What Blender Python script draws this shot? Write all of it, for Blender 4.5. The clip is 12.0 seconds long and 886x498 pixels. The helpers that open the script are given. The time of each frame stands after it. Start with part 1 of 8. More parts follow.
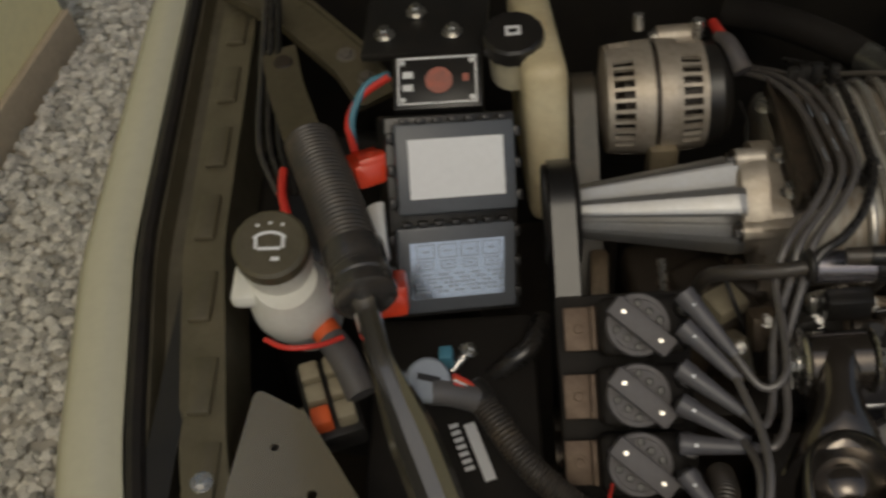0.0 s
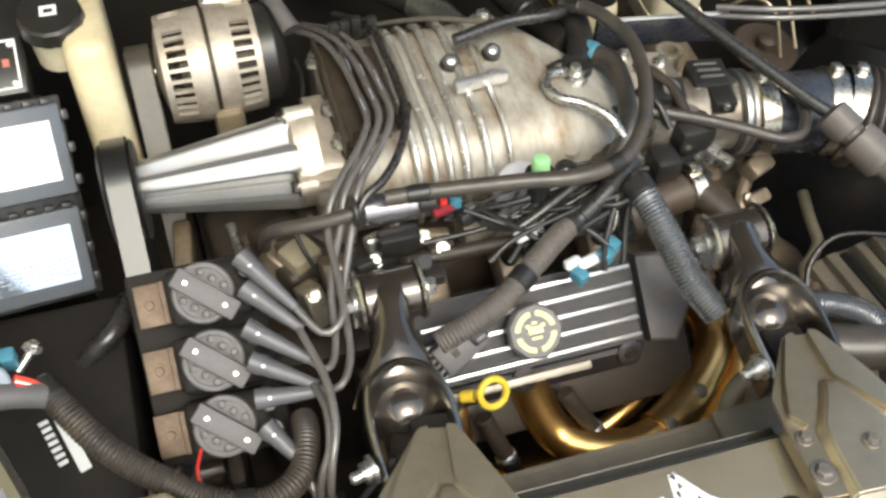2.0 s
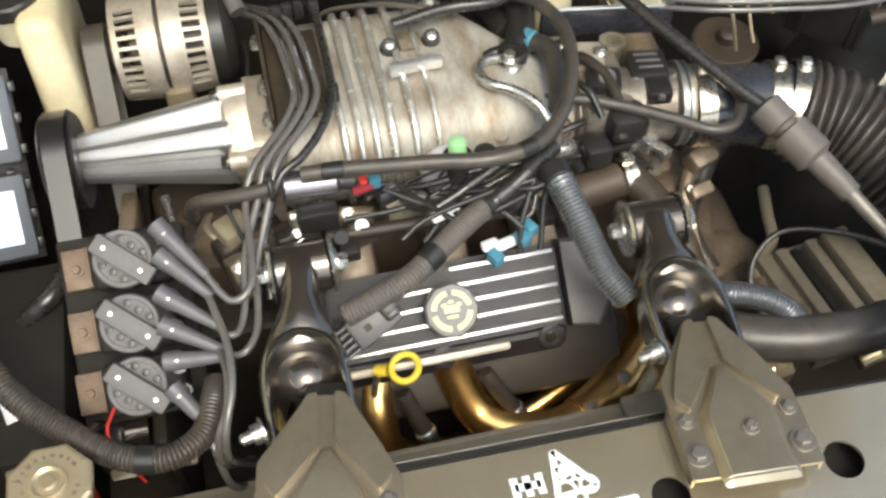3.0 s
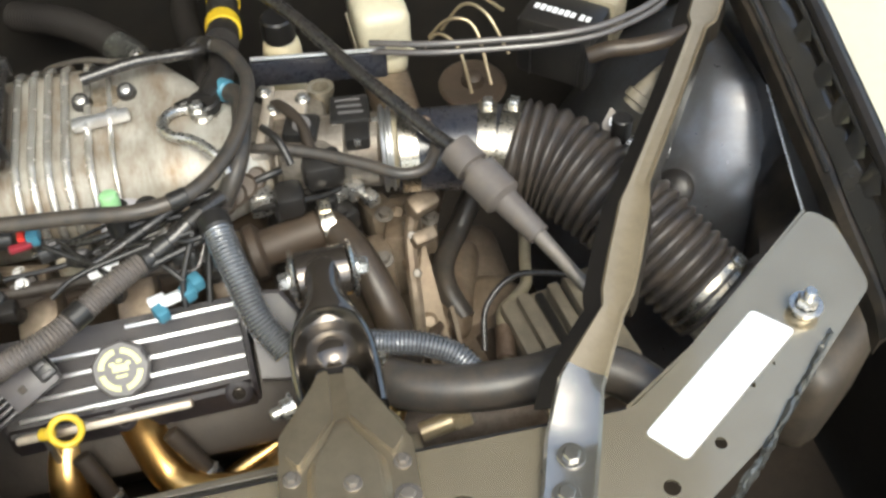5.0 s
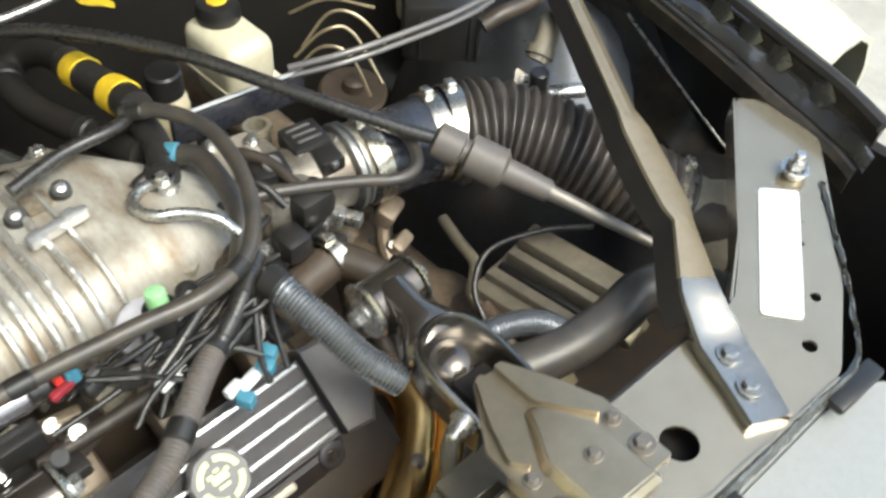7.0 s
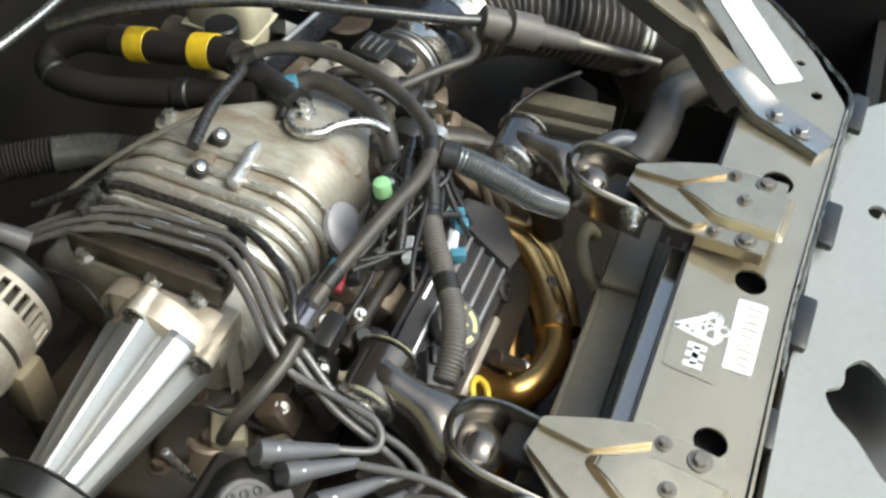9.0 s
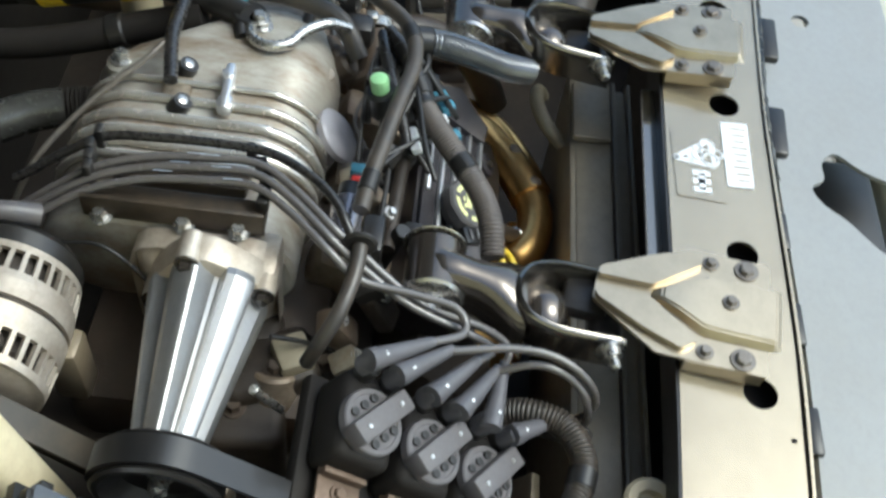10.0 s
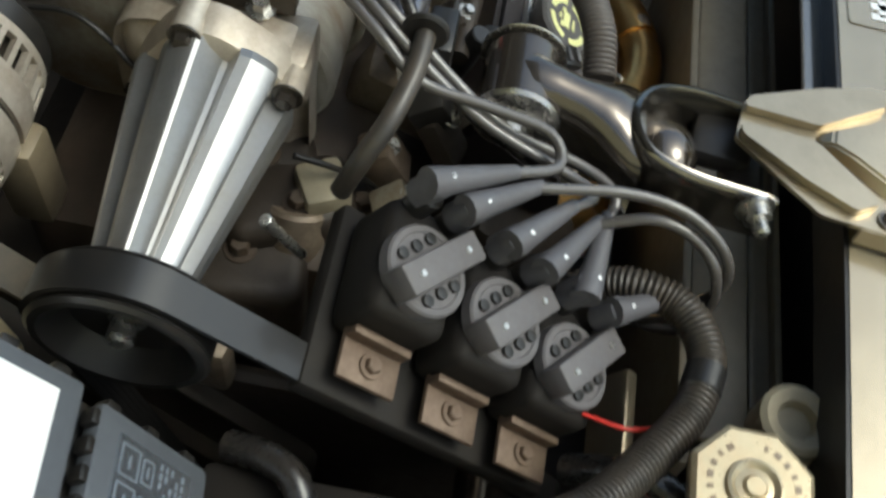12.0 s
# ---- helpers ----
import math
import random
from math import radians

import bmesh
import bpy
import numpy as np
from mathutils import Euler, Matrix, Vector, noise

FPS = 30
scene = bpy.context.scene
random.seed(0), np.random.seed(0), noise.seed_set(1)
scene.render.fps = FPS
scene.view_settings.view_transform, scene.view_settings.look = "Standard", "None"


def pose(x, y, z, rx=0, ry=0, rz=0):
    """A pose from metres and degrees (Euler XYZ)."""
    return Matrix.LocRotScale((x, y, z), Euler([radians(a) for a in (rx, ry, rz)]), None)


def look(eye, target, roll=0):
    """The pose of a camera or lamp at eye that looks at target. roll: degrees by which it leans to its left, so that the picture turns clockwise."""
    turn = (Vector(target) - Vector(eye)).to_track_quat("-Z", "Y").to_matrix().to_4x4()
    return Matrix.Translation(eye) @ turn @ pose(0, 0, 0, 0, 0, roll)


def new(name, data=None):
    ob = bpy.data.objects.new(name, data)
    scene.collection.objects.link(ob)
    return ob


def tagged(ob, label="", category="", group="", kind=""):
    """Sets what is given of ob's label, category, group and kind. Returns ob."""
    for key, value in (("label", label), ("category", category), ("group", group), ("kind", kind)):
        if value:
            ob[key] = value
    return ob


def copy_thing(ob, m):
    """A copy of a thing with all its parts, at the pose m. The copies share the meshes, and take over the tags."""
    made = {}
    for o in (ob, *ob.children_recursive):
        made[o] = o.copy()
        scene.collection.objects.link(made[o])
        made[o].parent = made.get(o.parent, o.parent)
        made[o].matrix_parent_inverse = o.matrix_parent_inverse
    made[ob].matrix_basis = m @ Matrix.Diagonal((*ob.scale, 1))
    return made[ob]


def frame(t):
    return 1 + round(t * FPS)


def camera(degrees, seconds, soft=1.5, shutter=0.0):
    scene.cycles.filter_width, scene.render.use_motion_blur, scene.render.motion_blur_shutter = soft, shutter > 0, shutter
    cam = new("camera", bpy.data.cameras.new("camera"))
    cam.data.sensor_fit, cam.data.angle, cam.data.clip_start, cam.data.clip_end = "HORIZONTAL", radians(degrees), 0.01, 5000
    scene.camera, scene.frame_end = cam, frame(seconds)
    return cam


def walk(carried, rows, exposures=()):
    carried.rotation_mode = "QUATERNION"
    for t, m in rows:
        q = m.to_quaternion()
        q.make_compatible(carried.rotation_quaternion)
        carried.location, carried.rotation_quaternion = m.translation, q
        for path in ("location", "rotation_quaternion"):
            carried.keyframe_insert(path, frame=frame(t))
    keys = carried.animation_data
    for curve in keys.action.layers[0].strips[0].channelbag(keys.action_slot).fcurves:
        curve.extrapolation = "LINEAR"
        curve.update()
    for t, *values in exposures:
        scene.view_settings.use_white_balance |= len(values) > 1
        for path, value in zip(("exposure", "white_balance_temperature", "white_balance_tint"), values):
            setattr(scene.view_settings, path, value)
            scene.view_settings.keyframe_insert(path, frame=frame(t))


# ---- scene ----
cam = camera(47.8, 12.0, 2.7, 0.3)
PATH = [
    (0, (0.044, -0.013, 1.581), (-0.096, 1.278, 0.06), -8.1),
    (0.5, (0.088, -0.006, 1.592), (0.174, 1.23, 0.022), -4.8),
    (1, (0.104, -0.014, 1.59), (0.393, 1.167, 0.002), -0.0),
    (1.5, (0.136, -0.025, 1.596), (0.536, 1.115, 0.002), 3.2),
    (2, (0.19, -0.038, 1.61), (0.604, 1.087, 0.009), 3.9),
    (2.5, (0.271, -0.095, 1.617), (0.59, 1.068, 0.022), 1.3),
    (2.7, (0.299, -0.104, 1.623), (0.591, 1.051, 0.017), 0.8),
    (4.3, (0.571, -0.196, 1.626), (0.847, 1.017, 0.061), 0.4),
    (4.5, (0.631, -0.211, 1.603), (0.881, 1.038, 0.061), -0.7),
    (5, (0.712, -0.185, 1.59), (0.977, 1.066, 0.051), -2.6),
    (5.5, (0.67, -0.102, 1.584), (1.109, 1.07, 0.024), -0.8),
    (6, (0.554, 0.014, 1.558), (1.248, 1.064, 0.004), 3.0),
    (6.5, (0.439, 0.068, 1.529), (1.33, 1.007, 0.004), 4.7),
    (7, (0.282, 0.029, 1.543), (1.275, 0.925, 0.056), 4.7),
    (7.5, (0.093, -0.006, 1.57), (1.158, 0.897, 0.138), 4.5),
    (7.7, (0.021, 0.018, 1.612), (1.108, 0.852, 0.155), 5.9),
    (9.3, (-0.173, 0.373, 1.593), (1.077, 0.642, 0.055), 5.9),
    (9.5, (-0.187, 0.412, 1.595), (1.047, 0.605, 0.033), 6.0),
    (10, (-0.229, 0.545, 1.573), (0.959, 0.463, -0.034), 10.1),
    (10.1, (-0.242, 0.547, 1.555), (0.957, 0.456, -0.043), 8.5),
    (10.5, (-0.274, 0.621, 1.53), (0.874, 0.364, -0.088), 12.2),
    (11, (-0.288, 0.638, 1.451), (0.831, 0.336, -0.179), 12.2),
    (11.5, (-0.245, 0.616, 1.364), (0.819, 0.398, -0.315), 11.6),
    (12, (-0.155, 0.551, 1.315), (0.909, 0.529, -0.378), 12.3),
]
EXPOSURE = [(0, -1.24, 6700, 4), (0.5, 0.12, 6400, 3), (1.0, 0.90, 6250, 2), (2.5, 0.97, 6250, 1), (4.5, 1.07, 6150, 1), (5.5, 1.06, 6150, 1), (7.5, 1.26, 5950, -2), (9.5, 0.81, 5900, -3), (10, 0.73, 5500, -3), (10.5, 0.65, 5200, -2), (11, 0.60, 5200, -2), (11.5, 0.48, 5450, -3), (12, 0.36, 5850, -4)]
walk(cam, [(t, look(eye, target, roll)) for t, eye, target, roll in PATH], EXPOSURE)

# ---- light ----
world = bpy.data.worlds.new("sky")
scene.world = world
world.use_nodes = True
wn = world.node_tree.nodes
sky = wn.new("ShaderNodeTexSky")
sky.sky_type = "NISHITA"
sky.sun_disc = False
sky.sun_elevation, sky.sun_rotation = radians(56), radians(174)
sky.dust_density, sky.air_density, sky.ozone_density = 5.0, 1.0, 1.0
world.node_tree.links.new(sky.outputs[0], wn["Background"].inputs[0])
wn["Background"].inputs[1].default_value = 0.15

sun = new("sun", bpy.data.lights.new("sun", "SUN"))
sun.data.energy, sun.data.angle, sun.data.color = 0.8, radians(25), (1.0, 0.92, 0.80)
sun.matrix_world = look((0.63, -0.85, 2.7), (0.5, 0.5, 0.7))


# ---- materials ----
def mat(name, base, other=None, rough=0.5, metal=0.0, grain=60.0, stain=6.0, amount=0.5, bump=0.15, rough_vary=0.15,
        dirt=None, dirt_amount=0.0, coat=0.0, aniso=None, random_vary=0.0, coat_ior=1.5, coat_rough=0.08):
    """A worn surface: base and other are mixed by a coarse stain and a fine grain; dirt lies over it in patches."""
    m = bpy.data.materials.new(name)
    m.use_nodes = True
    nt = m.node_tree
    nodes, link = nt.nodes, nt.links.new
    b = nodes["Principled BSDF"]
    co = nodes.new("ShaderNodeTexCoord").outputs["Object"]
    if aniso:
        mp = nodes.new("ShaderNodeMapping")
        mp.inputs["Scale"].default_value = aniso
        link(co, mp.inputs[0])
        co = mp.outputs[0]

    def fuzz(scale, detail, rough_=0.6):
        n = nodes.new("ShaderNodeTexNoise")
        n.inputs["Scale"].default_value, n.inputs["Detail"].default_value = scale, detail
        n.inputs["Roughness"].default_value = rough_
        link(co, n.inputs["Vector"])
        return n.outputs["Fac"]

    def ramp(sock, lo, hi):
        r = nodes.new("ShaderNodeMapRange")
        r.inputs["From Min"].default_value, r.inputs["From Max"].default_value = lo, hi
        link(sock, r.inputs["Value"])
        return r.outputs["Result"]

    def mixc(fac, c1, c2):
        x = nodes.new("ShaderNodeMix")
        x.data_type = "RGBA"
        for sock, v in ((x.inputs["Factor"], fac), (x.inputs["A"], c1), (x.inputs["B"], c2)):
            if isinstance(v, (float, int)):
                sock.default_value = v
            elif isinstance(v, tuple):
                sock.default_value = (*v, 1)
            else:
                link(v, sock)
        return x.outputs["Result"]

    def mul(sock, k):
        n = nodes.new("ShaderNodeMath")
        n.operation = "MULTIPLY"
        link(sock, n.inputs[0])
        n.inputs[1].default_value = k
        return n.outputs[0]

    other = other or tuple(c * 0.7 for c in base)
    coarse, fine = fuzz(stain, 5), fuzz(grain, 6, 0.7)
    col = mixc(mul(ramp(coarse, 0.35, 0.68), amount), base, other)
    col = mixc(mul(ramp(fine, 0.42, 0.75), amount * 0.5), col, tuple(c * 0.6 for c in other))
    if dirt:
        spread = fuzz(stain * 2.3, 8, 0.7)
        col = mixc(mul(ramp(spread, 0.40, 0.70), dirt_amount), col, dirt)
    if random_vary:
        oi = nodes.new("ShaderNodeObjectInfo")
        hsv = nodes.new("ShaderNodeHueSaturation")
        link(ramp(oi.outputs["Random"], -1.0 / random_vary, 1.0 / random_vary), hsv.inputs["Value"])
        link(col, hsv.inputs["Color"])
        col = hsv.outputs[0]
    link(col, b.inputs["Base Color"])
    rr = nodes.new("ShaderNodeMapRange")
    rr.inputs["To Min"].default_value, rr.inputs["To Max"].default_value = max(0.03, rough - rough_vary), min(1, rough + rough_vary)
    link(fine, rr.inputs["Value"])
    link(rr.outputs[0], b.inputs["Roughness"])
    b.inputs["Metallic"].default_value = metal
    b.inputs["Coat Weight"].default_value = coat
    b.inputs["Coat Roughness"].default_value, b.inputs["Coat IOR"].default_value = coat_rough, coat_ior
    if bump:
        bp = nodes.new("ShaderNodeBump")
        bp.inputs["Strength"].default_value, bp.inputs["Distance"].default_value = bump, 0.002
        link(fine, bp.inputs["Height"])
        link(bp.outputs[0], b.inputs["Normal"])
    return m


DUST = (0.17, 0.125, 0.08)
M = {
    "paint": mat("dusty_body_paint", (0.455, 0.39, 0.27), (0.38, 0.32, 0.218), 0.26, 0.7, 40, 5, 0.5, 0.0, 0.03, (0.30, 0.25, 0.17), 0.3, coat=1.0, coat_ior=1.56),
    "fender": mat("fender_paint", (0.60, 0.58, 0.44), (0.55, 0.53, 0.40), 0.25, 0.0, 60, 3, 0.3, 0.02, 0.06, coat=0.7),
    "fascia": mat("grey_fascia_plastic", (0.33, 0.335, 0.325), (0.275, 0.275, 0.265), 0.34, 0.0, 120, 4, 0.4, 0.06, 0.08, (0.29, 0.27, 0.23), 0.3),
    "bracket": mat("dusty_bracket_paint", (0.55, 0.475, 0.345), (0.455, 0.385, 0.275), 0.30, 0.85, 40, 9, 0.5, 0.0, 0.03, (0.27, 0.22, 0.155), 0.28),
    "black_metal": mat("black_enamel", (0.115, 0.098, 0.082), (0.075, 0.062, 0.050), 0.19, 0.75, 70, 12, 0.5, 0.03, 0.06, DUST, 0.14, coat=1.0),
    # black enamel again, lightened to paint in the bright sky it mirrors
    "fork_black": mat("skylit_black_enamel", (0.30, 0.28, 0.25), (0.17, 0.15, 0.125), 0.20, 0.95, 70, 12, 0.6, 0.03, 0.06, DUST, 0.12, coat=0.4),
    "dull_zinc": mat("bright_washer_steel", (0.66, 0.64, 0.60), (0.48, 0.45, 0.41), 0.26, 0.95, 160, 30, 0.5, 0.05, 0.1, DUST, 0.12),
    "black_body": mat("black_inner_panel", (0.017, 0.016, 0.015), (0.025, 0.023, 0.020), 0.34, 0.0, 60, 8, 0.5, 0.04, 0.1, DUST, 0.06, coat=0.1),
    "plastic": mat("black_plastic", (0.015, 0.015, 0.015), (0.026, 0.024, 0.022), 0.34, 0.0, 120, 15, 0.5, 0.06, 0.1, DUST, 0.06),
    "grey_plastic": mat("grey_faded_plastic", (0.120, 0.116, 0.118), (0.085, 0.080, 0.077), 0.36, 0.0, 140, 20, 0.5, 0.06, 0.1, DUST, 0.14),
    "frame_grey": mat("lid_grey_plastic", (0.11, 0.12, 0.135), (0.08, 0.085, 0.095), 0.4, 0.0, 120, 20, 0.4, 0.06, 0.08),
    "rubber": mat("black_rubber", (0.017, 0.016, 0.016), (0.024, 0.021, 0.018), 0.40, 0.0, 90, 20, 0.5, 0.08, 0.12, DUST, 0.1),
    "belt": mat("smooth_belt_rubber", (0.012, 0.012, 0.0125), (0.018, 0.017, 0.016), 0.36, 0.0, 160, 20, 0.5, 0.02, 0.06, DUST, 0.03, coat=0.3),
    "dusty_belt": mat("dusty_belt_rubber", (0.050, 0.045, 0.036), (0.075, 0.066, 0.052), 0.42, 0.0, 160, 14, 0.5, 0.03, 0.08, DUST, 0.25),
    "lavender": mat("grey_cover_disc", (0.47, 0.455, 0.48), (0.38, 0.36, 0.37), 0.42, 0.1, 120, 20, 0.4, 0.03, 0.08, DUST, 0.12),
    "matte": mat("matte_black_plastic", (0.019, 0.017, 0.016), (0.028, 0.025, 0.021), 0.62, 0.0, 110, 12, 0.5, 0.08, 0.08, (0.05, 0.04, 0.03), 0.15),
    "bellows": mat("dusty_bellows_rubber", (0.034, 0.031, 0.030), (0.052, 0.045, 0.040), 0.34, 0.0, 110, 14, 0.5, 0.08, 0.1, DUST, 0.25),
    "elbow": mat("glossy_black_plastic", (0.026, 0.029, 0.040), (0.032, 0.033, 0.040), 0.28, 0.0, 110, 12, 0.5, 0.04, 0.08, DUST, 0.12, coat=0.4),
    "crinkle": mat("crinkled_seal_tape", (0.022, 0.022, 0.022), (0.028, 0.026, 0.022), 0.22, 0.0, 60, 10, 0.6, 0.2, 0.1, (0.09, 0.075, 0.05), 0.18, coat=0.8),
    "gutter_black": mat("dusty_black_gutter", (0.010, 0.0095, 0.009), (0.022, 0.020, 0.017), 0.40, 0.0, 70, 9, 0.6, 0.06, 0.1, DUST, 0.25),
    "foil": mat("shiny_seal_film", (0.17, 0.17, 0.155), (0.05, 0.048, 0.042), 0.26, 0.5, 80, 20, 0.8, 0.1, 0.08, (0.04, 0.04, 0.04), 0.5, coat=0.4),
    "emblem": mat("printed_emblem", (0.52, 0.17, 0.12), (0.30, 0.16, 0.14), 0.4, 0.0, 120, 90, 0.7, 0.0, 0.08),
    "coil": mat("coil_cap_plastic", (0.135, 0.128, 0.133), (0.098, 0.090, 0.090), 0.58, 0.0, 140, 20, 0.6, 0.05, 0.08, DUST, 0.12),
    "brown_loom": mat("dusty_brown_loom", (0.040, 0.036, 0.032), (0.066, 0.056, 0.046), 0.36, 0.0, 150, 18, 0.5, 0.05, 0.1, DUST, 0.3, coat=0.1),
    "shiny_loom": mat("shiny_loom_plastic", (0.24, 0.25, 0.265), (0.14, 0.14, 0.138), 0.15, 0.65, 160, 20, 0.4, 0.03, 0.06, DUST, 0.10, coat=1.0),
    "tab": mat("bare_silver_tab", (0.30, 0.285, 0.25), (0.22, 0.205, 0.175), 0.22, 0.75, 90, 12, 0.5, 0.02, 0.05, (0.22, 0.195, 0.15), 0.3, coat=1.0, coat_ior=2.0),
    "hose": mat("satin_hose", (0.020, 0.020, 0.0205), (0.026, 0.023, 0.021), 0.28, 0.0, 150, 18, 0.5, 0.05, 0.1, DUST, 0.1, coat=0.3),
    "dusty_hose": mat("dusty_rubber_hose", (0.040, 0.038, 0.036), (0.062, 0.055, 0.048), 0.36, 0.0, 130, 16, 0.6, 0.06, 0.1, DUST, 0.3),
    "brown_hose": mat("oily_brown_hose", (0.030, 0.023, 0.017), (0.058, 0.043, 0.030), 0.4, 0.0, 120, 14, 0.6, 0.06, 0.1, DUST, 0.25),
    "boot_grey": mat("brownish_grey_boot", (0.125, 0.112, 0.105), (0.085, 0.074, 0.066), 0.45, 0.0, 130, 18, 0.6, 0.06, 0.1, DUST, 0.3),
    "dull_steel": mat("dull_brown_steel", (0.26, 0.24, 0.215), (0.16, 0.14, 0.12), 0.42, 0.5, 150, 25, 0.6, 0.08, 0.1, DUST, 0.35),
    "end_cover": mat("faded_end_cover", (0.105, 0.099, 0.104), (0.080, 0.074, 0.076), 0.40, 0.0, 140, 14, 0.6, 0.08, 0.1, DUST, 0.25),
    "brown_plate": mat("brown_stained_plate", (0.034, 0.028, 0.022), (0.07, 0.054, 0.038), 0.38, 0.2, 110, 16, 0.7, 0.1, 0.1, DUST, 0.3),
    "brace": mat("dusty_brown_brace", (0.27, 0.22, 0.145), (0.19, 0.155, 0.10), 0.34, 0.25, 90, 10, 0.6, 0.04, 0.1, (0.30, 0.25, 0.18), 0.35, coat=0.2),
    "flange_black": mat("dark_brace_flange", (0.016, 0.014, 0.011), (0.035, 0.029, 0.02), 0.34, 0.0, 90, 10, 0.5, 0.05, 0.1, DUST, 0.15, coat=0.2),
    "wire": mat("grey_ignition_wire", (0.115, 0.106, 0.102), (0.080, 0.071, 0.066), 0.26, 0.0, 160, 30, 0.5, 0.03, 0.06, DUST, 0.12, coat=0.8),
    "boot": mat("grey_rubber_boot", (0.115, 0.113, 0.124), (0.085, 0.081, 0.086), 0.46, 0.0, 120, 30, 0.5, 0.03, 0.06, DUST, 0.08, coat=0.15, coat_rough=0.2),
    "loom": mat("split_loom_plastic", (0.032, 0.032, 0.033), (0.052, 0.047, 0.043), 0.24, 0.0, 200, 20, 0.5, 0.05, 0.1, DUST, 0.18, coat=0.5),
    "alu": mat("cast_aluminium", (0.58, 0.56, 0.475), (0.40, 0.345, 0.24), 0.37, 0.7, 180, 11, 0.9, 0.3, 0.14, (0.22, 0.155, 0.085), 0.85),
    "alu_case": mat("stained_case_casting", (0.53, 0.525, 0.48), (0.43, 0.40, 0.335), 0.47, 0.25, 24, 7, 0.7, 0.03, 0.05, (0.18, 0.115, 0.058), 1.0, aniso=(1.45, 0.55, 0.55)),
    "alu_rib": mat("bright_rib_casting", (0.80, 0.78, 0.72), (0.66, 0.61, 0.52), 0.26, 0.7, 90, 9, 0.6, 0.05, 0.06, (0.26, 0.18, 0.10), 0.5),
    "rust_orange": mat("rusty_casting_edge", (0.23, 0.115, 0.06), (0.14, 0.075, 0.04), 0.6, 0.1, 120, 25, 0.8, 0.4, 0.12, (0.30, 0.24, 0.17), 0.5),
    "alu_stained": mat("dirt_stained_casting", (0.50, 0.45, 0.36), (0.22, 0.15, 0.085), 0.42, 0.5, 120, 22, 0.95, 0.35, 0.15, (0.085, 0.055, 0.03), 0.85),
    "alu_clean": mat("machined_aluminium", (0.45, 0.455, 0.46), (0.38, 0.37, 0.35), 0.40, 0.85, 200, 14, 0.4, 0.03, 0.06, (0.36, 0.31, 0.22), 0.25),
    "alt_alu": mat("alternator_casting", (0.60, 0.55, 0.47), (0.46, 0.39, 0.30), 0.45, 0.5, 160, 14, 0.6, 0.25, 0.12, (0.24, 0.16, 0.09), 0.5),
    "rusty": mat("brown_cast_iron", (0.050, 0.037, 0.026), (0.095, 0.071, 0.049), 0.5, 0.1, 120, 14, 0.7, 0.5, 0.15, (0.09, 0.06, 0.04), 0.5),
    "gearbox": mat("oxidised_gearbox_casting", (0.31, 0.258, 0.195), (0.19, 0.135, 0.086), 0.44, 0.35, 110, 14, 0.9, 0.35, 0.15, (0.12, 0.08, 0.05), 0.65),
    "bell": mat("tan_bell_casting", (0.31, 0.245, 0.17), (0.21, 0.15, 0.095), 0.48, 0.25, 110, 10, 0.9, 0.3, 0.15, (0.13, 0.085, 0.05), 0.55),
    "throttle": mat("grimy_throttle_casting", (0.31, 0.285, 0.245), (0.17, 0.14, 0.108), 0.42, 0.5, 110, 16, 0.9, 0.3, 0.14, (0.085, 0.06, 0.04), 0.7),
    "block": mat("dark_engine_block", (0.034, 0.027, 0.021), (0.065, 0.048, 0.033), 0.5, 0.2, 90, 14, 0.7, 0.4, 0.2, (0.03, 0.024, 0.019), 0.5),
    "gold": mat("heat_tinted_steel", (1.0, 0.66, 0.25), (0.80, 0.46, 0.14), 0.30, 1.0, 60, 14, 0.7, 0.03, 0.05, (0.36, 0.19, 0.07), 0.3),
    "can_grey": mat("dull_violet_grey_can", (0.30, 0.285, 0.31), (0.22, 0.21, 0.22), 0.26, 0.8, 160, 20, 0.4, 0.03, 0.06, DUST, 0.12, coat=0.4),
    "zinc": mat("zinc_plated_steel", (0.66, 0.65, 0.62), (0.45, 0.42, 0.36), 0.28, 0.9, 200, 40, 0.5, 0.1, 0.12),
    "steel_clamp": mat("stainless_band", (0.70, 0.65, 0.55), (0.5, 0.45, 0.36), 0.28, 1.0, 220, 30, 0.4, 0.06, 0.08),
    "copper": mat("copper_toned_tab", (0.24, 0.175, 0.125), (0.13, 0.088, 0.06), 0.58, 0.4, 150, 40, 0.8, 0.15, 0.1, (0.08, 0.055, 0.04), 0.5),
    "cover": mat("crinkle_black_cover", (0.018, 0.016, 0.020), (0.032, 0.027, 0.030), 0.42, 0.1, 400, 10, 0.5, 0.4, 0.12, DUST, 0.12),
    "fin": mat("bare_fin_edge", (0.80, 0.80, 0.80), (0.62, 0.62, 0.62), 0.3, 0.8, 240, 30, 0.4, 0.08, 0.1),
    "yellow": mat("yellow_plastic", (0.80, 0.58, 0.05), (0.62, 0.42, 0.03), 0.4, 0.0, 120, 25, 0.5, 0.06, 0.1),
    "tape": mat("yellow_tape", (0.85, 0.60, 0.02), (0.70, 0.45, 0.02), 0.5, 0.0, 160, 30, 0.5, 0.1, 0.1, (0.15, 0.12, 0.05), 0.3),
    "cap_print": mat("pale_yellow_print", (0.78, 0.78, 0.36), (0.66, 0.64, 0.28), 0.5, 0.0, 200, 30, 0.3, 0.0, 0.1),
    "green": mat("pale_green_cap", (0.36, 0.66, 0.32), (0.28, 0.52, 0.26), 0.45, 0.0, 160, 40, 0.4, 0.05, 0.1),
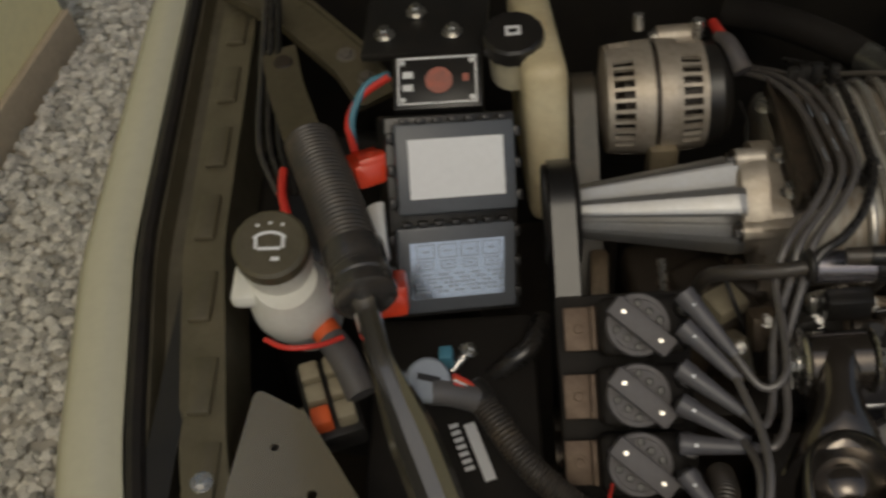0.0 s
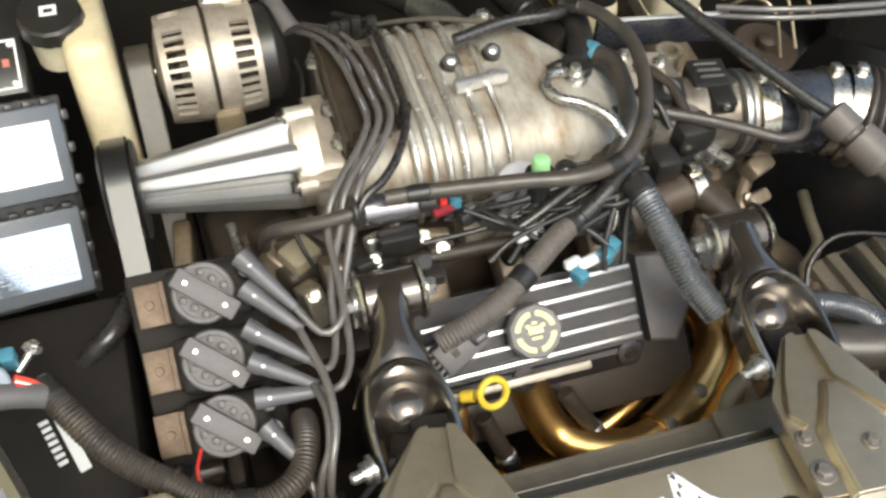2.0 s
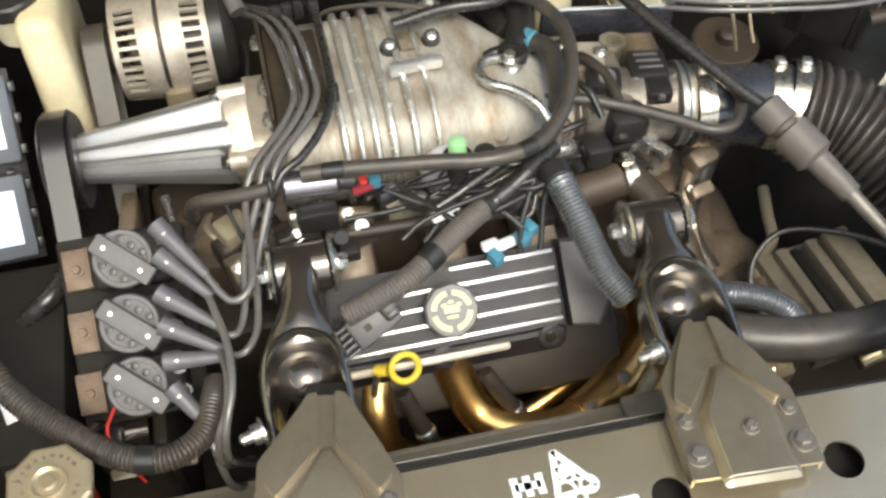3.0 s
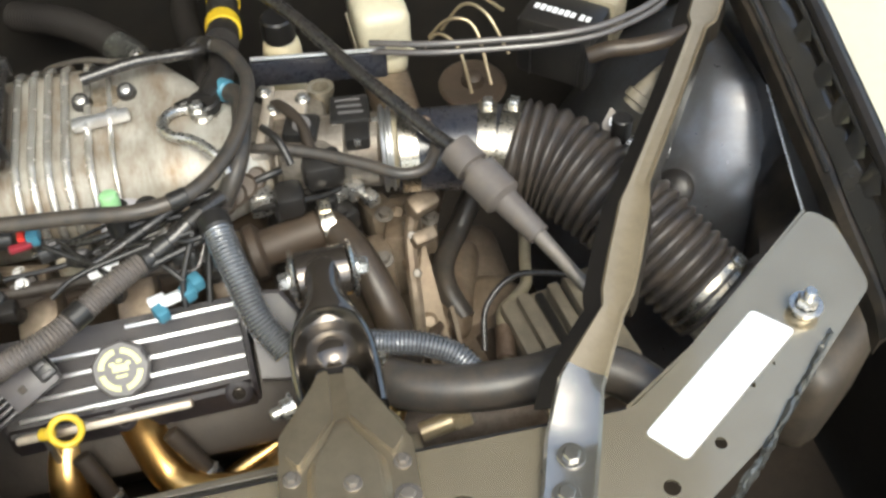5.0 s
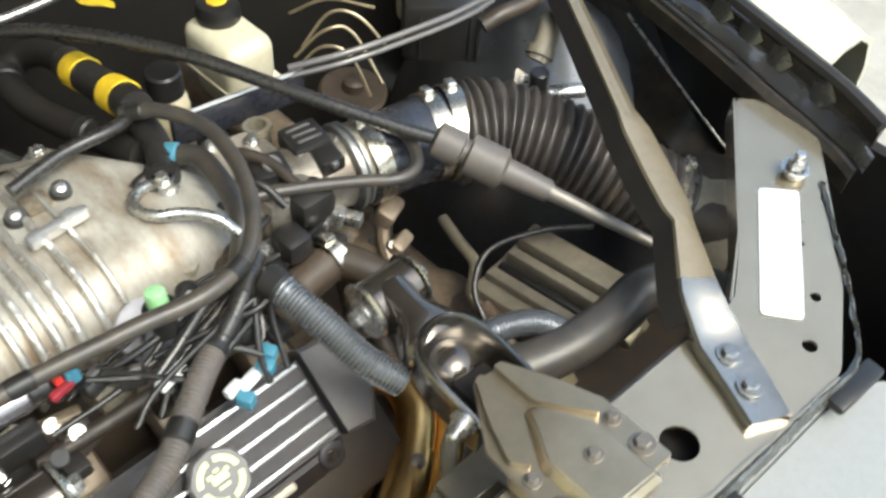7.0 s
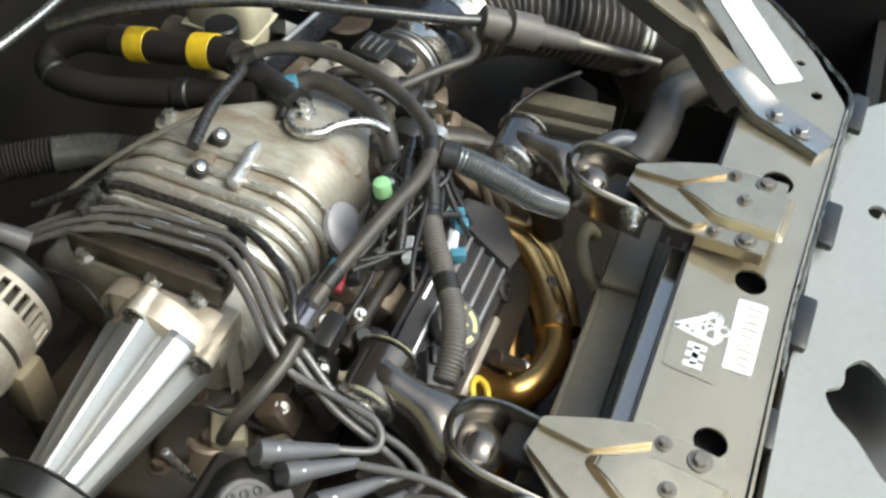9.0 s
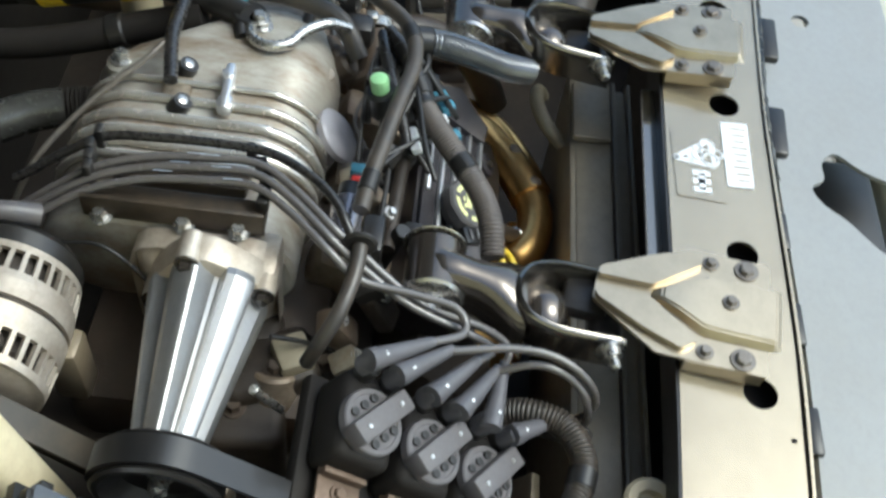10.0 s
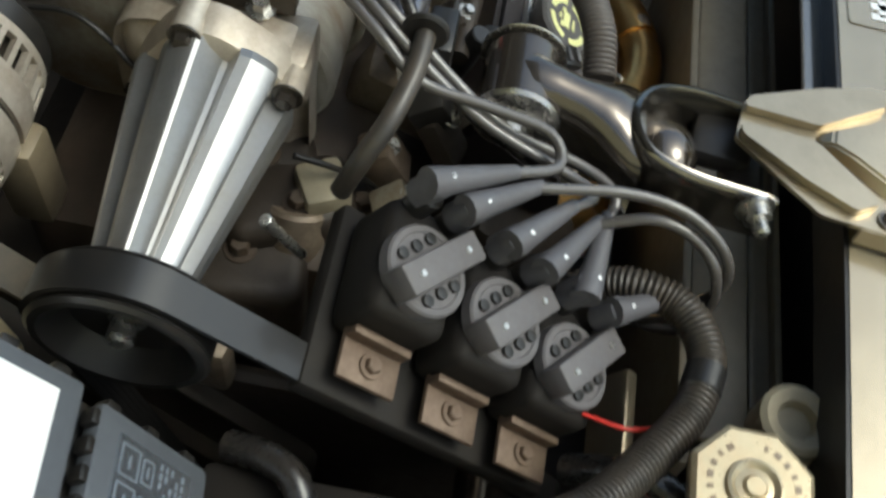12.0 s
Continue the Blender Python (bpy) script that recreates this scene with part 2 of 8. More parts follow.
    "blue": mat("blue_connector", (0.08, 0.24, 0.33), (0.06, 0.18, 0.25), 0.4, 0.0, 160, 40, 0.4, 0.05, 0.1),
    "red": mat("red_plastic", (0.72, 0.05, 0.035), (0.55, 0.035, 0.03), 0.4, 0.0, 140, 25, 0.4, 0.06, 0.1),
    "dark_red": mat("dark_red_plastic", (0.30, 0.03, 0.045), (0.20, 0.025, 0.03), 0.4, 0.0, 140, 25, 0.4, 0.06, 0.1),
    "signal_red": mat("bright_red_plastic", (0.88, 0.075, 0.03), (0.75, 0.055, 0.02), 0.3, 0.0, 140, 25, 0.3, 0.04, 0.06, coat=0.4),
    "orange": mat("orange_plastic", (0.80, 0.14, 0.04), (0.60, 0.10, 0.03), 0.45, 0.0, 140, 25, 0.4, 0.06, 0.1),
    "white": mat("white_label", (0.86, 0.87, 0.88), (0.80, 0.81, 0.82), 0.4, 0.0, 120, 10, 0.2, 0.0, 0.08),
    "label_blue": mat("pale_blue_print", (0.30, 0.335, 0.385), (0.25, 0.28, 0.33), 0.5, 0.0, 120, 20, 0.3, 0.0, 0.08),
    "pale_print": mat("pale_grey_blue_print", (0.44, 0.485, 0.54), (0.38, 0.42, 0.47), 0.25, 0.6, 120, 20, 0.3, 0.0, 0.08),
    "base_grey": mat("dark_grey_box_plastic", (0.030, 0.031, 0.032), (0.020, 0.020, 0.020), 0.45, 0.0, 120, 12, 0.5, 0.06, 0.1, DUST, 0.15),
    "label_blue_paper": mat("blue_white_film", (0.68, 0.73, 0.82), (0.56, 0.61, 0.70), 0.14, 0.9, 120, 18, 0.4, 0.0, 0.08),
    "tank": mat("yellowed_translucent_tank", (0.78, 0.70, 0.48), (0.62, 0.50, 0.28), 0.42, 0.0, 90, 9, 0.5, 0.05, 0.1, (0.45, 0.33, 0.16), 0.35),
    "bottle": mat("white_translucent_bottle", (0.70, 0.66, 0.50), (0.58, 0.52, 0.36), 0.40, 0.0, 90, 9, 0.5, 0.05, 0.1, (0.40, 0.30, 0.15), 0.3),
    "white_bottle": mat("white_bottle_plastic", (0.80, 0.80, 0.76), (0.70, 0.68, 0.60), 0.38, 0.0, 90, 9, 0.4, 0.03, 0.08, (0.5, 0.42, 0.28), 0.2),
    "tan": mat("tan_relay_plastic", (0.32, 0.28, 0.195), (0.22, 0.185, 0.125), 0.5, 0.0, 120, 25, 0.5, 0.1, 0.1),
    "shroud": mat("dusty_brown_shroud", (0.27, 0.235, 0.175), (0.18, 0.15, 0.11), 0.45, 0.0, 90, 9, 0.7, 0.08, 0.1, (0.26, 0.215, 0.15), 0.3),
    "airbox": mat("dusty_dark_air_box", (0.060, 0.050, 0.038), (0.040, 0.033, 0.025), 0.5, 0.0, 90, 9, 0.6, 0.08, 0.1, DUST, 0.35),
    "beige": mat("dusty_beige_panel", (0.22, 0.19, 0.14), (0.15, 0.125, 0.09), 0.5, 0.0, 100, 10, 0.5, 0.1, 0.1, (0.38, 0.33, 0.25), 0.4),
    "brass": mat("brass_cap", (0.50, 0.43, 0.285), (0.40, 0.33, 0.21), 0.30, 0.6, 160, 25, 0.4, 0.08, 0.1, (0.5, 0.3, 0.16), 0.3),
    "wall": mat("yellow_house_wall", (0.92, 0.84, 0.50), (0.88, 0.79, 0.46), 0.7, 0.0, 40, 2, 0.4, 0.15, 0.08),
    "board": mat("weathered_board", (0.52, 0.43, 0.31), (0.40, 0.31, 0.21), 0.7, 0.0, 60, 5, 0.6, 0.3, 0.1),
    "gravel": mat("gravel_stone", (0.54, 0.52, 0.47), (0.38, 0.35, 0.30), 0.85, 0.0, 300, 20, 0.5, 0.4, 0.05, random_vary=0.4),
    "soil": mat("gravel_bed", (0.34, 0.31, 0.26), (0.48, 0.45, 0.39), 0.9, 0.0, 140, 8, 0.8, 0.8, 0.05),
    "tower": mat("silver_wheelhouse_paint", (0.17, 0.177, 0.195), (0.12, 0.125, 0.135), 0.30, 0.7, 80, 7, 0.5, 0.04, 0.08, (0.12, 0.10, 0.075), 0.5, coat=0.5),
    "gloss": mat("glossy_grey_paint", (0.17, 0.155, 0.125), (0.10, 0.09, 0.07), 0.18, 0.7, 90, 8, 0.5, 0.02, 0.05, (0.16, 0.135, 0.10), 0.25, coat=1.0, coat_ior=2.2),
    "gutter": mat("dark_olive_rail", (0.105, 0.091, 0.057), (0.062, 0.053, 0.033), 0.4, 0.0, 90, 9, 0.6, 0.08, 0.1, (0.18, 0.15, 0.10), 0.4, coat=0.2),
}

for key, level in (("gutter_black", 0.38), ("crinkle", 0.5)):
    M[key].node_tree.nodes["Principled BSDF"].inputs["Specular IOR Level"].default_value = level
M["matte"].node_tree.nodes["Principled BSDF"].inputs["Specular IOR Level"].default_value = 0.15

# gravel gets a stone-by-stone tone
gm = M["gravel"].node_tree
geo = gm.nodes.new("ShaderNodeNewGeometry")
hs = next(n for n in gm.nodes if n.type == "HUE_SAT")
tone = gm.nodes.new("ShaderNodeMapRange")
tone.inputs["To Min"].default_value, tone.inputs["To Max"].default_value = 0.55, 1.45
gm.links.new(geo.outputs["Random Per Island"], tone.inputs["Value"])
gm.links.new(tone.outputs[0], hs.inputs["Value"])


# ---- building blocks ----
def V(*a):
    return Vector(a)


def finish(name, bm, material, sharp=38):
    me = bpy.data.meshes.new(name)
    bmesh.ops.recalc_face_normals(bm, faces=bm.faces)
    bm.to_mesh(me)
    bm.free()
    me.materials.append(M[material])
    me.shade_smooth()
    me.set_sharp_from_angle(angle=radians(sharp))
    return me


def part(name, bm, material, parent, label="", sharp=38):
    ob = new(name, finish(name, bm, material, sharp))
    ob.parent = parent
    if parent.parent is None and parent.type == "EMPTY":
        ob.matrix_parent_inverse = parent.matrix_basis.inverted()
    if label:
        tagged(ob, label)
    return ob


def thing(name, at, label, category, group="", kind=""):
    ob = new(name)
    ob.empty_display_size = 0.02
    ob.matrix_basis = Matrix.Translation(at)
    return tagged(ob, label, category, group, kind)


def solid(name, bm, material, label, category, group="", kind="", sharp=38):
    return tagged(new(name, finish(name, bm, material, sharp)), label, category, group, kind)


def axes(z, x=None):
    """A 3x3 turn whose z lies along z, and whose x lies as near x as it can."""
    z = Vector(z).normalized()
    if x is None:
        return z.to_track_quat("Z", "Y").to_matrix()
    x = Vector(x)
    x = (x - z * x.dot(z)).normalized()
    return Matrix((x, z.cross(x), z)).transposed()


def box(bm, c, size, turn=None, bev=0.0, seg=2, taper=None):
    r = bmesh.ops.create_cube(bm, size=1.0)
    vs = r["verts"]
    for v in vs:
        v.co = V(v.co.x * size[0], v.co.y * size[1], v.co.z * size[2])
        if taper and v.co.z > 0:
            v.co.x, v.co.y = v.co.x * taper[0], v.co.y * taper[1]
    if bev:
        es = list({e for v in vs for e in v.link_edges})
        r = bmesh.ops.bevel(bm, geom=es, offset=bev, segments=seg, profile=0.5, affect="EDGES")
        vs = list({v for f in r["faces"] for v in f.verts} | {v for v in vs if v.is_valid})
    for v in vs:
        v.co = (turn @ v.co if turn else v.co) + Vector(c)
    return bm


def lathe(bm, origin, axis, profile, n=28, x=None, closed=True, lobes=None):
    """Turns (distance, radius) pairs round the axis."""
    T, o = axes(axis, x), Vector(origin)
    rings = []
    for d, r in profile:
        ring = []
        for k in range(n):
            a = 2 * math.pi * k / n
            rr = r * (lobes(a) if lobes else 1)
            ring.append(bm.verts.new(o + T @ V(rr * math.cos(a), rr * math.sin(a), d)))
        rings.append(ring)
    for a, b in zip(rings, rings[1:]):
        for k in range(n):
            bm.faces.new((a[k], a[(k + 1) % n], b[(k + 1) % n], b[k]))
    if closed:
        bm.faces.new(rings[0][::-1])
        bm.faces.new(rings[-1])
    return bm


def cyl(bm, a, b, r, r2=None, n=20, bev=None):
    a, b = Vector(a), Vector(b)
    L, r2 = (b - a).length, r if r2 is None else r2
    bev = min(r, r2) * 0.12 if bev is None else bev
    prof = [(0, r - bev), (bev, r), (L - bev, r2), (L, r2 - bev)] if bev else [(0, r), (L, r2)]
    return lathe(bm, a, b - a, prof, n)


def spline(pts, step=0.006):
    """A smooth run through the points."""
    P = [Vector(p) for p in pts]
    if len(P) == 2:
        n = max(2, int((P[1] - P[0]).length / step))
        return [P[0].lerp(P[1], k / n) for k in range(n + 1)]
    P = [2 * P[0] - P[1], *P, 2 * P[-1] - P[-2]]
    out = []
    for a, b, c, d in zip(P, P[1:], P[2:], P[3:]):
        n = max(2, int((c - b).length / step))
        for k in range(n):
            t = k / n
            out.append(0.5 * (2 * b + (c - a) * t + (2 * a - 5 * b + 4 * c - d) * t * t + (3 * b - a - 3 * c + d) * t ** 3))
    return out + [P[-2]]


def sweep(bm, path, section, caps=True, up=None):
    """Carries a section(k, s) -> list of (u, v) along the path; s is the length so far."""
    rings, s = [], 0.0
    t = (path[1] - path[0]).normalized()
    u = Vector(up) if up else t.orthogonal()
    for k, p in enumerate(path):
        a, b = path[max(0, k - 1)], path[min(len(path) - 1, k + 1)]
        t = (b - a).normalized()
        u = (Vector(up) if up else u)
        u = (u - t * u.dot(t)).normalized()
        w = t.cross(u)
        if k:
            s += (p - path[k - 1]).length
        rings.append([bm.verts.new(p + u * x + w * y) for x, y in section(k, s)])
    n = len(rings[0])
    for a, b in zip(rings, rings[1:]):
        for k in range(n):
            bm.faces.new((a[k], a[(k + 1) % n], b[(k + 1) % n], b[k]))
    if caps:
        bm.faces.new(rings[0][::-1])
        bm.faces.new(rings[-1])
    return bm


def ring_pts(r, n, flat=1.0):
    return [(r * math.cos(2 * math.pi * k / n), r * flat * math.sin(2 * math.pi * k / n)) for k in range(n)]


def tube(bm, pts, r, n=12, step=0.006, r2=None, flat=1.0, up=None):
    path = spline(pts, step)
    m = len(path) - 1
    return sweep(bm, path, lambda k, s: ring_pts(r + ((r2 if r2 is not None else r) - r) * k / m, n, flat), up=up)


def ribbed(bm, pts, r, pitch=0.006, depth=0.0018, n=18, r2=None):
    """A corrugated hose."""
    path = spline(pts, pitch / 6)
    m = len(path) - 1
    prof = (0.0, 0.45, 0.88, 1.0, 0.88, 0.45)
    return sweep(bm, path, lambda k, s: ring_pts(r + ((r2 or r) - r) * k / m - depth + depth * 2 * prof[k % 6], n))


def strip(bm, pts, width, thick, across, step=0.01, smooth=True):
    """A flat band along the points; across is the way its width lies."""
    path = spline(pts, step) if smooth else [Vector(p) for p in pts]
    h, w = thick / 2, width / 2
    return sweep(bm, path, lambda k, s: [(w, h), (-w, h), (-w, -h), (w, -h)], up=across)


def ring(bm, c, axis, R, r, n=28, m=10, arc=(0, 2 * math.pi), x=None):
    T, c = axes(axis, x), Vector(c)
    whole = abs(arc[1] - arc[0] - 2 * math.pi) < 1e-4
    k = n if whole else n + 1
    pts = [c + T @ V(R * math.cos(a), R * math.sin(a), 0) for a in (arc[0] + (arc[1] - arc[0]) * i / n for i in range(k))]
    rows = []
    for p in pts:
        out = (p - c).normalized()
        ax = T @ V(0, 0, 1)
        rows.append([bm.verts.new(p + out * r * math.cos(2 * math.pi * j / m) + ax * r * math.sin(2 * math.pi * j / m)) for j in range(m)])
    for i in range(k if whole else k - 1):
        a, b = rows[i], rows[(i + 1) % k]
        for j in range(m):
            bm.faces.new((a[j], a[(j + 1) % m], b[(j + 1) % m], b[j]))
    if not whole:
        bm.faces.new(rows[0][::-1])
        bm.faces.new(rows[-1])
    return bm


def band(bm, c, axis, R, width, thick=0.0016, n=32):
    """A flat band round an axis."""
    T, c = axes(axis), Vector(c)
    rows = []
    for i in range(n):
        a = 2 * math.pi * i / n
        d = T @ V(math.cos(a), math.sin(a), 0)
        z = T @ V(0, 0, 1)
        rows.append([bm.verts.new(c + d * q + z * h) for q, h in ((R, -width / 2), (R + thick, -width / 2), (R + thick, width / 2), (R, width / 2))])
    for i in range(n):
        a, b = rows[i], rows[(i + 1) % n]
        for j in range(4):
            bm.faces.new((a[j], a[(j + 1) % 4], b[(j + 1) % 4], b[j]))
    return bm


def round_corners(pts, r=0.008, n=4):
    out, m = [], len(pts)
    for i, p in enumerate(pts):
        p, a, b = Vector(p), Vector(pts[i - 1]), Vector(pts[(i + 1) % m])
        da, db = (a - p), (b - p)
        q = min(r, da.length * 0.45, db.length * 0.45)
        p0, p1 = p + da.normalized() * q, p + db.normalized() * q
        for k in range(n + 1):
            t = k / n
            out.append((1 - t) ** 2 * p0 + 2 * t * (1 - t) * p + t * t * p1)
    return out


def plate(bm, outline, thick, holes=(), turn=None, at=(0, 0, 0), r=0.006, chamfer=0.0):
    """A sheet cut from an outline with round holes, laid at a pose; its top is at height 0."""
    T = (turn or Matrix.Identity(3))
    at = Vector(at)
    tmp = bmesh.new()
    loops = [[Vector((p[0], p[1])) for p in round_corners([V(*q) for q in outline], r)]]
    for hx, hy, hr in holes:
        loops.append([V(hx + hr * math.cos(2 * math.pi * k / 20), hy + hr * math.sin(2 * math.pi * k / 20)) for k in range(20)])
    edges = []
    for lp in loops:
        vs = [tmp.verts.new((p[0], p[1], 0)) for p in lp]
        edges += [tmp.edges.new((vs[i - 1], vs[i])) for i in range(len(vs))]
    bmesh.ops.triangle_fill(tmp, use_beauty=True, edges=edges, normal=(0, 0, 1))
    tops = [tuple(v.co) for v in tmp.verts]
    tmp.verts.index_update()
    faces = [[v.index for v in f.verts] for f in tmp.faces]
    rims = [(e.verts[0].index, e.verts[1].index) for e in tmp.edges if len(e.link_faces) == 1]
    tmp.free()
    up = [bm.verts.new(at + T @ Vector(p)) for p in tops]
    dn = [bm.verts.new(at + T @ (Vector(p) - V(0, 0, thick))) for p in tops]
    for f in faces:
        bm.faces.new([up[i] for i in f])
        bm.faces.new([dn[i] for i in reversed(f)])
    for i, j in rims:
        bm.faces.new((up[i], up[j], dn[j], dn[i]))
    return bm


def hexbolt(bm, at, axis, r=0.006, h=0.006, washer=True):
    if washer:
        cyl(bm, at, Vector(at) + Vector(axis).normalized() * 0.002, r * 1.55, n=16, bev=0.0004)
    lathe(bm, Vector(at) + Vector(axis).normalized() * 0.001, axis, [(0, r), (h * 0.8, r), (h, r * 0.82)], 6)
    return bm


def bm_():
    return bmesh.new()


# ---- ground and house ----
b = bm_()
plate(b, [(-60, -60), (60, -60), (60, 60), (-60, 60)], 0.05, r=0.01)
solid("ground", b, "soil", "pale gravel ground beside the house", "ground", kind="structure")

rng = random.Random(4)
stones, faces = [], []
for k in range(13000):
    x, y, s = rng.uniform(-1.14, -0.35), rng.uniform(-0.1, 3.0), rng.uniform(0.006, 0.017)
    rz, fl = rng.uniform(0, 6.3), rng.uniform(0.5, 0.9)
    n0 = len(stones)
    ring_z = ((0.0, 0.72), (s * 0.8 * fl, 1.0), (s * 1.5 * fl, 0.55))
    for z, q in ring_z:
        for j in range(5):
            a = rz + j * 1.2566 + rng.uniform(-0.25, 0.25)
            stones.append((x + s * q * math.cos(a) * rng.uniform(0.8, 1.25), y + s * q * math.sin(a), z + 0.001))
    for i in range(2):
        for j in range(5):
            faces.append((n0 + 5 * i + j, n0 + 5 * i + (j + 1) % 5, n0 + 5 * i + 5 + (j + 1) % 5, n0 + 5 * i + 5 + j))
    faces.append(tuple(n0 + 10 + j for j in range(5)))
me = bpy.data.meshes.new("gravel")
me.from_pydata(stones, [], faces)
me.materials.append(M["gravel"])
tagged(new("gravel", me), "loose grey and tan crushed stone gravel", "gravel", kind="stuff")

WY = Matrix.Rotation(radians(-10.5), 3, "Z")
foot = V(-1.122, 1.775, 0)
b = bm_()
box(b, foot + WY @ V(-0.112, -2.0, 1.4), (0.18, 4.7, 2.8), WY)
solid("wall_west", b, "wall", "pale yellow painted house wall", "wall", kind="structure")
b = bm_()
box(b, foot + WY @ V(-0.010, -2.0, 0.045), (0.022, 4.7, 0.13), WY, bev=0.005)
solid("skirting", b, "board", "weathered tan board along the foot of the wall", "skirting", kind="structure")
b = bm_()
box(b, foot + WY @ V(-0.45, 3.4, 1.4), (0.18, 6.0, 2.8), WY)
solid("wall_recess", b, "wall", "pale yellow painted house wall set back past the corner", "wall", kind="structure")

# ---- car body ----
RS = 0.763  # top of the radiator support
b = bm_()
plate(b, [(-0.02, 0.185), (0.10, 0.162), (0.30, 0.150), (0.62, 0.146), (0.98, 0.126), (1.106, 0.198), (1.267, 0.325), (1.274, 0.412), (1.254, 0.437),
          (1.061, 0.299), (0.978, 0.250), (0.64, 0.262), (0.27, 0.268), (0.07, 0.277), (-0.07, 0.33), (-0.168, 0.489), (-0.216, 0.517), (-0.232, 0.398)],
      0.004, [(0.798, 0.187, 0.019), (0.628, 0.190, 0.018), (0.41, 0.191, 0.017), (0.246, 0.191, 0.017), (0.095, 0.204, 0.010),
              (0.56, 0.17, 0.003), (0.50, 0.235, 0.003), (0.30, 0.17, 0.003), (0.20, 0.165, 0.003), (0.88, 0.21, 0.003),
              (1.045, 0.195, 0.006), (0.985, 0.165, 0.008), (1.10, 0.245, 0.003), (1.13, 0.262, 0.002), (-0.15, 0.40, 0.005), (-0.19, 0.45, 0.004)],
      at=(0, 0, RS), r=0.012)
rs = solid("radiator_support", b, "paint", "dusty beige painted steel radiator support with round holes", "car body", kind="structure")
# rear lip of the painted support, its shade put in as black
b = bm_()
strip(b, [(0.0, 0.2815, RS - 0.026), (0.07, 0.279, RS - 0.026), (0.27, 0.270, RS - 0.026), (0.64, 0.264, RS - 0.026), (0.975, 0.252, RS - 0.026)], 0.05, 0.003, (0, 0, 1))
part("rear_lip", b, "plastic", rs, "rear lip coloured black to stand for shade", 20)
b = bm_()
strip(b, [(0.10, 0.1585, RS - 0.012), (0.30, 0.1465, RS - 0.012), (0.62, 0.1425, RS - 0.012), (0.97, 0.124, RS - 0.012)], 0.032, 0.003, (0, 0, 1))
part("front_lip", b, "paint", rs, sharp=20)
b = bm_()
strip(b, [(0.975, 0.252, RS - 0.02), (1.061, 0.301, RS - 0.02), (1.250, 0.437, RS - 0.02)], 0.04, 0.003, (0, 0, 1), smooth=False)
part("corner_lip", b, "paint", rs)
b = bm_()
strip(b, [(-0.168, 0.491, RS - 0.02), (-0.07, 0.332, RS - 0.02), (0.0, 0.284, RS - 0.02)], 0.04, 0.003, (0, 0, 1), smooth=False)
part("corner_lip", b, "paint", rs)

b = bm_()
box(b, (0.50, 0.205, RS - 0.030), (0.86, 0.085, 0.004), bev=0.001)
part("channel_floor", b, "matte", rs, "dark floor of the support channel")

# ledge behind the support, then its printed decals
b = bm_()
strip_at = [(0.385, 0.276), (0.47, 0.2745), (0.56, 0.273), (0.66, 0.2705)]
plate(b, [(x, y - 0.011) for x, y in strip_at] + [(x, y + 0.011) for x, y in strip_at[::-1]], 0.003, at=(0, 0, RS - 0.022), r=0.001)
ss = solid("rear_ledge", b, "gloss", "scuffed glossy ledge behind the radiator support", "car body", kind="structure")
b = bm_()
tube(b, [(x, y + 0.0105, RS - 0.0222) for x, y in strip_at], 0.0009, 8, 0.02)
part("scuffed_edge", b, "dull_steel", ss, "worn bright edge of the ledge")
b = bm_()
plate(b, [(0.476, 0.200), (0.575, 0.204), (0.578, 0.258), (0.480, 0.256)], 0.0005, at=(0, 0, RS + 0.0012), r=0.004)
decal = solid("warning_decal", b, "paint", "clear decal with white belt diagram and bars on the radiator support", "decal")
b = bm_()
for p, q, w in (((0.534, 0.255), (0.566, 0.214), 0.006), ((0.534, 0.255), (0.527, 0.210), 0.006), ((0.566, 0.214), (0.527, 0.210), 0.005), ((0.536, 0.240), (0.541, 0.228), 0.012)):
    d = V(q[0] - p[0], q[1] - p[1], 0)
    box(b, ((p[0] + q[0]) / 2, (p[1] + q[1]) / 2, RS + 0.0016), (d.length, w, 0.0006), axes((0, 0, 1), d))
for x, y, r in ((0.558, 0.217, 0.008), (0.536, 0.215, 0.009), (0.546, 0.206, 0.006), (0.541, 0.229, 0.006), (0.551, 0.228, 0.005)):
    ring(b, (x, y, RS + 0.0016), (0, 0, 1), r, 0.0016, 18, 4)
part("diagram", b, "white", decal)
b = bm_()
for x in (0.491, 0.503, 0.515):
    box(b, (x, 0.227, RS + 0.0016), (0.007, 0.020, 0.0006))
box(b, (0.503, 0.227, RS + 0.0016), (0.024, 0.007, 0.0006))
part("mark", b, "white", decal)
b = bm_()
plate(b, [(0.502, 0.168), (0.600, 0.166), (0.598, 0.198), (0.501, 0.198)], 0.0005, at=(0, 0, RS + 0.0012), r=0.003)
dl2 = solid("service_decal", b, "white", "white printed service label on the radiator support", "label")
b = bm_()
for k in range(9):
    box(b, (0.511 + 0.0098 * k, 0.179, RS + 0.0016), (0.0022, 0.013 + 0.003 * (k % 3), 0.0004))
part("print_bar", b, "bracket", dl2)

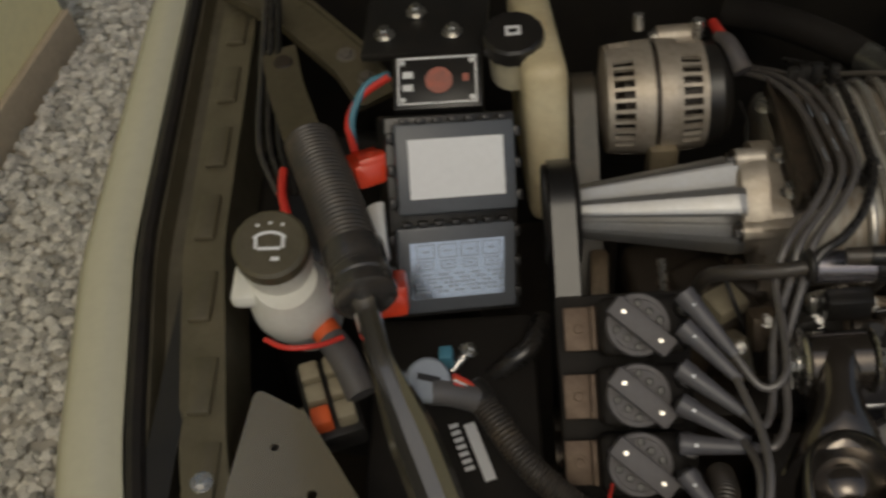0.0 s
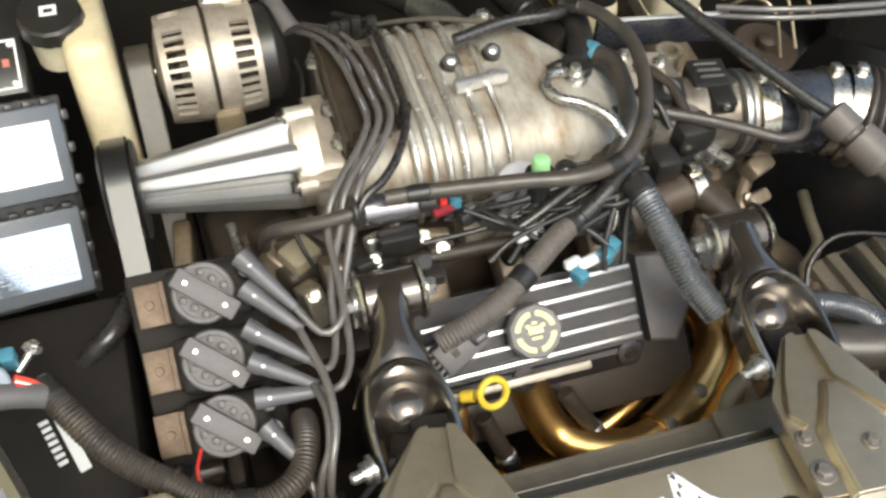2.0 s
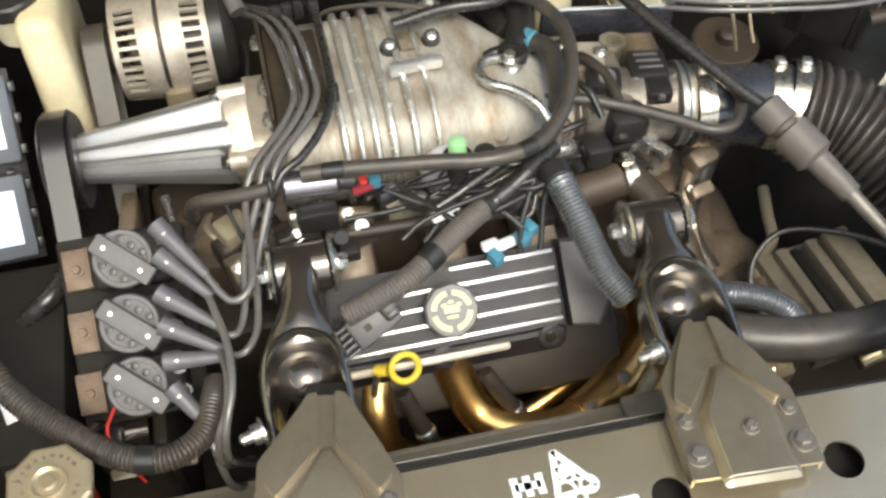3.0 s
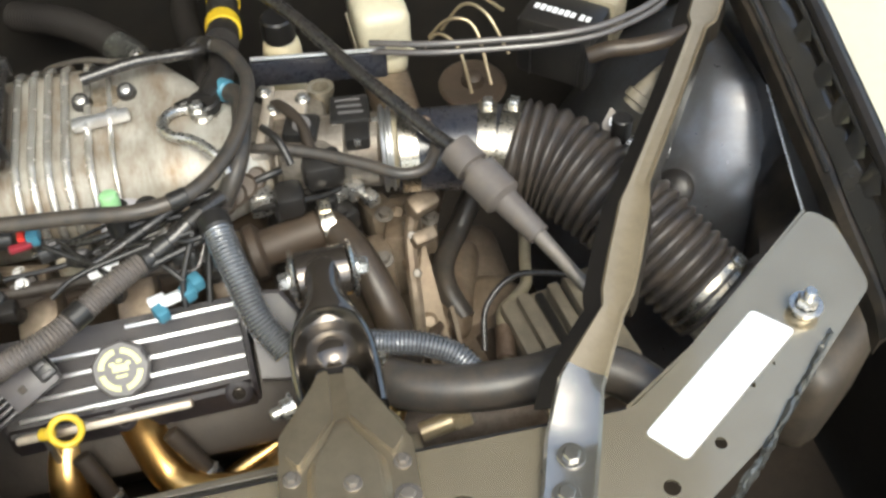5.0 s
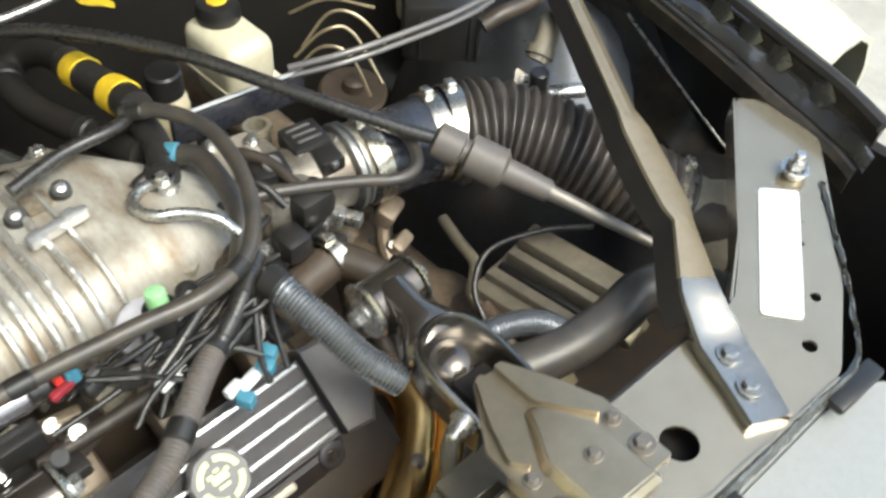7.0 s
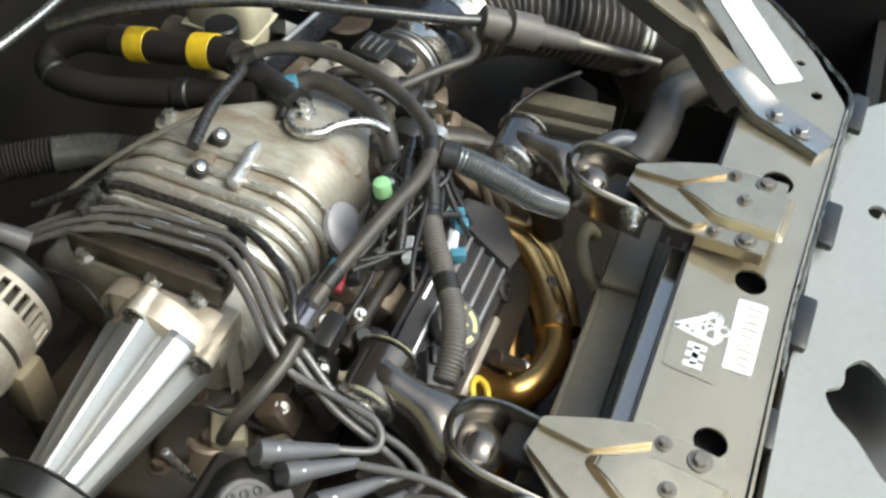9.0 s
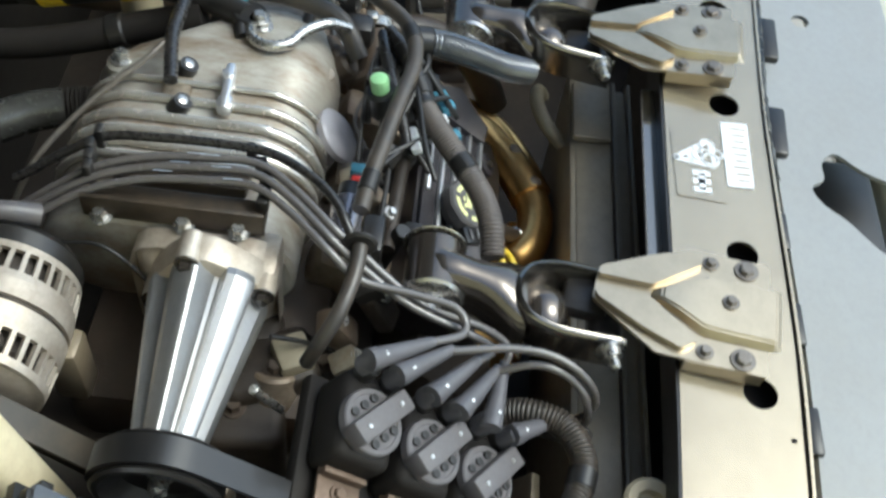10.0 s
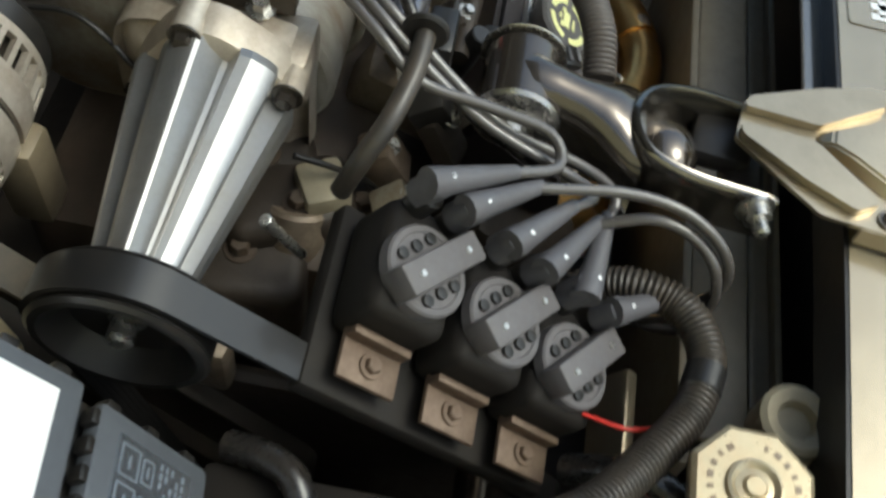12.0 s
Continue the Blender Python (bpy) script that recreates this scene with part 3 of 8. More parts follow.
# white label and stud on the corner plate
b = bm_()
plate(b, [(1.136, 0.326), (0.981, 0.221), (1.008, 0.186), (1.167, 0.292)], 0.0006, at=(0, 0, RS + 0.0016), r=0.006)
solid("blank_label", b, "white", "blank white rounded label on the corner of the radiator support", "label")
b = bm_()
cyl(b, (1.186, 0.312, RS), (1.186, 0.312, RS + 0.012), 0.013)
hexbolt(b, (1.186, 0.312, RS + 0.010), (0, 0, 1), 0.011, 0.013)
cyl(b, (1.186, 0.312, RS + 0.02), (1.186, 0.312, RS + 0.034), 0.006)
solid("hood_stop_stud", b, "zinc", "zinc hood stop bolt on the corner plate", "bolt")

# crinkled shiny seal along the front edge, with black clips
b = bm_()
rngf = random.Random(21)
rows = []
for p in spline([(0.52, 0.145, 0), (0.63, 0.144, 0), (0.80, 0.133, 0), (0.93, 0.128, 0), (1.00, 0.126, 0), (1.06, 0.165, 0), (1.12, 0.215, 0), (1.20, 0.285, 0)], 0.006):
    rows.append([b.verts.new((p.x + rngf.uniform(-0.002, 0.002), p.y + u + rngf.uniform(-0.001, 0.001), RS + 0.001 + h + rngf.uniform(0, 0.0022))) for u, h in ((-0.010, -0.008), (-0.0065, 0.001), (-0.004, 0.003), (-0.0015, 0.001), (0.0005, 0.0004))])
for a, c in zip(rows, rows[1:]):
    for j in range(4):
        b.faces.new((a[j], a[j + 1], c[j + 1], c[j]))
seal = solid("front_seal", b, "foil", "crinkled shiny film seal along the radiator support", "seal", sharp=20)
for x, y in ((0.76, 0.119), (0.60, 0.128), (0.98, 0.110)):
    b = bm_()
    box(b, (x, y, RS - 0.006), (0.075, 0.022, 0.012), Matrix.Rotation(-0.05, 3, "Z"), bev=0.004)
    part("clip", b, "plastic", seal, "black plastic clip")

# front fascia
b = bm_()
plate(b, [(0.092, 0.143), (0.30, 0.128), (0.62, 0.126), (0.95, 0.116), (1.02, 0.100), (1.10, 0.02), (1.10, -0.06), (0.74, -0.062), (0.61, -0.074), (0.588, -0.03), (0.560, -0.012), (0.572, 0.02), (0.600, 0.052), (0.578, 0.072),
          (0.552, 0.068), (0.540, 0.090), (0.515, 0.078), (0.495, 0.052), (0.455, 0.02), (0.40, -0.08), (0.33, -0.20), (0.095, -0.22)], 0.006, [(0.83, 0.06, 0.012)], at=(0, 0, 0.738), r=0.012)
fa = solid("front_fascia", b, "fascia", "light grey moulded plastic front fascia panel", "car body", kind="structure")
b = bm_()
strip(b, [(0.05, 0.1435, 0.731), (0.30, 0.1295, 0.731), (0.62, 0.1275, 0.731), (0.95, 0.1195, 0.731)], 0.03, 0.003, (0, 0, 1))
part("rear_edge", b, "fascia", fa)
b = bm_()
box(b, (0.53, -0.20, 0.60), (1.5, 0.30, 0.16), bev=0.05, seg=4)
part("bumper", b, "fender", fa)
b = bm_()
box(b, (0.55, 0.04, 0.655), (0.20, 0.14, 0.04), bev=0.01)
part("grille_block", b, "plastic", fa)
for x in (0.22, 0.34, 0.46):
    b = bm_()
    box(b, (x, 0.137, 0.745), (0.05, 0.014, 0.014), bev=0.003)
    part("clip", b, "plastic", fa)


# fenders: a curved skin swept from front to rear
def along(table, y):
    for (y0, v0), (y1, v1) in zip(table, table[1:]):
        if y <= y1:
            break
    return v0 + (v1 - v0) * min(1, max(0, (y - y0) / (y1 - y0)))


SEAM = {-1: [(0.05, -0.20), (0.30, -0.300), (0.45, -0.336), (0.70, -0.372), (1.17, -0.383), (1.6, -0.39)],
        1: [(0.05, 1.19), (0.29, 1.312), (0.50, 1.350), (0.70, 1.387), (0.90, 1.421), (1.6, 1.53)]}
RISE = {-1: [(0.05, 0.74), (0.30, 0.762), (0.5, 0.770), (1.0, 0.785), (1.6, 0.80)],
        1: [(0.05, 0.755), (0.29, 0.815), (0.5, 0.828), (1.0, 0.842), (1.6, 0.855)]}


SPREAD = {-1: [(0.3, 1.0), (0.9, 0.85), (1.5, 0.72)], 1: [(0.3, 1.4), (0.6, 2.2), (1.5, 3.0)]}
GUT_WIDE = [(0.05, 0.035), (0.30, 0.052), (0.50, 0.069), (0.70, 0.083), (0.90, 0.096), (1.6, 0.12)]
GUT_DROP = [(0.05, 0.060), (0.30, 0.066), (0.50, 0.044), (0.70, 0.030), (1.6, 0.026)]


GUT = ((0.03, -0.008, 0.02), (0.10, -0.004, 0.06), (0.30, -0.006, 0.12), (0.34, -0.012, 0.30), (0.70, -0.012, 0.62), (0.74, -0.004, 0.80), (0.84, 0.001, 0.90), (0.97, -0.001, 1.0), (1.0, -0.024, 1.0), (0.96, -0.026, 1.0), (0.90, -0.012, 0.95), (0.72, -0.018, 0.72), (0.34, -0.019, 0.30), (0.03, -0.014, 0.02))


def gutter_at(y, u, f):
    """A place in the driver's gutter: u across it from the paint, f the share of its fall."""
    return V(along(SEAM[1], y) - u * along(GUT_WIDE, y), y, along(RISE[1], y) - f * along(GUT_DROP, y))


def fender(name, side, label):
    """side: -1 the passenger's, 1 the driver's."""
    path = [V(along(SEAM[side], y), y, along(RISE[side], y)) for y in ((0.05 if side < 0 else 0.27) + (1.5 if side < 0 else 1.3) * k / 40 for k in range(41))]
    prof = [(0, 0), (0.02, 0.007), (0.05, 0.004), (0.075, -0.02), (0.09, -0.07), (0.098, -0.2), (0.09, -0.45), (0.085, -0.45), (0.092, -0.2), (0.084, -0.07), (0.07, -0.025), (0.048, -0.002), (0.02, 0.001), (0.004, -0.006)]
    b = bm_()
    rows = [[b.verts.new((p.x + side * u * along(SPREAD[side], p.y), p.y, p.z + v)) for u, v in prof] for p in path if side < 0 or p.y > 0.36]
    n = len(prof)
    for a, c in zip(rows, rows[1:]):
        for j in range(n):
            b.faces.new((a[j], a[(j + 1) % n], c[(j + 1) % n], c[j]))
    b.faces.new(rows[0])
    b.faces.new(rows[-1][::-1])
    f = solid(name, b, "fender", label, "car body", kind="structure", sharp=50)
    b = bm_()
    tube(b, [p + V(-side * 0.010, 0, -0.006) for p in path[::2]], 0.010, 8, 0.04)
    part("weatherstrip", b, "rubber", f, "black rubber weatherstrip")
    b = bm_()
    gut = []
    for p in path:
        gut.append([b.verts.new(gutter_at(p.y, u, f) + V(0, 0, v)) for u, v, f in GUT if side > 0] or [b.verts.new((p.x - side * u, p.y, p.z + v)) for u, v in ((0.004, -0.008), (0.022, -0.010), (0.028, -0.035), (0.046, -0.036), (0.052, -0.010), (0.10, -0.004), (0.104, -0.10), (0.100, -0.10), (0.096, -0.009), (0.056, -0.015), (0.049, -0.041), (0.025, -0.04), (0.018, -0.014), (0.004, -0.012))])
    for a, c in zip(gut, gut[1:]):
        for j in range(14):
            b.faces.new((a[j], a[(j + 1) % 14], c[(j + 1) % 14], c[j]))
    b.faces.new(gut[0])
    b.faces.new(gut[-1][::-1])
    part("gutter", b, "gutter_black" if side > 0 else "gutter", f, "", 30)
    if side > 0:
        # dusty film on the gutter floor, in shallow folds, and pressed gussets up its outer slope
        b = bm_()
        rows = []
        for k in range(150):
            y = 0.26 + 0.0061 * k
            fold = max(0, math.sin(k * 0.42) + math.sin(k * 0.17 + 1)) * 0.0022
            rows.append([b.verts.new(gutter_at(y, u + 0.012 * math.sin(0.31 * k), 0.15 + 0.75 * u) + V(0, 0, -0.006 + (fold + rng.uniform(0, 0.0008)) * (0 < j < 5))) for j, u in enumerate((0.40, 0.46, 0.53, 0.60, 0.67, 0.74))])
        for a, c in zip(rows, rows[1:]):
            for j in range(5):
                b.faces.new((a[j], a[j + 1], c[j + 1], c[j]))
        part("seal_film", b, "crinkle", f, "wrinkled dusty black film on the gutter floor", 60)
        for y in (0.345, 0.415, 0.465, 0.515, 0.575, 0.65, 0.73, 0.82):
            b = bm_()
            foot, peak = gutter_at(y, 0.52, 0.55) + V(0, 0, -0.004), gutter_at(y + 0.004, 0.34, 0.2) + V(0, 0, 0.006)
            back, toe = gutter_at(y + 0.030, 0.30, 0.16) + V(0, 0, -0.004), gutter_at(y + 0.022, 0.50, 0.50) + V(0, 0, -0.006)
            fore = gutter_at(y - 0.010, 0.36, 0.25) + V(0, 0, -0.006)
            q = [b.verts.new(p) for p in (foot, peak, back, toe, fore)]
            for tri in ((0, 1, 4), (0, 3, 1), (3, 2, 1), (1, 2, 4), (0, 4, 2, 3)):
                b.faces.new([q[i] for i in tri])
            bmesh.ops.recalc_face_normals(b, faces=list(b.faces))
            part("gusset", b, "crinkle", f)
        for u, f_, h, r in ((0.31, 0.14, -0.004, 0.0032), (0.86, 0.92, 0.001, 0.0036)):
            b = bm_()
            tube(b, [gutter_at(p.y, u, f_) + V(0, 0, h) for p in path[6::2]], r, 8, 0.03)
            part("gutter_bead", b, "crinkle", f, "glossy raised bead along the gutter")
        return f
    for y in (0.335, 0.425, 0.52, 0.63, 0.74, 0.85, 0.96, 1.07):
        p = V(along(SEAM[side], y), y, along(RISE[side], y))
        b = bm_()
        box(b, (p.x + 0.077, y, p.z - 0.004), (0.024, 0.065, 0.007), bev=0.002)
        tab = part("tab", b, "gutter", f)
        if y < 0.45:
            b = bm_()
            hexbolt(b, (p.x + 0.077, y - 0.01, p.z - 0.001), (0, 0, 1), 0.007, 0.006)
            part("bolt", b, "zinc", tab)
    return f


fender("fender_passenger", -1, "champagne beige painted front fender with dark gutter rail")
fender("fender_driver", 1, "champagne beige painted front fender with black gutter rail")

# inner sides, cowl, floor of the bay
b = bm_()
box(b, (-0.30, 0.85, 0.54), (0.03, 1.3, 0.44))
solid("inner_wall_passenger", b, "black_body", "black dusty inner fender wall", "car body", kind="structure")
b = bm_()
box(b, (1.44, 0.98, 0.46), (0.02, 1.1, 0.50), Matrix.Rotation(radians(-5), 3, "Z"))
solid("inner_wall_driver", b, "black_body", "black glossy inner fender wall", "car body", kind="structure")
for name, x in (("inner_skirt_driver", 1.43), ("inner_skirt_passenger", -0.33)):
    b = bm_()
    box(b, (x, 0.25, 0.42), (0.02, 0.70, 0.50))
    solid(name, b, "matte", "matte black lower inner skirt of the engine bay", "car body", kind="structure")
b = bm_()
box(b, (0.55, 0.06, 0.42), (1.80, 0.02, 0.42))
solid("front_panel", b, "matte", "matte black panel behind the bumper", "car body", kind="structure")
b = bm_()
box(b, (0.53, 1.22, 0.56), (1.8, 0.04, 0.75))
solid("firewall", b, "black_body", "black firewall panel", "car body", kind="structure")
b = bm_()
box(b, (0.53, 1.30, 0.95), (1.8, 0.22, 0.03), bev=0.01)
solid("cowl", b, "plastic", "black plastic cowl under the windscreen", "car body", kind="structure")
b = bm_()
box(b, (0.53, 0.62, 0.20), (1.75, 1.25, 0.02))
solid("undertray", b, "block", "dark oily tray under the engine", "car body", kind="structure")
b = bm_()
box(b, (0.53, 0.945, 1.46), (1.80, 1.26, 0.03), Matrix.Rotation(radians(-52), 3, "X"), bev=0.012)
hood = solid("hood", b, "plastic", "raised hood with black lined underside", "hood", kind="structure")
b = bm_()
box(b, V(0.53, 0.945, 1.46) + Matrix.Rotation(radians(-52), 3, "X") @ V(0, 0, 0.022), (1.80, 1.26, 0.008), Matrix.Rotation(radians(-52), 3, "X"), bev=0.003)
part("outer_skin", b, "fender", hood, "champagne beige painted outer skin")

# strut towers
TOWERS = {"strut_tower_driver": (1.355, 0.785, "tower", "silver-grey", [(0, 0.30), (0.18, 0.262), (0.27, 0.222), (0.30, 0.210), (0.35, 0.168), (0.39, 0.132), (0.415, 0.105), (0.425, 0.075), (0.425, 0.0001)]),
          "strut_tower_passenger": (-0.17, 0.86, "black_body", "glossy black", [(0, 0.17), (0.33, 0.135), (0.37, 0.12), (0.38, 0.09), (0.38, 0.0001)])}
for name, (x, y, mt, tone, prof) in TOWERS.items():
    b = bm_()
    lathe(b, (x, y, 0.30), (0, 0, 1), prof, 56, closed=False)
    tw = solid(name, b, mt, tone + " painted strut tower pressing", "strut tower", kind="structure", sharp=60)
    top = 0.30 + prof[-1][0]
    for a in (0.6, 2.7, 4.8):
        b = bm_()
        hexbolt(b, (x + 0.055 * math.cos(a), y + 0.055 * math.sin(a), top), (0, 0, 1), 0.008, 0.01)
        part("strut_nut", b, "zinc", tw)
    if mt == "tower":
        b = bm_()
        lathe(b, (1.206, 0.636, 0.604), (-0.5, -0.5, 0.7), [(0, 0.026), (0.006, 0.027), (0.012, 0.022), (0.016, 0.012), (0.017, 0.0001)], 26, closed=False)
        part("grommet", b, "rubber", tw, "round black rubber grommet")
# side panel and its folded edge on the driver's side
def crease(y):
    return 1.338 + (y - 0.688) * 0.42 - 0.25 * max(0, y - 0.75) ** 2


b = bm_()
rows = []
for k in range(20):
    y = 0.44 + 0.03 * k
    top = min(0.745, 0.667 + (y - 0.511) * 0.55)
    rows.append([b.verts.new(p) for p in ((1.314, y, top), (1.318, y, top - 0.02), (min(crease(y), 1.345), y, 0.625), (min(crease(y), 1.345), y, 0.45))])
for a, c in zip(rows, rows[1:]):
    for j in range(3):
        b.faces.new((a[j], a[j + 1], c[j + 1], c[j]))
wp = solid("inner_panel", b, "gutter_black", "matte black inner fender panel beside the wheelhouse", "car body", kind="structure", sharp=60)
b = bm_()
tube(b, [(1.311, 0.45, 0.634), (1.311, 0.511, 0.667), (1.312, 0.58, 0.705), (1.314, 0.653, 0.745)], 0.0022, 8)
part("bright_edge", b, "zinc", wp, "thin bright edge of the cover")


# ---- engine ----
b = bm_()
box(b, (0.44, 0.74, 0.44), (0.50, 0.36, 0.30), bev=0.02)
eb = solid("engine_block", b, "block", "dark oily cast iron engine block", "engine")
b = bm_()
box(b, (0.44, 0.735, 0.615), (0.46, 0.25, 0.10), bev=0.02)
part("intake_manifold", b, "rusty", eb, "stained cast lower intake manifold")
b = bm_()
box(b, (0.150, 0.66, 0.47), (0.02, 0.46, 0.26), bev=0.01)
part("timing_cover", b, "block", eb)
# brown front castings round the belt drive
for c, s, r in (((0.262, 0.665, 0.655), (0.07, 0.10, 0.07), 0.4), ((0.225, 0.70, 0.60), (0.10, 0.12, 0.14), 0.1), ((0.285, 0.62, 0.63), (0.05, 0.07, 0.08), -0.3), ((0.30, 0.70, 0.66), (0.05, 0.09, 0.06), 0.0)):
    b = bm_()
    box(b, c, s, Matrix.Rotation(r, 3, "Z"), bev=0.014, seg=3)
    cast = part("front_casting", b, "block", eb, "brown stained front casting")
    b = bm_()
    hexbolt(b, V(*c) + V(-0.01, -0.01, s[2] / 2), (0, 0, 1), 0.008, 0.009)
    part("casting_bolt", b, "rusty", cast)
b = bm_()
box(b, (0.268, 0.640, 0.690), (0.040, 0.036, 0.030), Matrix.Rotation(0.5, 3, "Z"), bev=0.005)
part("bracket_block", b, "tan", eb, "tan cast bracket block")
b = bm_()
cyl(b, (0.235, 0.655, 0.65), (0.255, 0.655, 0.685), 0.024)
part("tensioner_hub", b, "gearbox", eb, "pale brown tensioner hub")
b = bm_()
box(b, (0.50, 0.50, 0.555), (0.40, 0.12, 0.10), Matrix.Rotation(radians(38), 3, "X"), bev=0.01)
part("cylinder_head", b, "block", eb, "brown stained cylinder head")
for k in range(3):
    b = bm_()
    box(b, (0.40 + 0.11 * k, 0.60, 0.665), (0.05, 0.09, 0.05), Matrix.Rotation(radians(25), 3, "X"), bev=0.012)
    part("intake_runner", b, "gearbox", eb, "brown stained intake runner")
    b = bm_()
    cyl(b, (0.385 + 0.11 * k, 0.57, 0.70), (0.385 + 0.11 * k, 0.545, 0.765), 0.011, 0.009)
    inj = part("injector", b, "plastic", eb)
    b = bm_()
    box(b, (0.392 + 0.11 * k, 0.535, 0.752), (0.022, 0.02, 0.016), bev=0.003)
    part("plug", b, "plastic", inj)

# odds and ends between the snout and the coils
b = bm_()
box(b, (0.142, 0.715, 0.635), (0.022, 0.075, 0.06), Matrix.Rotation(-0.1, 3, "Z"), bev=0.006)
part("tensioner_arm", b, "gearbox", eb, "brown dusty tensioner arm")
for p, q, r, mt in (((0.203, 0.64, 0.70), (0.200, 0.665, 0.742), 0.004, "zinc"), ((0.2005, 0.662, 0.737), (0.2, 0.665, 0.743), 0.0050, "zinc")):
    b = bm_()
    cyl(b, p, q, r)
    part("sensor_stub", b, mt, eb)
for k, (x, y, z, sx, sy, sz, r, mt) in enumerate(((0.355, 0.595, 0.752, 0.045, 0.016, 0.020, 0.25, "zinc"), (0.34, 0.575, 0.735, 0.05, 0.03, 0.03, 0.25, "plastic"), (0.30, 0.60, 0.70, 0.03, 0.03, 0.04, 0.1, "gearbox"), (0.325, 0.56, 0.71, 0.03, 0.02, 0.05, -0.2, "block"), (0.41, 0.565, 0.745, 0.03, 0.02, 0.03, 0.3, "block"), (0.27, 0.58, 0.68, 0.025, 0.03, 0.05, 0.4, "alu"), (0.40, 0.60, 0.73, 0.06, 0.02, 0.02, -0.2, "gearbox"), (0.46, 0.60, 0.735, 0.04, 0.03, 0.03, 0.2, "alu"))):
    b = bm_()
    box(b, (x, y, z), (sx, sy, sz), Matrix.Rotation(r, 3, "Z") @ Matrix.Rotation(-0.5, 3, "X"), bev=0.004)
    bit = part("bracket_piece", b, mt, eb)
    b = bm_()
    hexbolt(b, V(x, y - 0.004, z + sz * 0.45), (0, -0.5, 1), 0.005, 0.006)
    part("bolt", b, "zinc", bit)

# supercharger
sc = thing("supercharger", (0.5, 0.735, 0.6), "stained cast aluminium roots supercharger with ribbed case and long snout", "supercharger")
CY, CZ = 0.735, 0.712


def stadium(yf, yr, zc, r, n=14):
    """The outline of two rotor bores side by side, from low in front round over the top."""
    pts = []
    for k in range(n + 1):
        a = radians(-90) - math.pi * k / n
        pts.append((yf + r * math.cos(a), zc + r * math.sin(a)))
    for k in range(n + 1):
        a = radians(90) - math.pi * k / n
        pts.append((yr + r * math.cos(a), zc + r * math.sin(a)))
    return pts


CASE = [(0.335, 0.712, 0.835, 0.728, 0.060), (0.340, 0.712, 0.838, 0.728, 0.065), (0.548, 0.712, 0.836, 0.728, 0.066), (0.560, 0.710, 0.834, 0.728, 0.071), (0.578, 0.709, 0.818, 0.728, 0.072),
        (0.602, 0.708, 0.790, 0.728, 0.070), (0.632, 0.708, 0.760, 0.728, 0.064), (0.662, 0.709, 0.736, 0.728, 0.056), (0.690, 0.712, 0.722, 0.728, 0.048)]
b = bm_()
rows = [[b.verts.new((x, y, z)) for y, z in stadium(yf, yr, zc, r)] for x, yf, yr, zc, r in CASE]
for p, q in zip(rows, rows[1:]):
    for j in range(len(p)):
        b.faces.new((p[j - 1], p[j], q[j], q[j - 1]))
b.faces.new(rows[0])
b.faces.new(rows[-1][::-1])
part("case", b, "alu_case", sc)
# ribs that climb the front, cross the top and run down behind; two turn aside at their feet
for x, foot, r in ((0.412, 0, 0.0050), (0.430, 0, 0.0050), (0.448, 0, 0.0050), (0.468, -1, 0.0056), (0.494, 0, 0.0050), (0.520, 0, 0.0034)):
    prof = stadium(0.712, 0.837, 0.728, 0.0700, 12)
    pts = [V(x, y, z) for y, z in prof[3:23]]
    if foot:
        pts = [pts[0] + V(-0.020, 0.003, 0.000), pts[0] + V(-0.014, -0.001, -0.004)] + [pts[0] + V(-0.003, 0.0, -0.002)] + pts[1:]
    b = bm_()
    tube(b, pts, r, 10, 0.005)
    part("cooling_rib", b, "alu_rib", sc, "bright edged cooling rib")
# boss and brown valve body on the inlet end
b = bm_()
lathe(b, (0.592, 0.662, 0.735), (0, -0.25, 1), [(0, 0.013), (0.030, 0.012), (0.034, 0.010)], 20)
part("inlet_boss", b, "alu_case", sc)
b = bm_()
for k in range(4):
    lathe(b, (0.628 + 0.013 * k, 0.648 + 0.010 * k, 0.735), (0.1, -0.75, 0.65), [(0, 0.017), (0.022, 0.016), (0.026, 0.012)], 16)
part("bypass_body", b, "rusty", sc, "brown stained bypass valve body")
b = bm_()
box(b, (0.320, CY - 0.004, CZ + 0.008), (0.036, 0.142, 0.150), bev=0.03, seg=3)
box(b, (0.322, CY - 0.058, CZ + 0.055), (0.050, 0.035, 0.045), bev=0.006)
part("front_plate", b, "alt_alu", sc)
b = bm_()
box(b, (0.66, CY - 0.01, CZ + 0.02), (0.09, 0.11, 0.10), bev=0.03, seg=3)
part("inlet_plenum", b, "throttle", sc, "dirt stained inlet casting")
b = bm_()
box(b, (0.511, 0.746, 0.806), (0.066, 0.010, 0.016), Matrix.Rotation(0.05, 3, "Z"), bev=0.003)
box(b, (0.488, 0.7445, 0.806), (0.020, 0.016, 0.014), Matrix.Rotation(0.05, 3, "Z"), bev=0.004)
box(b, (0.526, 0.748, 0.808), (0.014, 0.013, 0.016), Matrix.Rotation(0.25, 3, "Z"), bev=0.003)
part("top_lug", b, "fin", sc, "bright cast lug on the case")
for x, y in ((0.488, 0.797), (0.541, 0.802)):
    b = bm_()
    lathe(b, (x, y, 0.786), (0, -0.5, 1), [(0, 0.012), (0.014, 0.0115), (0.022, 0.010), (0.022, 0.006), (0.012, 0.005)], 20)
    prt = part("vacuum_port", b, "plastic", sc, "black plastic vacuum port")
    b = bm_()
    lathe(b, (x, y - 0.006, 0.800), (0, -0.5, 1), [(0, 0.0065), (0.008, 0.006), (0.009, 0.004)], 12)
    part("port_plug", b, "zinc", prt)
b = bm_()
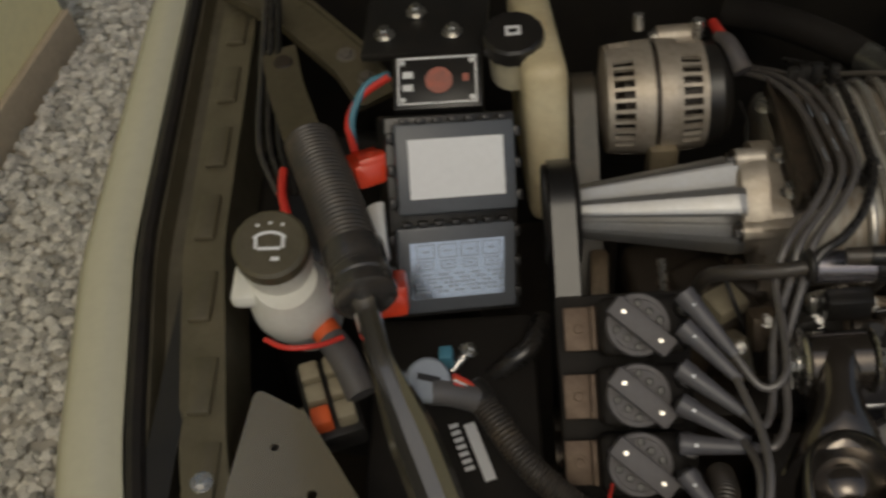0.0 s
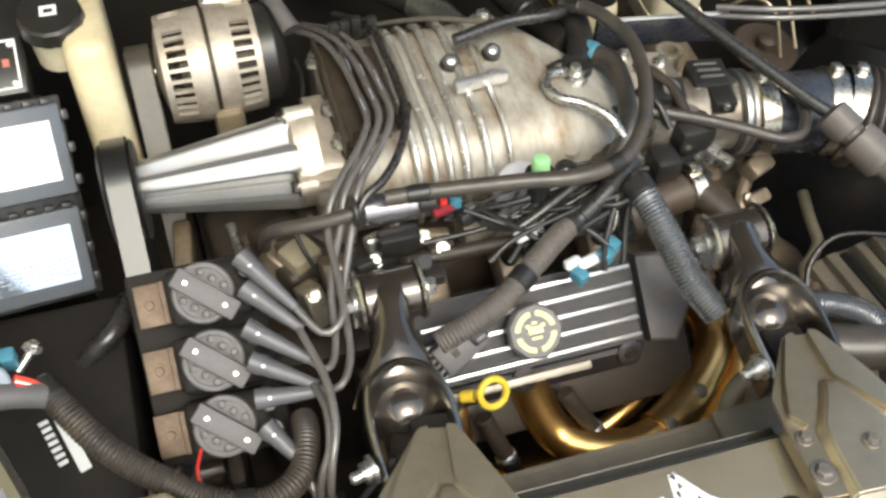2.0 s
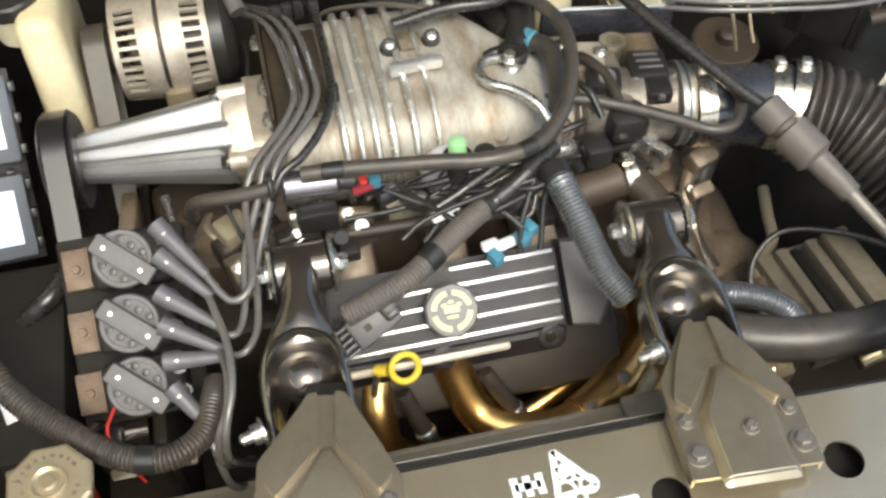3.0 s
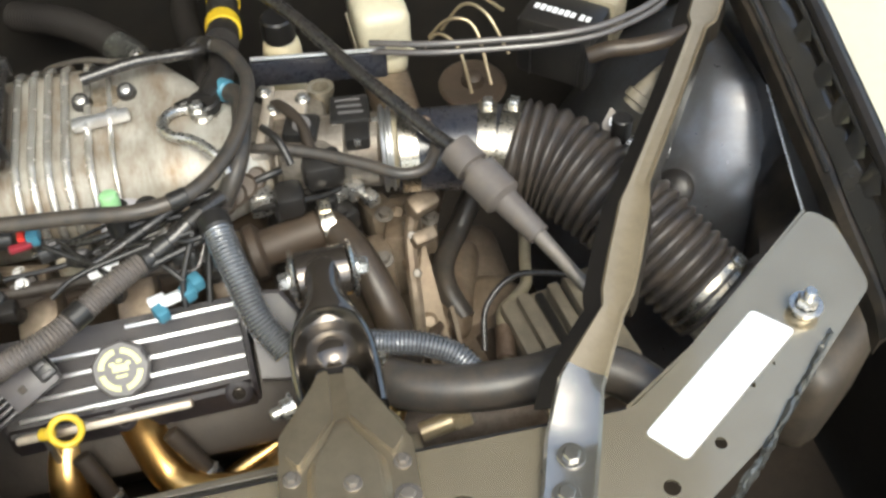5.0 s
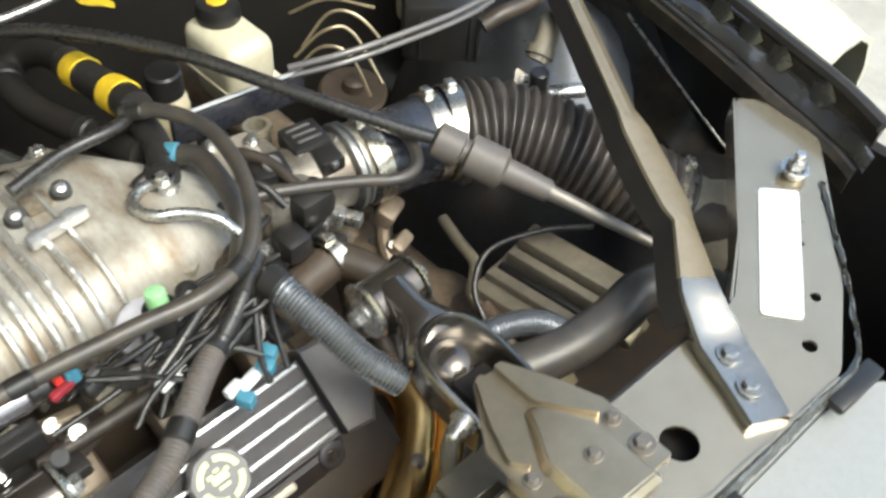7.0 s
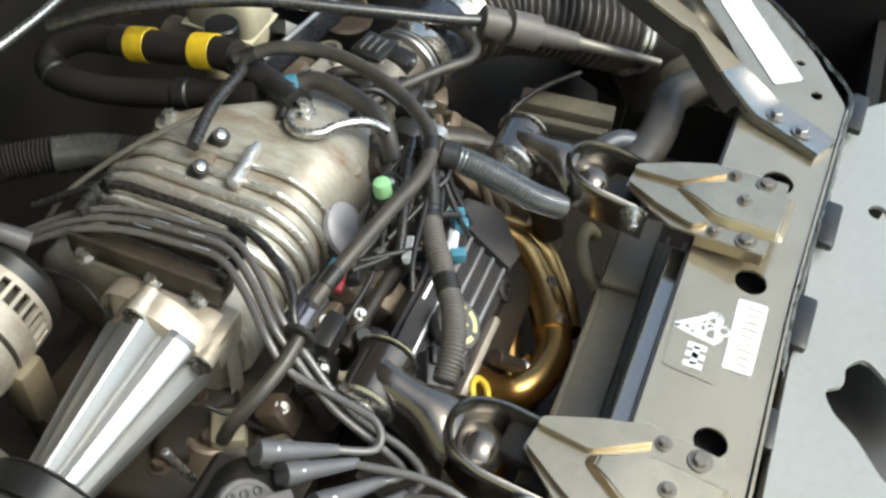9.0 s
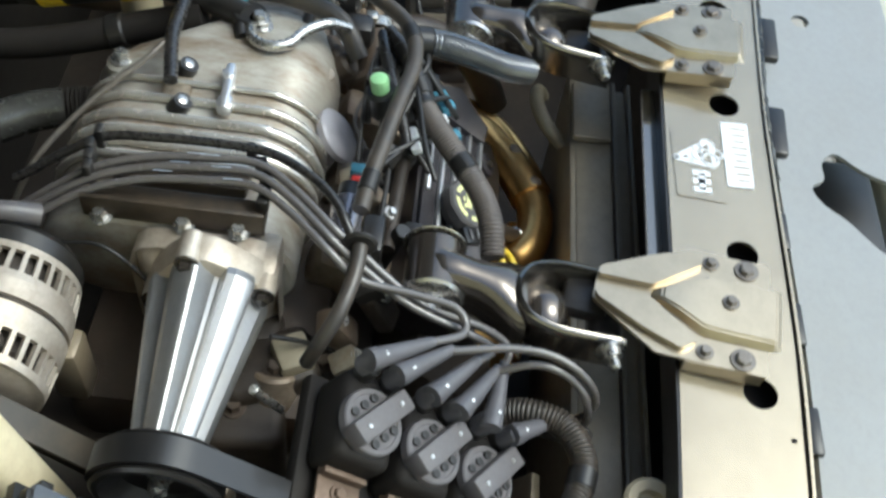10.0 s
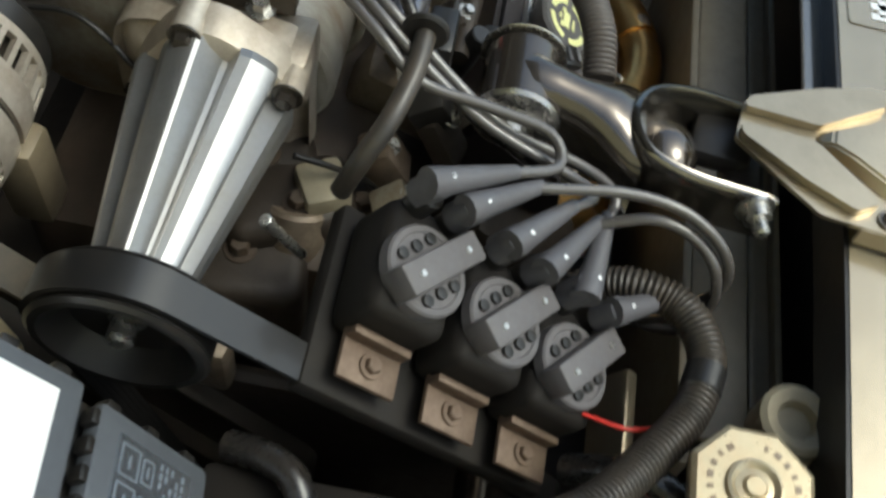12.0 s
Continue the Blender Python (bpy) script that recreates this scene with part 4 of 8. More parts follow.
box(b, (0.515, 0.80, 0.793), (0.030, 0.030, 0.012), bev=0.004)
part("port_bridge", b, "alu_stained", sc)
b = bm_()
hexbolt(b, (0.625, 0.731, 0.797), (0, -0.2, 1), 0.0085, 0.009)
part("bolt", b, "zinc", sc)
b = bm_()
lathe(b, (0.555, 0.868, 0.770), (0, 0.1, 1), [(0, 0.020), (0.014, 0.018), (0.018, 0.010)], 20)
lug = part("rear_lug", b, "alu_case", sc)
b = bm_()
hexbolt(b, (0.555, 0.870, 0.787), (0, 0.1, 1), 0.0085, 0.010)
part("lug_bolt", b, "zinc", lug)
b = bm_()
box(b, (0.450, 0.898, 0.730), (0.110, 0.018, 0.040), bev=0.006)
part("rear_flange", b, "rust_orange", sc, "rust stained rear flange")
# snout: a tapered casting with six swept flutes, each a broad curved face, a ridge and a flat flank
SY, SZ = 0.722, 0.763
LOBE = ((0, 0.68), (5, 0.92), (13, 0.965), (24, 0.99), (31, 1.0), (34, 0.995), (37, 0.965), (54, 0.68))
b = bm_()
rows = []
for x, r, y in ((0.114, 0.029, SY + 0.002), (0.118, 0.031, SY + 0.002), (0.20, 0.0445, SY), (0.278, 0.057, SY - 0.002), (0.286, 0.0555, SY - 0.002)):
    rows.append([b.verts.new((x, y + r * k * math.cos(radians(48 + 60 * q + a)), SZ + r * k * math.sin(radians(48 + 60 * q + a)))) for q in range(6) for a, k in LOBE])
for p, q in zip(rows, rows[1:]):
    for j in range(len(p)):
        b.faces.new((p[j - 1], p[j], q[j], q[j - 1]))
b.faces.new(rows[0])
b.faces.new(rows[-1][::-1])
bmesh.ops.recalc_face_normals(b, faces=list(b.faces))
snout = part("snout", b, "alu_clean", sc, "bright fluted aluminium snout", 16)
b = bm_()
lathe(b, (0.280, SY, SZ), (1, 0, 0), [(0, 0.046), (0.004, 0.053), (0.018, 0.056), (0.030, 0.056)], 40, lobes=lambda a: 1 + 0.06 * math.cos(4 * a + 0.6))
part("flange", b, "alt_alu", sc)
for a in (-1.83, -0.26, 1.31, 2.88):
    d = V(0, math.cos(a), math.sin(a))
    b = bm_()
    cyl(b, V(0.280, SY, SZ) + d * 0.055, V(0.312, SY, SZ) + d * 0.055, 0.011)
    lug = part("flange_lug", b, "alt_alu", sc)
    b = bm_()
    hexbolt(b, V(0.280, SY, SZ) + d * 0.055, (-1, 0, 0), 0.0075, 0.008)
    part("flange_bolt", b, "black_metal", lug, "dark flange bolt")
# pulley
PX = 0.098
b = bm_()
prof = [(-0.019, 0.046), (-0.019, 0.053), (-0.0165, 0.056)]
for k in range(7):
    prof += [(-0.0145 + 0.0042 * k, 0.0550), (-0.0125 + 0.0042 * k, 0.0515)]
prof += [(0.0165, 0.056), (0.019, 0.053), (0.019, 0.02)]
lathe(b, (PX, SY, SZ), (1, 0, 0), [(0.004, 0.0001), (0.004, 0.022), (0.0, 0.036), (-0.019, 0.048)] + prof[1:], 44, closed=False)
pul = part("pulley", b, "plastic", sc, "black grooved pulley")
b = bm_()
lathe(b, (PX + 0.004, SY, SZ), (-1, 0, 0), [(0, 0.012), (0.004, 0.012), (0.004, 0.009), (0.018, 0.0085), (0.02, 0.006)], 16)
part("hub_nut", b, "zinc", pul)

# serpentine belt
b = bm_()
loop = []


def arc(y, z, r, a0, a1, n=12):
    for k in range(n + 1):
        a = radians(a0 + (a1 - a0) * k / n)
        loop.append(V(PX, y + r * math.cos(a), z + r * math.sin(a)))


arc(SY, SZ, 0.0575, 10, 127, 24)
arc(0.462, 0.585, 0.04, 127, 250)
arc(0.62, 0.40, 0.07, 250, 350)
path = loop + [loop[0], loop[1]]
strip(b, path, 0.0255, 0.004, (1, 0, 0), smooth=False)
belt = solid("serpentine_belt", b, "belt", "black ribbed rubber serpentine belt round the pulleys", "belt", "drive belts")
for k in range(5):
    b = bm_()
    strip(b, [p + V(-0.0095 + 0.0048 * k, 0, 0) + (V(PX, 0.60, 0.58) - p).normalized() * 0.0026 for p in path], 0.0028, 0.002, (1, 0, 0), smooth=False)
    part("belt_rib", b, "belt", belt)
b = bm_()
loop = []
arc(0.905, 0.760, 0.033, -50, 130)
arc(0.66, 0.47, 0.045, 130, 310)
path = [p + V(0.040, 0, 0) for p in loop] + [loop[0] + V(0.040, 0, 0), loop[1] + V(0.040, 0, 0)]
strip(b, path, 0.027, 0.004, (1, 0, 0), smooth=False)
solid("accessory_belt", b, "dusty_belt", "black rubber accessory belt to the alternator", "belt", "drive belts")
for name, y, z, r in (("idler_pulley", 0.462, 0.585, 0.038), ("crank_pulley", 0.62, 0.40, 0.068)):
    b = bm_()
    lathe(b, (PX, y, z), (1, 0, 0), [(-0.016, r * 0.7), (-0.016, r), (0.016, r), (0.016, r * 0.7), (0.04, 0.02)], 36)
    solid(name, b, "black_metal", "dark steel belt pulley on the engine front", "pulley")

# alternator
al = thing("alternator", (0.21, 0.87, 0.68), "silver cast aluminium alternator with cooling slots and black rear cover", "alternator")
AX, AY, AZ, AR = 0.222, 0.905, 0.760, 0.068


def slotted(bm, x0, x1, r0, r1, n, open_at, lip=0.009, thick=0.006):
    """A turned shell from x0 to x1 with slots cut through its middle stretch at the given sectors."""
    stops = [(x0, r0), (x0 + lip, r0 + (r1 - r0) * 0.35), (x1 - lip, r0 + (r1 - r0) * 0.8), (x1, r1)]

    def at(x, r, k):
        a = 2 * math.pi * k / n
        return bm.verts.new((AX + x, AY + r * math.cos(a), AZ + r * math.sin(a)))
    out = [[at(x, r, k) for k in range(n)] for x, r in stops]
    inn = [[at(x, r - thick, k) for k in range(n)] for x, r in stops]
    for k in range(n):
        m = (k + 1) % n
        for i in range(3):
            if i == 1 and k in open_at:
                bm.faces.new((out[1][k], out[1][m], inn[1][m], inn[1][k]))
                bm.faces.new((out[2][m], out[2][k], inn[2][k], inn[2][m]))
                continue
            bm.faces.new((out[i][k], out[i][m], out[i + 1][m], out[i + 1][k]))
            bm.faces.new((inn[i][m], inn[i][k], inn[i + 1][k], inn[i + 1][m]))
            if i == 1:
                for e, nb in ((k, (k - 1) % n), (m, m)):
                    if nb in open_at:
                        bm.faces.new((out[1][e], out[2][e], inn[2][e], inn[1][e]))
        for i in (0, 3):
            bm.faces.new((out[i][m], out[i][k], inn[i][k], inn[i][m]))
    return bm


# slots in groups of nine, two open sectors to one bar
SLOTS = {s + 3 * g for s in (0, 1) for g in range(9)}
N_SEC = 96
turn0 = 26
opens = {(turn0 + c + 32 * q) % N_SEC for q in range(3) for c in SLOTS}
b = bm_()
cyl(b, (AX - 0.045, AY, AZ), (AX + 0.06, AY, AZ), AR - 0.016)
part("stator", b, "block", al, "dark windings inside")
b = bm_()
slotted(b, -0.059, -0.021, AR - 0.004, AR, N_SEC, opens, 0.0075)
lathe(b, (AX - 0.021, AY, AZ), (1, 0, 0), [(-0.001, AR - 0.010), (0, AR), (0.016, AR + 0.001), (0.017, AR - 0.010)], 48)
lathe(b, (AX - 0.057, AY, AZ), (-1, 0, 0), [(-0.002, AR - 0.004), (0, AR - 0.006), (0.004, AR - 0.020), (0.008, 0.030), (0.010, 0.018)], 40)
part("drive_end", b, "alt_alu", al)
b = bm_()
slotted(b, 0.019, 0.056, AR, AR - 0.004, N_SEC, opens, 0.0075)
lathe(b, (AX, AY, AZ), (1, 0, 0), [(0, AR - 0.010), (0.001, AR + 0.001), (0.019, AR), (0.020, AR - 0.010)], 48)
part("rear_end", b, "alt_alu", al)
b = bm_()
cyl(b, (AX - 0.005, AY, AZ), (AX + 0.001, AY, AZ), AR - 0.0025, n=40)
part("seam", b, "block", al, "dark seam between the halves")
b = bm_()
lathe(b, (AX + 0.055, AY, AZ), (1, 0, 0), [(0, AR - 0.007), (0.018, AR - 0.006), (0.030, AR - 0.016), (0.034, AR - 0.034)], 36)
part("rear_cover", b, "plastic", al, "black plastic rear cover")
b = bm_()
box(b, (AX + 0.006, AY - 0.058, AZ - 0.062), (0.036, 0.034, 0.085), bev=0.008)
part("mounting_foot", b, "brace", al, "dusty olive mounting foot")
for c, r in (((AX + 0.030, AY + 0.055, AZ + 0.045), 0.014),):
    b = bm_()
    cyl(b, V(*c) - V(0.022, 0, 0), V(*c) + V(0.022, 0, 0), r)
    ear = part("mounting_ear", b, "alt_alu", al)
    b = bm_()
    hexbolt(b, V(*c) - V(0.022, 0, 0), (-1, 0, 0), 0.008, 0.008)
    part("ear_bolt", b, "zinc", ear)
for p, q, r in (((AX - 0.014, AY + 0.052, AZ + 0.060), (AX - 0.014, AY + 0.058, AZ + 0.080), 0.0065), ((AX + 0.055, AY + 0.045, AZ + 0.050), (AX + 0.055, AY + 0.048, AZ + 0.072), 0.0075)):
    b = bm_()
    cyl(b, p, q, r)
    part("stud", b, "zinc", al)
b = bm_()
tube(b, [(AX + 0.076, AY + 0.028, AZ + 0.062), (AX + 0.084, AY + 0.008, AZ + 0.066), (AX + 0.096, AY - 0.024, AZ + 0.050)], 0.008, 10, r2=0.012)
part("terminal_boot", b, "end_cover", al, "grey rubber terminal boot")
b = bm_()
cyl(b, (AX + 0.076, AY + 0.062, AZ + 0.055), (AX + 0.078, AY + 0.024, AZ + 0.066), 0.0065)
part("terminal_cap", b, "red", al, "red terminal cap")
b = bm_()
cyl(b, (PX + 0.024, AY, AZ), (PX + 0.056, AY, AZ), 0.031)
cyl(b, (PX + 0.05, AY, AZ), (AX - 0.05, AY, AZ), 0.012)
part("drive_pulley", b, "black_metal", al)
b = bm_()
tube(b, [(0.318, 0.875, 0.770), (0.318, 0.83, 0.772), (0.305, 0.79, 0.745), (0.29, 0.76, 0.70)], 0.0022, 8)
part("sense_wire", b, "plastic", al, "thin black wire")

# plate with the wire holder on the supercharger
wh = thing("wire_holder", (0.37, 0.75, 0.80), "dusty black plastic ignition wire holder on the supercharger", "wire holder")
b = bm_()
box(b, (0.352, 0.762, 0.803), (0.026, 0.170, 0.022), bev=0.005)
part("tray", b, "brown_plate", wh)
b = bm_()
box(b, (0.388, 0.765, 0.806), (0.030, 0.130, 0.016), bev=0.004)
part("rear_tray", b, "brown_plate", wh)
b = bm_()
box(b, (0.3365, 0.762, 0.811), (0.005, 0.172, 0.030), bev=0.002)
part("lip", b, "brown_plate", wh)
for y in (0.70, 0.752, 0.83):
    b = bm_()
    hexbolt(b, (0.334, y, 0.800), (-0.3, 0, 1), 0.007, 0.010)
    part("bolt", b, "zinc", wh)
for x, y in ((0.362, 0.845), (0.375, 0.847), (0.389, 0.85), (0.407, 0.846), (0.407, 0.70)):
    b = bm_()
    box(b, (x, y, 0.828), (0.013, 0.009, 0.026), bev=0.003)
    part("clip", b, "plastic", wh)
for k, (x, y) in enumerate(((0.352, 0.68), (0.366, 0.68), (0.381, 0.682), (0.400, 0.69))):
    b = bm_()
    box(b, (x, y, 0.824), (0.010, 0.012, 0.014), bev=0.002)
    part("clip", b, "plastic", wh)

# ---- ignition coils ----
CN = V(0, -0.552, 0.834)
CT = axes(CN, (1, 0, 0)).to_4x4()
coil = thing("ignition_coil", (0, 0, 0), "dark grey round-topped ignition coil with a diagonal bar", "ignition coil", "coils on the ignition module")
b = bm_()
box(b, (0.006, 0, -0.034), (0.085, 0.058, 0.052), bev=0.01, seg=3)
part("body", b, "matte", coil)
b = bm_()
lathe(b, (0, 0, -0.010), (0, 0, 1), [(0, 0.031), (0.008, 0.0305), (0.0095, 0.029), (0.0095, 0.0255), (0.0085, 0.0245)], 36)
part("cap", b, "coil", coil)
D45 = Matrix.Rotation(radians(-42), 3, "Z")
b = bm_()
box(b, (0.002, -0.002, 0.004), (0.070, 0.021, 0.020), D45, bev=0.0025)
part("bar", b, "coil", coil)
for s in (-1, 1):
    for k in range(3):
        b = bm_()
        p = D45 @ V(-0.013 + 0.013 * k, s * 0.0165, -0.0012)
        lathe(b, p, (0, 0, 1), [(0, 0.0042), (0.0025, 0.0040), (0.0028, 0.0025)], 10)
        part("screw_boss", b, "plastic", coil)
    b = bm_()
    lathe(b, V(0.002, -0.002, 0) + D45 @ V(s * 0.022, 0, 0.0138), (0, 0, 1), [(0, 0.0026), (0.0012, 0.0022)], 10)
    part("pin", b, "zinc", coil, "bright steel pin")
b = bm_()
box(b, (-0.052, 0.0, -0.046), (0.034, 0.044, 0.005), bev=0.0015)
box(b, (-0.040, 0.0, -0.040), (0.006, 0.044, 0.014), bev=0.0015)
foot = part("mounting_foot", b, "copper", coil, "copper coloured mounting foot")
b = bm_()
hexbolt(b, (-0.055, 0.0, -0.0435), (0, 0, 1), 0.0055, 0.005)
part("bolt", b, "copper", foot)
for s in (-1, 1):
    b = bm_()
    cyl(b, (0.043, 0.0135 * s, -0.02), (0.046, 0.0135 * s, 0.008), 0.0095)
    part("tower", b, "plastic", coil)
poses = [Matrix.Translation(p) @ CT for p in ((0.159, 0.550, 0.789), (0.155, 0.494, 0.752), (0.152, 0.440, 0.716))]
for m in poses[1:]:
    copy_thing(coil, m)
coil.matrix_basis = poses[0]
b = bm_()
box(b, V(0.15, 0.494, 0.752) + CN * -0.070, (0.135, 0.205, 0.018), CT.to_3x3(), bev=0.004)
im = solid("ignition_module", b, "matte", "dirty black ignition module plate under the coils", "ignition module")
b = bm_()
box(b, V(0.15, 0.375, 0.655) + CN * -0.035, (0.09, 0.012, 0.04), CT.to_3x3(), bev=0.003)
part("bracket", b, "bracket", im)

# boots and ignition wires
ENDS = [(0.206, 0.554, 0.816), (0.204, 0.529, 0.800), (0.199, 0.497, 0.781), (0.197, 0.471, 0.763), (0.196, 0.443, 0.746), (0.194, 0.416, 0.727)]
OUT = [V(x, 0, 0) + V(0, -0.834, -0.552) * v + CN * 0.007 for x, v in ((0.036, 0.052), (0.040, 0.045), (0.046, 0.038), (0.050, 0.032), (0.060, 0.006), (0.028, 0.043))]
OVER = [(0.292, 0.58, 0.805), (0.307, 0.612, 0.825), (0.340, 0.652, 0.832), (0.362, 0.690, 0.836), (0.362, 0.735, 0.836), (0.355, 0.80, 0.832), (0.338, 0.86, 0.815), (0.30, 0.95, 0.76)]


def over(dx, dy=0.0, dz=0.002):
    return [(x + dx, y + dy, z + dz) for x, y, z in OVER]


RUNS = [
    [(0.262, 0.478, 0.782), (0.284, 0.487, 0.788), (0.290, 0.53, 0.795)] + OVER,
    [(0.253, 0.43, 0.780), (0.252, 0.385, 0.772), (0.240, 0.352, 0.752), (0.236, 0.342, 0.71), (0.25, 0.37, 0.63)],
    [(0.258, 0.448, 0.764), (0.272, 0.470, 0.764), (0.283, 0.53, 0.785)] + over(0.013),
    [(0.248, 0.405, 0.764), (0.243, 0.372, 0.755), (0.230, 0.352, 0.735), (0.228, 0.347, 0.69), (0.25, 0.38, 0.62)],
    [(0.268, 0.432, 0.755), (0.284, 0.458, 0.760), (0.293, 0.52, 0.775)] + over(0.026),
    [(0.222, 0.355, 0.70), (0.232, 0.335, 0.66), (0.26, 0.37, 0.60), (0.32, 0.43, 0.56)],
]
for e, o, run in zip(ENDS, OUT, RUNS):
    e, o = Vector(e), Vector(o)
    w = thing("ignition_wire", e, "dusty grey spark plug wire with a grey rubber boot", "ignition wire", "ignition wires")
    b = bm_()
    tube(b, [e - o * 0.16, e, e + o * 0.5, e + o], 0.0108, 12, 0.004, r2=0.0052)
    cyl(b, e + CN * 0.002, e - CN * 0.022, 0.0105)
    boot = part("boot", b, "boot", w)
    b = bm_()
    lathe(b, e + CN * 0.0085 + o * 0.06, CN + V(0, 0, 0.2), [(0, 0.0023), (0.0010, 0.0018)], 10)
    part("tip", b, "white", boot, "small white dot")
    b = bm_()
    tube(b, [e + o * 0.9] + run, 0.0042, 10, 0.006)
    part("lead", b, "wire", w)
# printed dashes on the leads over the supercharger
for dx in (0.0, 0.013, 0.026):
    for y0 in (0.70 + dx, 0.765 - dx):
        b = bm_()
        strip(b, [(0.362 + dx + 0.0005, y0, 0.8426), (0.3615 + dx, y0 + 0.018, 0.8424)], 0.0010, 0.0006, (1, 0, 0), smooth=False)
        part("print_bar", b, "label_blue", w)
# a fourth lead over the supercharger
w = thing("ignition_wire", (0.4, 0.7, 0.8), "black spark plug wire over the supercharger", "ignition wire", "ignition wires")
b = bm_()
tube(b, [(0.30, 0.50, 0.74), (0.305, 0.55, 0.775), (0.330, 0.592, 0.82), (0.358, 0.61, 0.83), (0.382, 0.637, 0.835), (0.402, 0.678, 0.838), (0.407, 0.72, 0.838), (0.407, 0.79, 0.836), (0.405, 0.85, 0.825), (0.38, 0.93, 0.78)], 0.0048, 10)
part("lead", b, "hose", w)

# ---- front valve cover ----
VT = axes((0, -0.62, 0.785), (1, 0, 0))


def on_cover(x, v, h=0.0):
    """A place on the valve cover: x along the engine, v up its slope, h off its face."""
    return V(x, 0.487, 0.668) + VT @ V(0, v, h)


vc = thing("valve_cover", on_cover(0.5, -0.05, -0.05), "black crinkle-finish valve cover with bright machined fins", "valve cover")
def prism(bm, x0, x1, outline, bev=0.005, lean=0.0):
    """Carries an outline of (y, z) from x0 to x1."""
    a = [bm.verts.new((x0 + lean * i, y, z)) for i, (y, z) in enumerate(outline)]
    c = [bm.verts.new((x1, y, z)) for y, z in outline]
    bm.faces.new(a)
    bm.faces.new(c[::-1])
    for i in range(len(a)):
        bm.faces.new((a[i - 1], a[i], c[i], c[i - 1]))
    bmesh.ops.bevel(bm, geom=list(bm.edges), offset=bev, segments=2, affect="EDGES")
    return bm


VC_TOP, VC_EDGE = on_cover(0, 0.058, -0.0025), on_cover(0, -0.044, -0.0025)
SECTION = [(VC_TOP.y, VC_TOP.z), (VC_EDGE.y, VC_EDGE.z), (VC_EDGE.y - 0.004, VC_EDGE.z - 0.042), (VC_EDGE.y + 0.06, VC_EDGE.z - 0.055), (VC_TOP.y + 0.03, VC_TOP.z - 0.05)]
b = bm_()
prism(b, 0.352, 0.628, SECTION, 0.006)
part("cover", b, "cover", vc)
b = bm_()
for h, grow in ((-0.004, 0.0), (-0.010, 0.004), (-0.062, 0.002)):
    for x, v in ((0.634, 0.056), (0.670, 0.050), (0.697, 0.006), (0.664, -0.046), (0.634, -0.040)):
        b.verts.new(on_cover(x + grow * (x > 0.64), v + grow * (1 if v > 0.02 else -1), h))
bmesh.ops.convex_hull(b, input=list(b.verts))
part("end_cover", b, "end_cover", vc, "plain grey end cover", 20)
for k in range(5):
    b = bm_()
    x0 = 0.372 if k < 4 else 0.50
    box(b, on_cover((x0 + 0.622) / 2, -0.030 + 0.0195 * k, -0.001), (0.622 - x0, 0.0048, 0.009), VT, bev=0.001)
    part("fin", b, "fin", vc)
for x in (0.478, 0.606):
    c, d = V(x, VC_EDGE.y + 0.006, VC_EDGE.z - 0.014), V(0, -0.8, 0.6)
    b = bm_()
    lathe(b, c, d, [(0, 0.016), (0.012, 0.015), (0.014, 0.012), (0.014, 0.008), (0.009, 0.007)], 22)
    boss = part("bolt_boss", b, "cover", vc)
    b = bm_()
    hexbolt(b, c + d * 0.010, d, 0.0055, 0.006)
    part("cover_bolt", b, "black_metal", boss)
oc = thing("oil_filler_cap", on_cover(0.494, 0.0, 0.0), "black scalloped oil filler cap with pale yellow print", "oil cap")
c0, n0 = on_cover(0.492, 0.004, 0.0), VT @ V(0, 0, 1)
b = bm_()
lathe(b, c0, n0, [(0, 0.024), (0.012, 0.026), (0.014, 0.0305), (0.024, 0.0305), (0.027, 0.028), (0.027, 0.0001)], 60, closed=False, lobes=lambda a: 1 + 0.035 * max(-0.2, math.cos(9 * a)))
part("cap", b, "grey_plastic", oc)
b = bm_()
for k in range(4):
    T = VT
    a0 = k * math.pi / 2 + 0.16
    vs = []
    for j in range(9):
        a = a0 + (math.pi / 2 - 0.32) * j / 8
        vs.append((c0 + n0 * 0.0275 + T @ V(0.0175 * math.cos(a), 0.0175 * math.sin(a), 0), c0 + n0 * 0.0275 + T @ V(0.0235 * math.cos(a), 0.0235 * math.sin(a), 0)))
    for (p, q), (r, s) in zip(vs, vs[1:]):
        b.faces.new([b.verts.new(v) for v in (p, q, s, r)])
part("print_arc", b, "cap_print", oc, "pale yellow printed arcs")
b = bm_()
for u, v, sx, sy in ((0, 0.002, 0.017, 0.008), (-0.008, 0.007, 0.006, 0.004), (0.009, 0.006, 0.005, 0.004), (0, -0.007, 0.012, 0.003), (0, 0.010, 0.006, 0.003)):
    box(b, c0 + n0 * 0.0273 + VT @ V(u, v, 0), (sx, sy, 0.0008), VT)
part("oil_symbol", b, "cap_print", oc)

# dipstick
ds = thing("dipstick", (0.42, 0.43, 0.6), "yellow looped oil dipstick handle", "dipstick")
b = bm_()
ring(b, (0.428, 0.425, 0.672), (0.15, -0.75, 0.62), 0.0155, 0.004, 28, 10)
cyl(b, (0.410, 0.432, 0.662), (0.398, 0.438, 0.655), 0.007)
part("handle", b, "yellow", ds)
b = bm_()
tube(b, [(0.40, 0.437, 0.655), (0.395, 0.445, 0.60), (0.39, 0.455, 0.50)], 0.0045, 10)
part("tube", b, "zinc", ds)

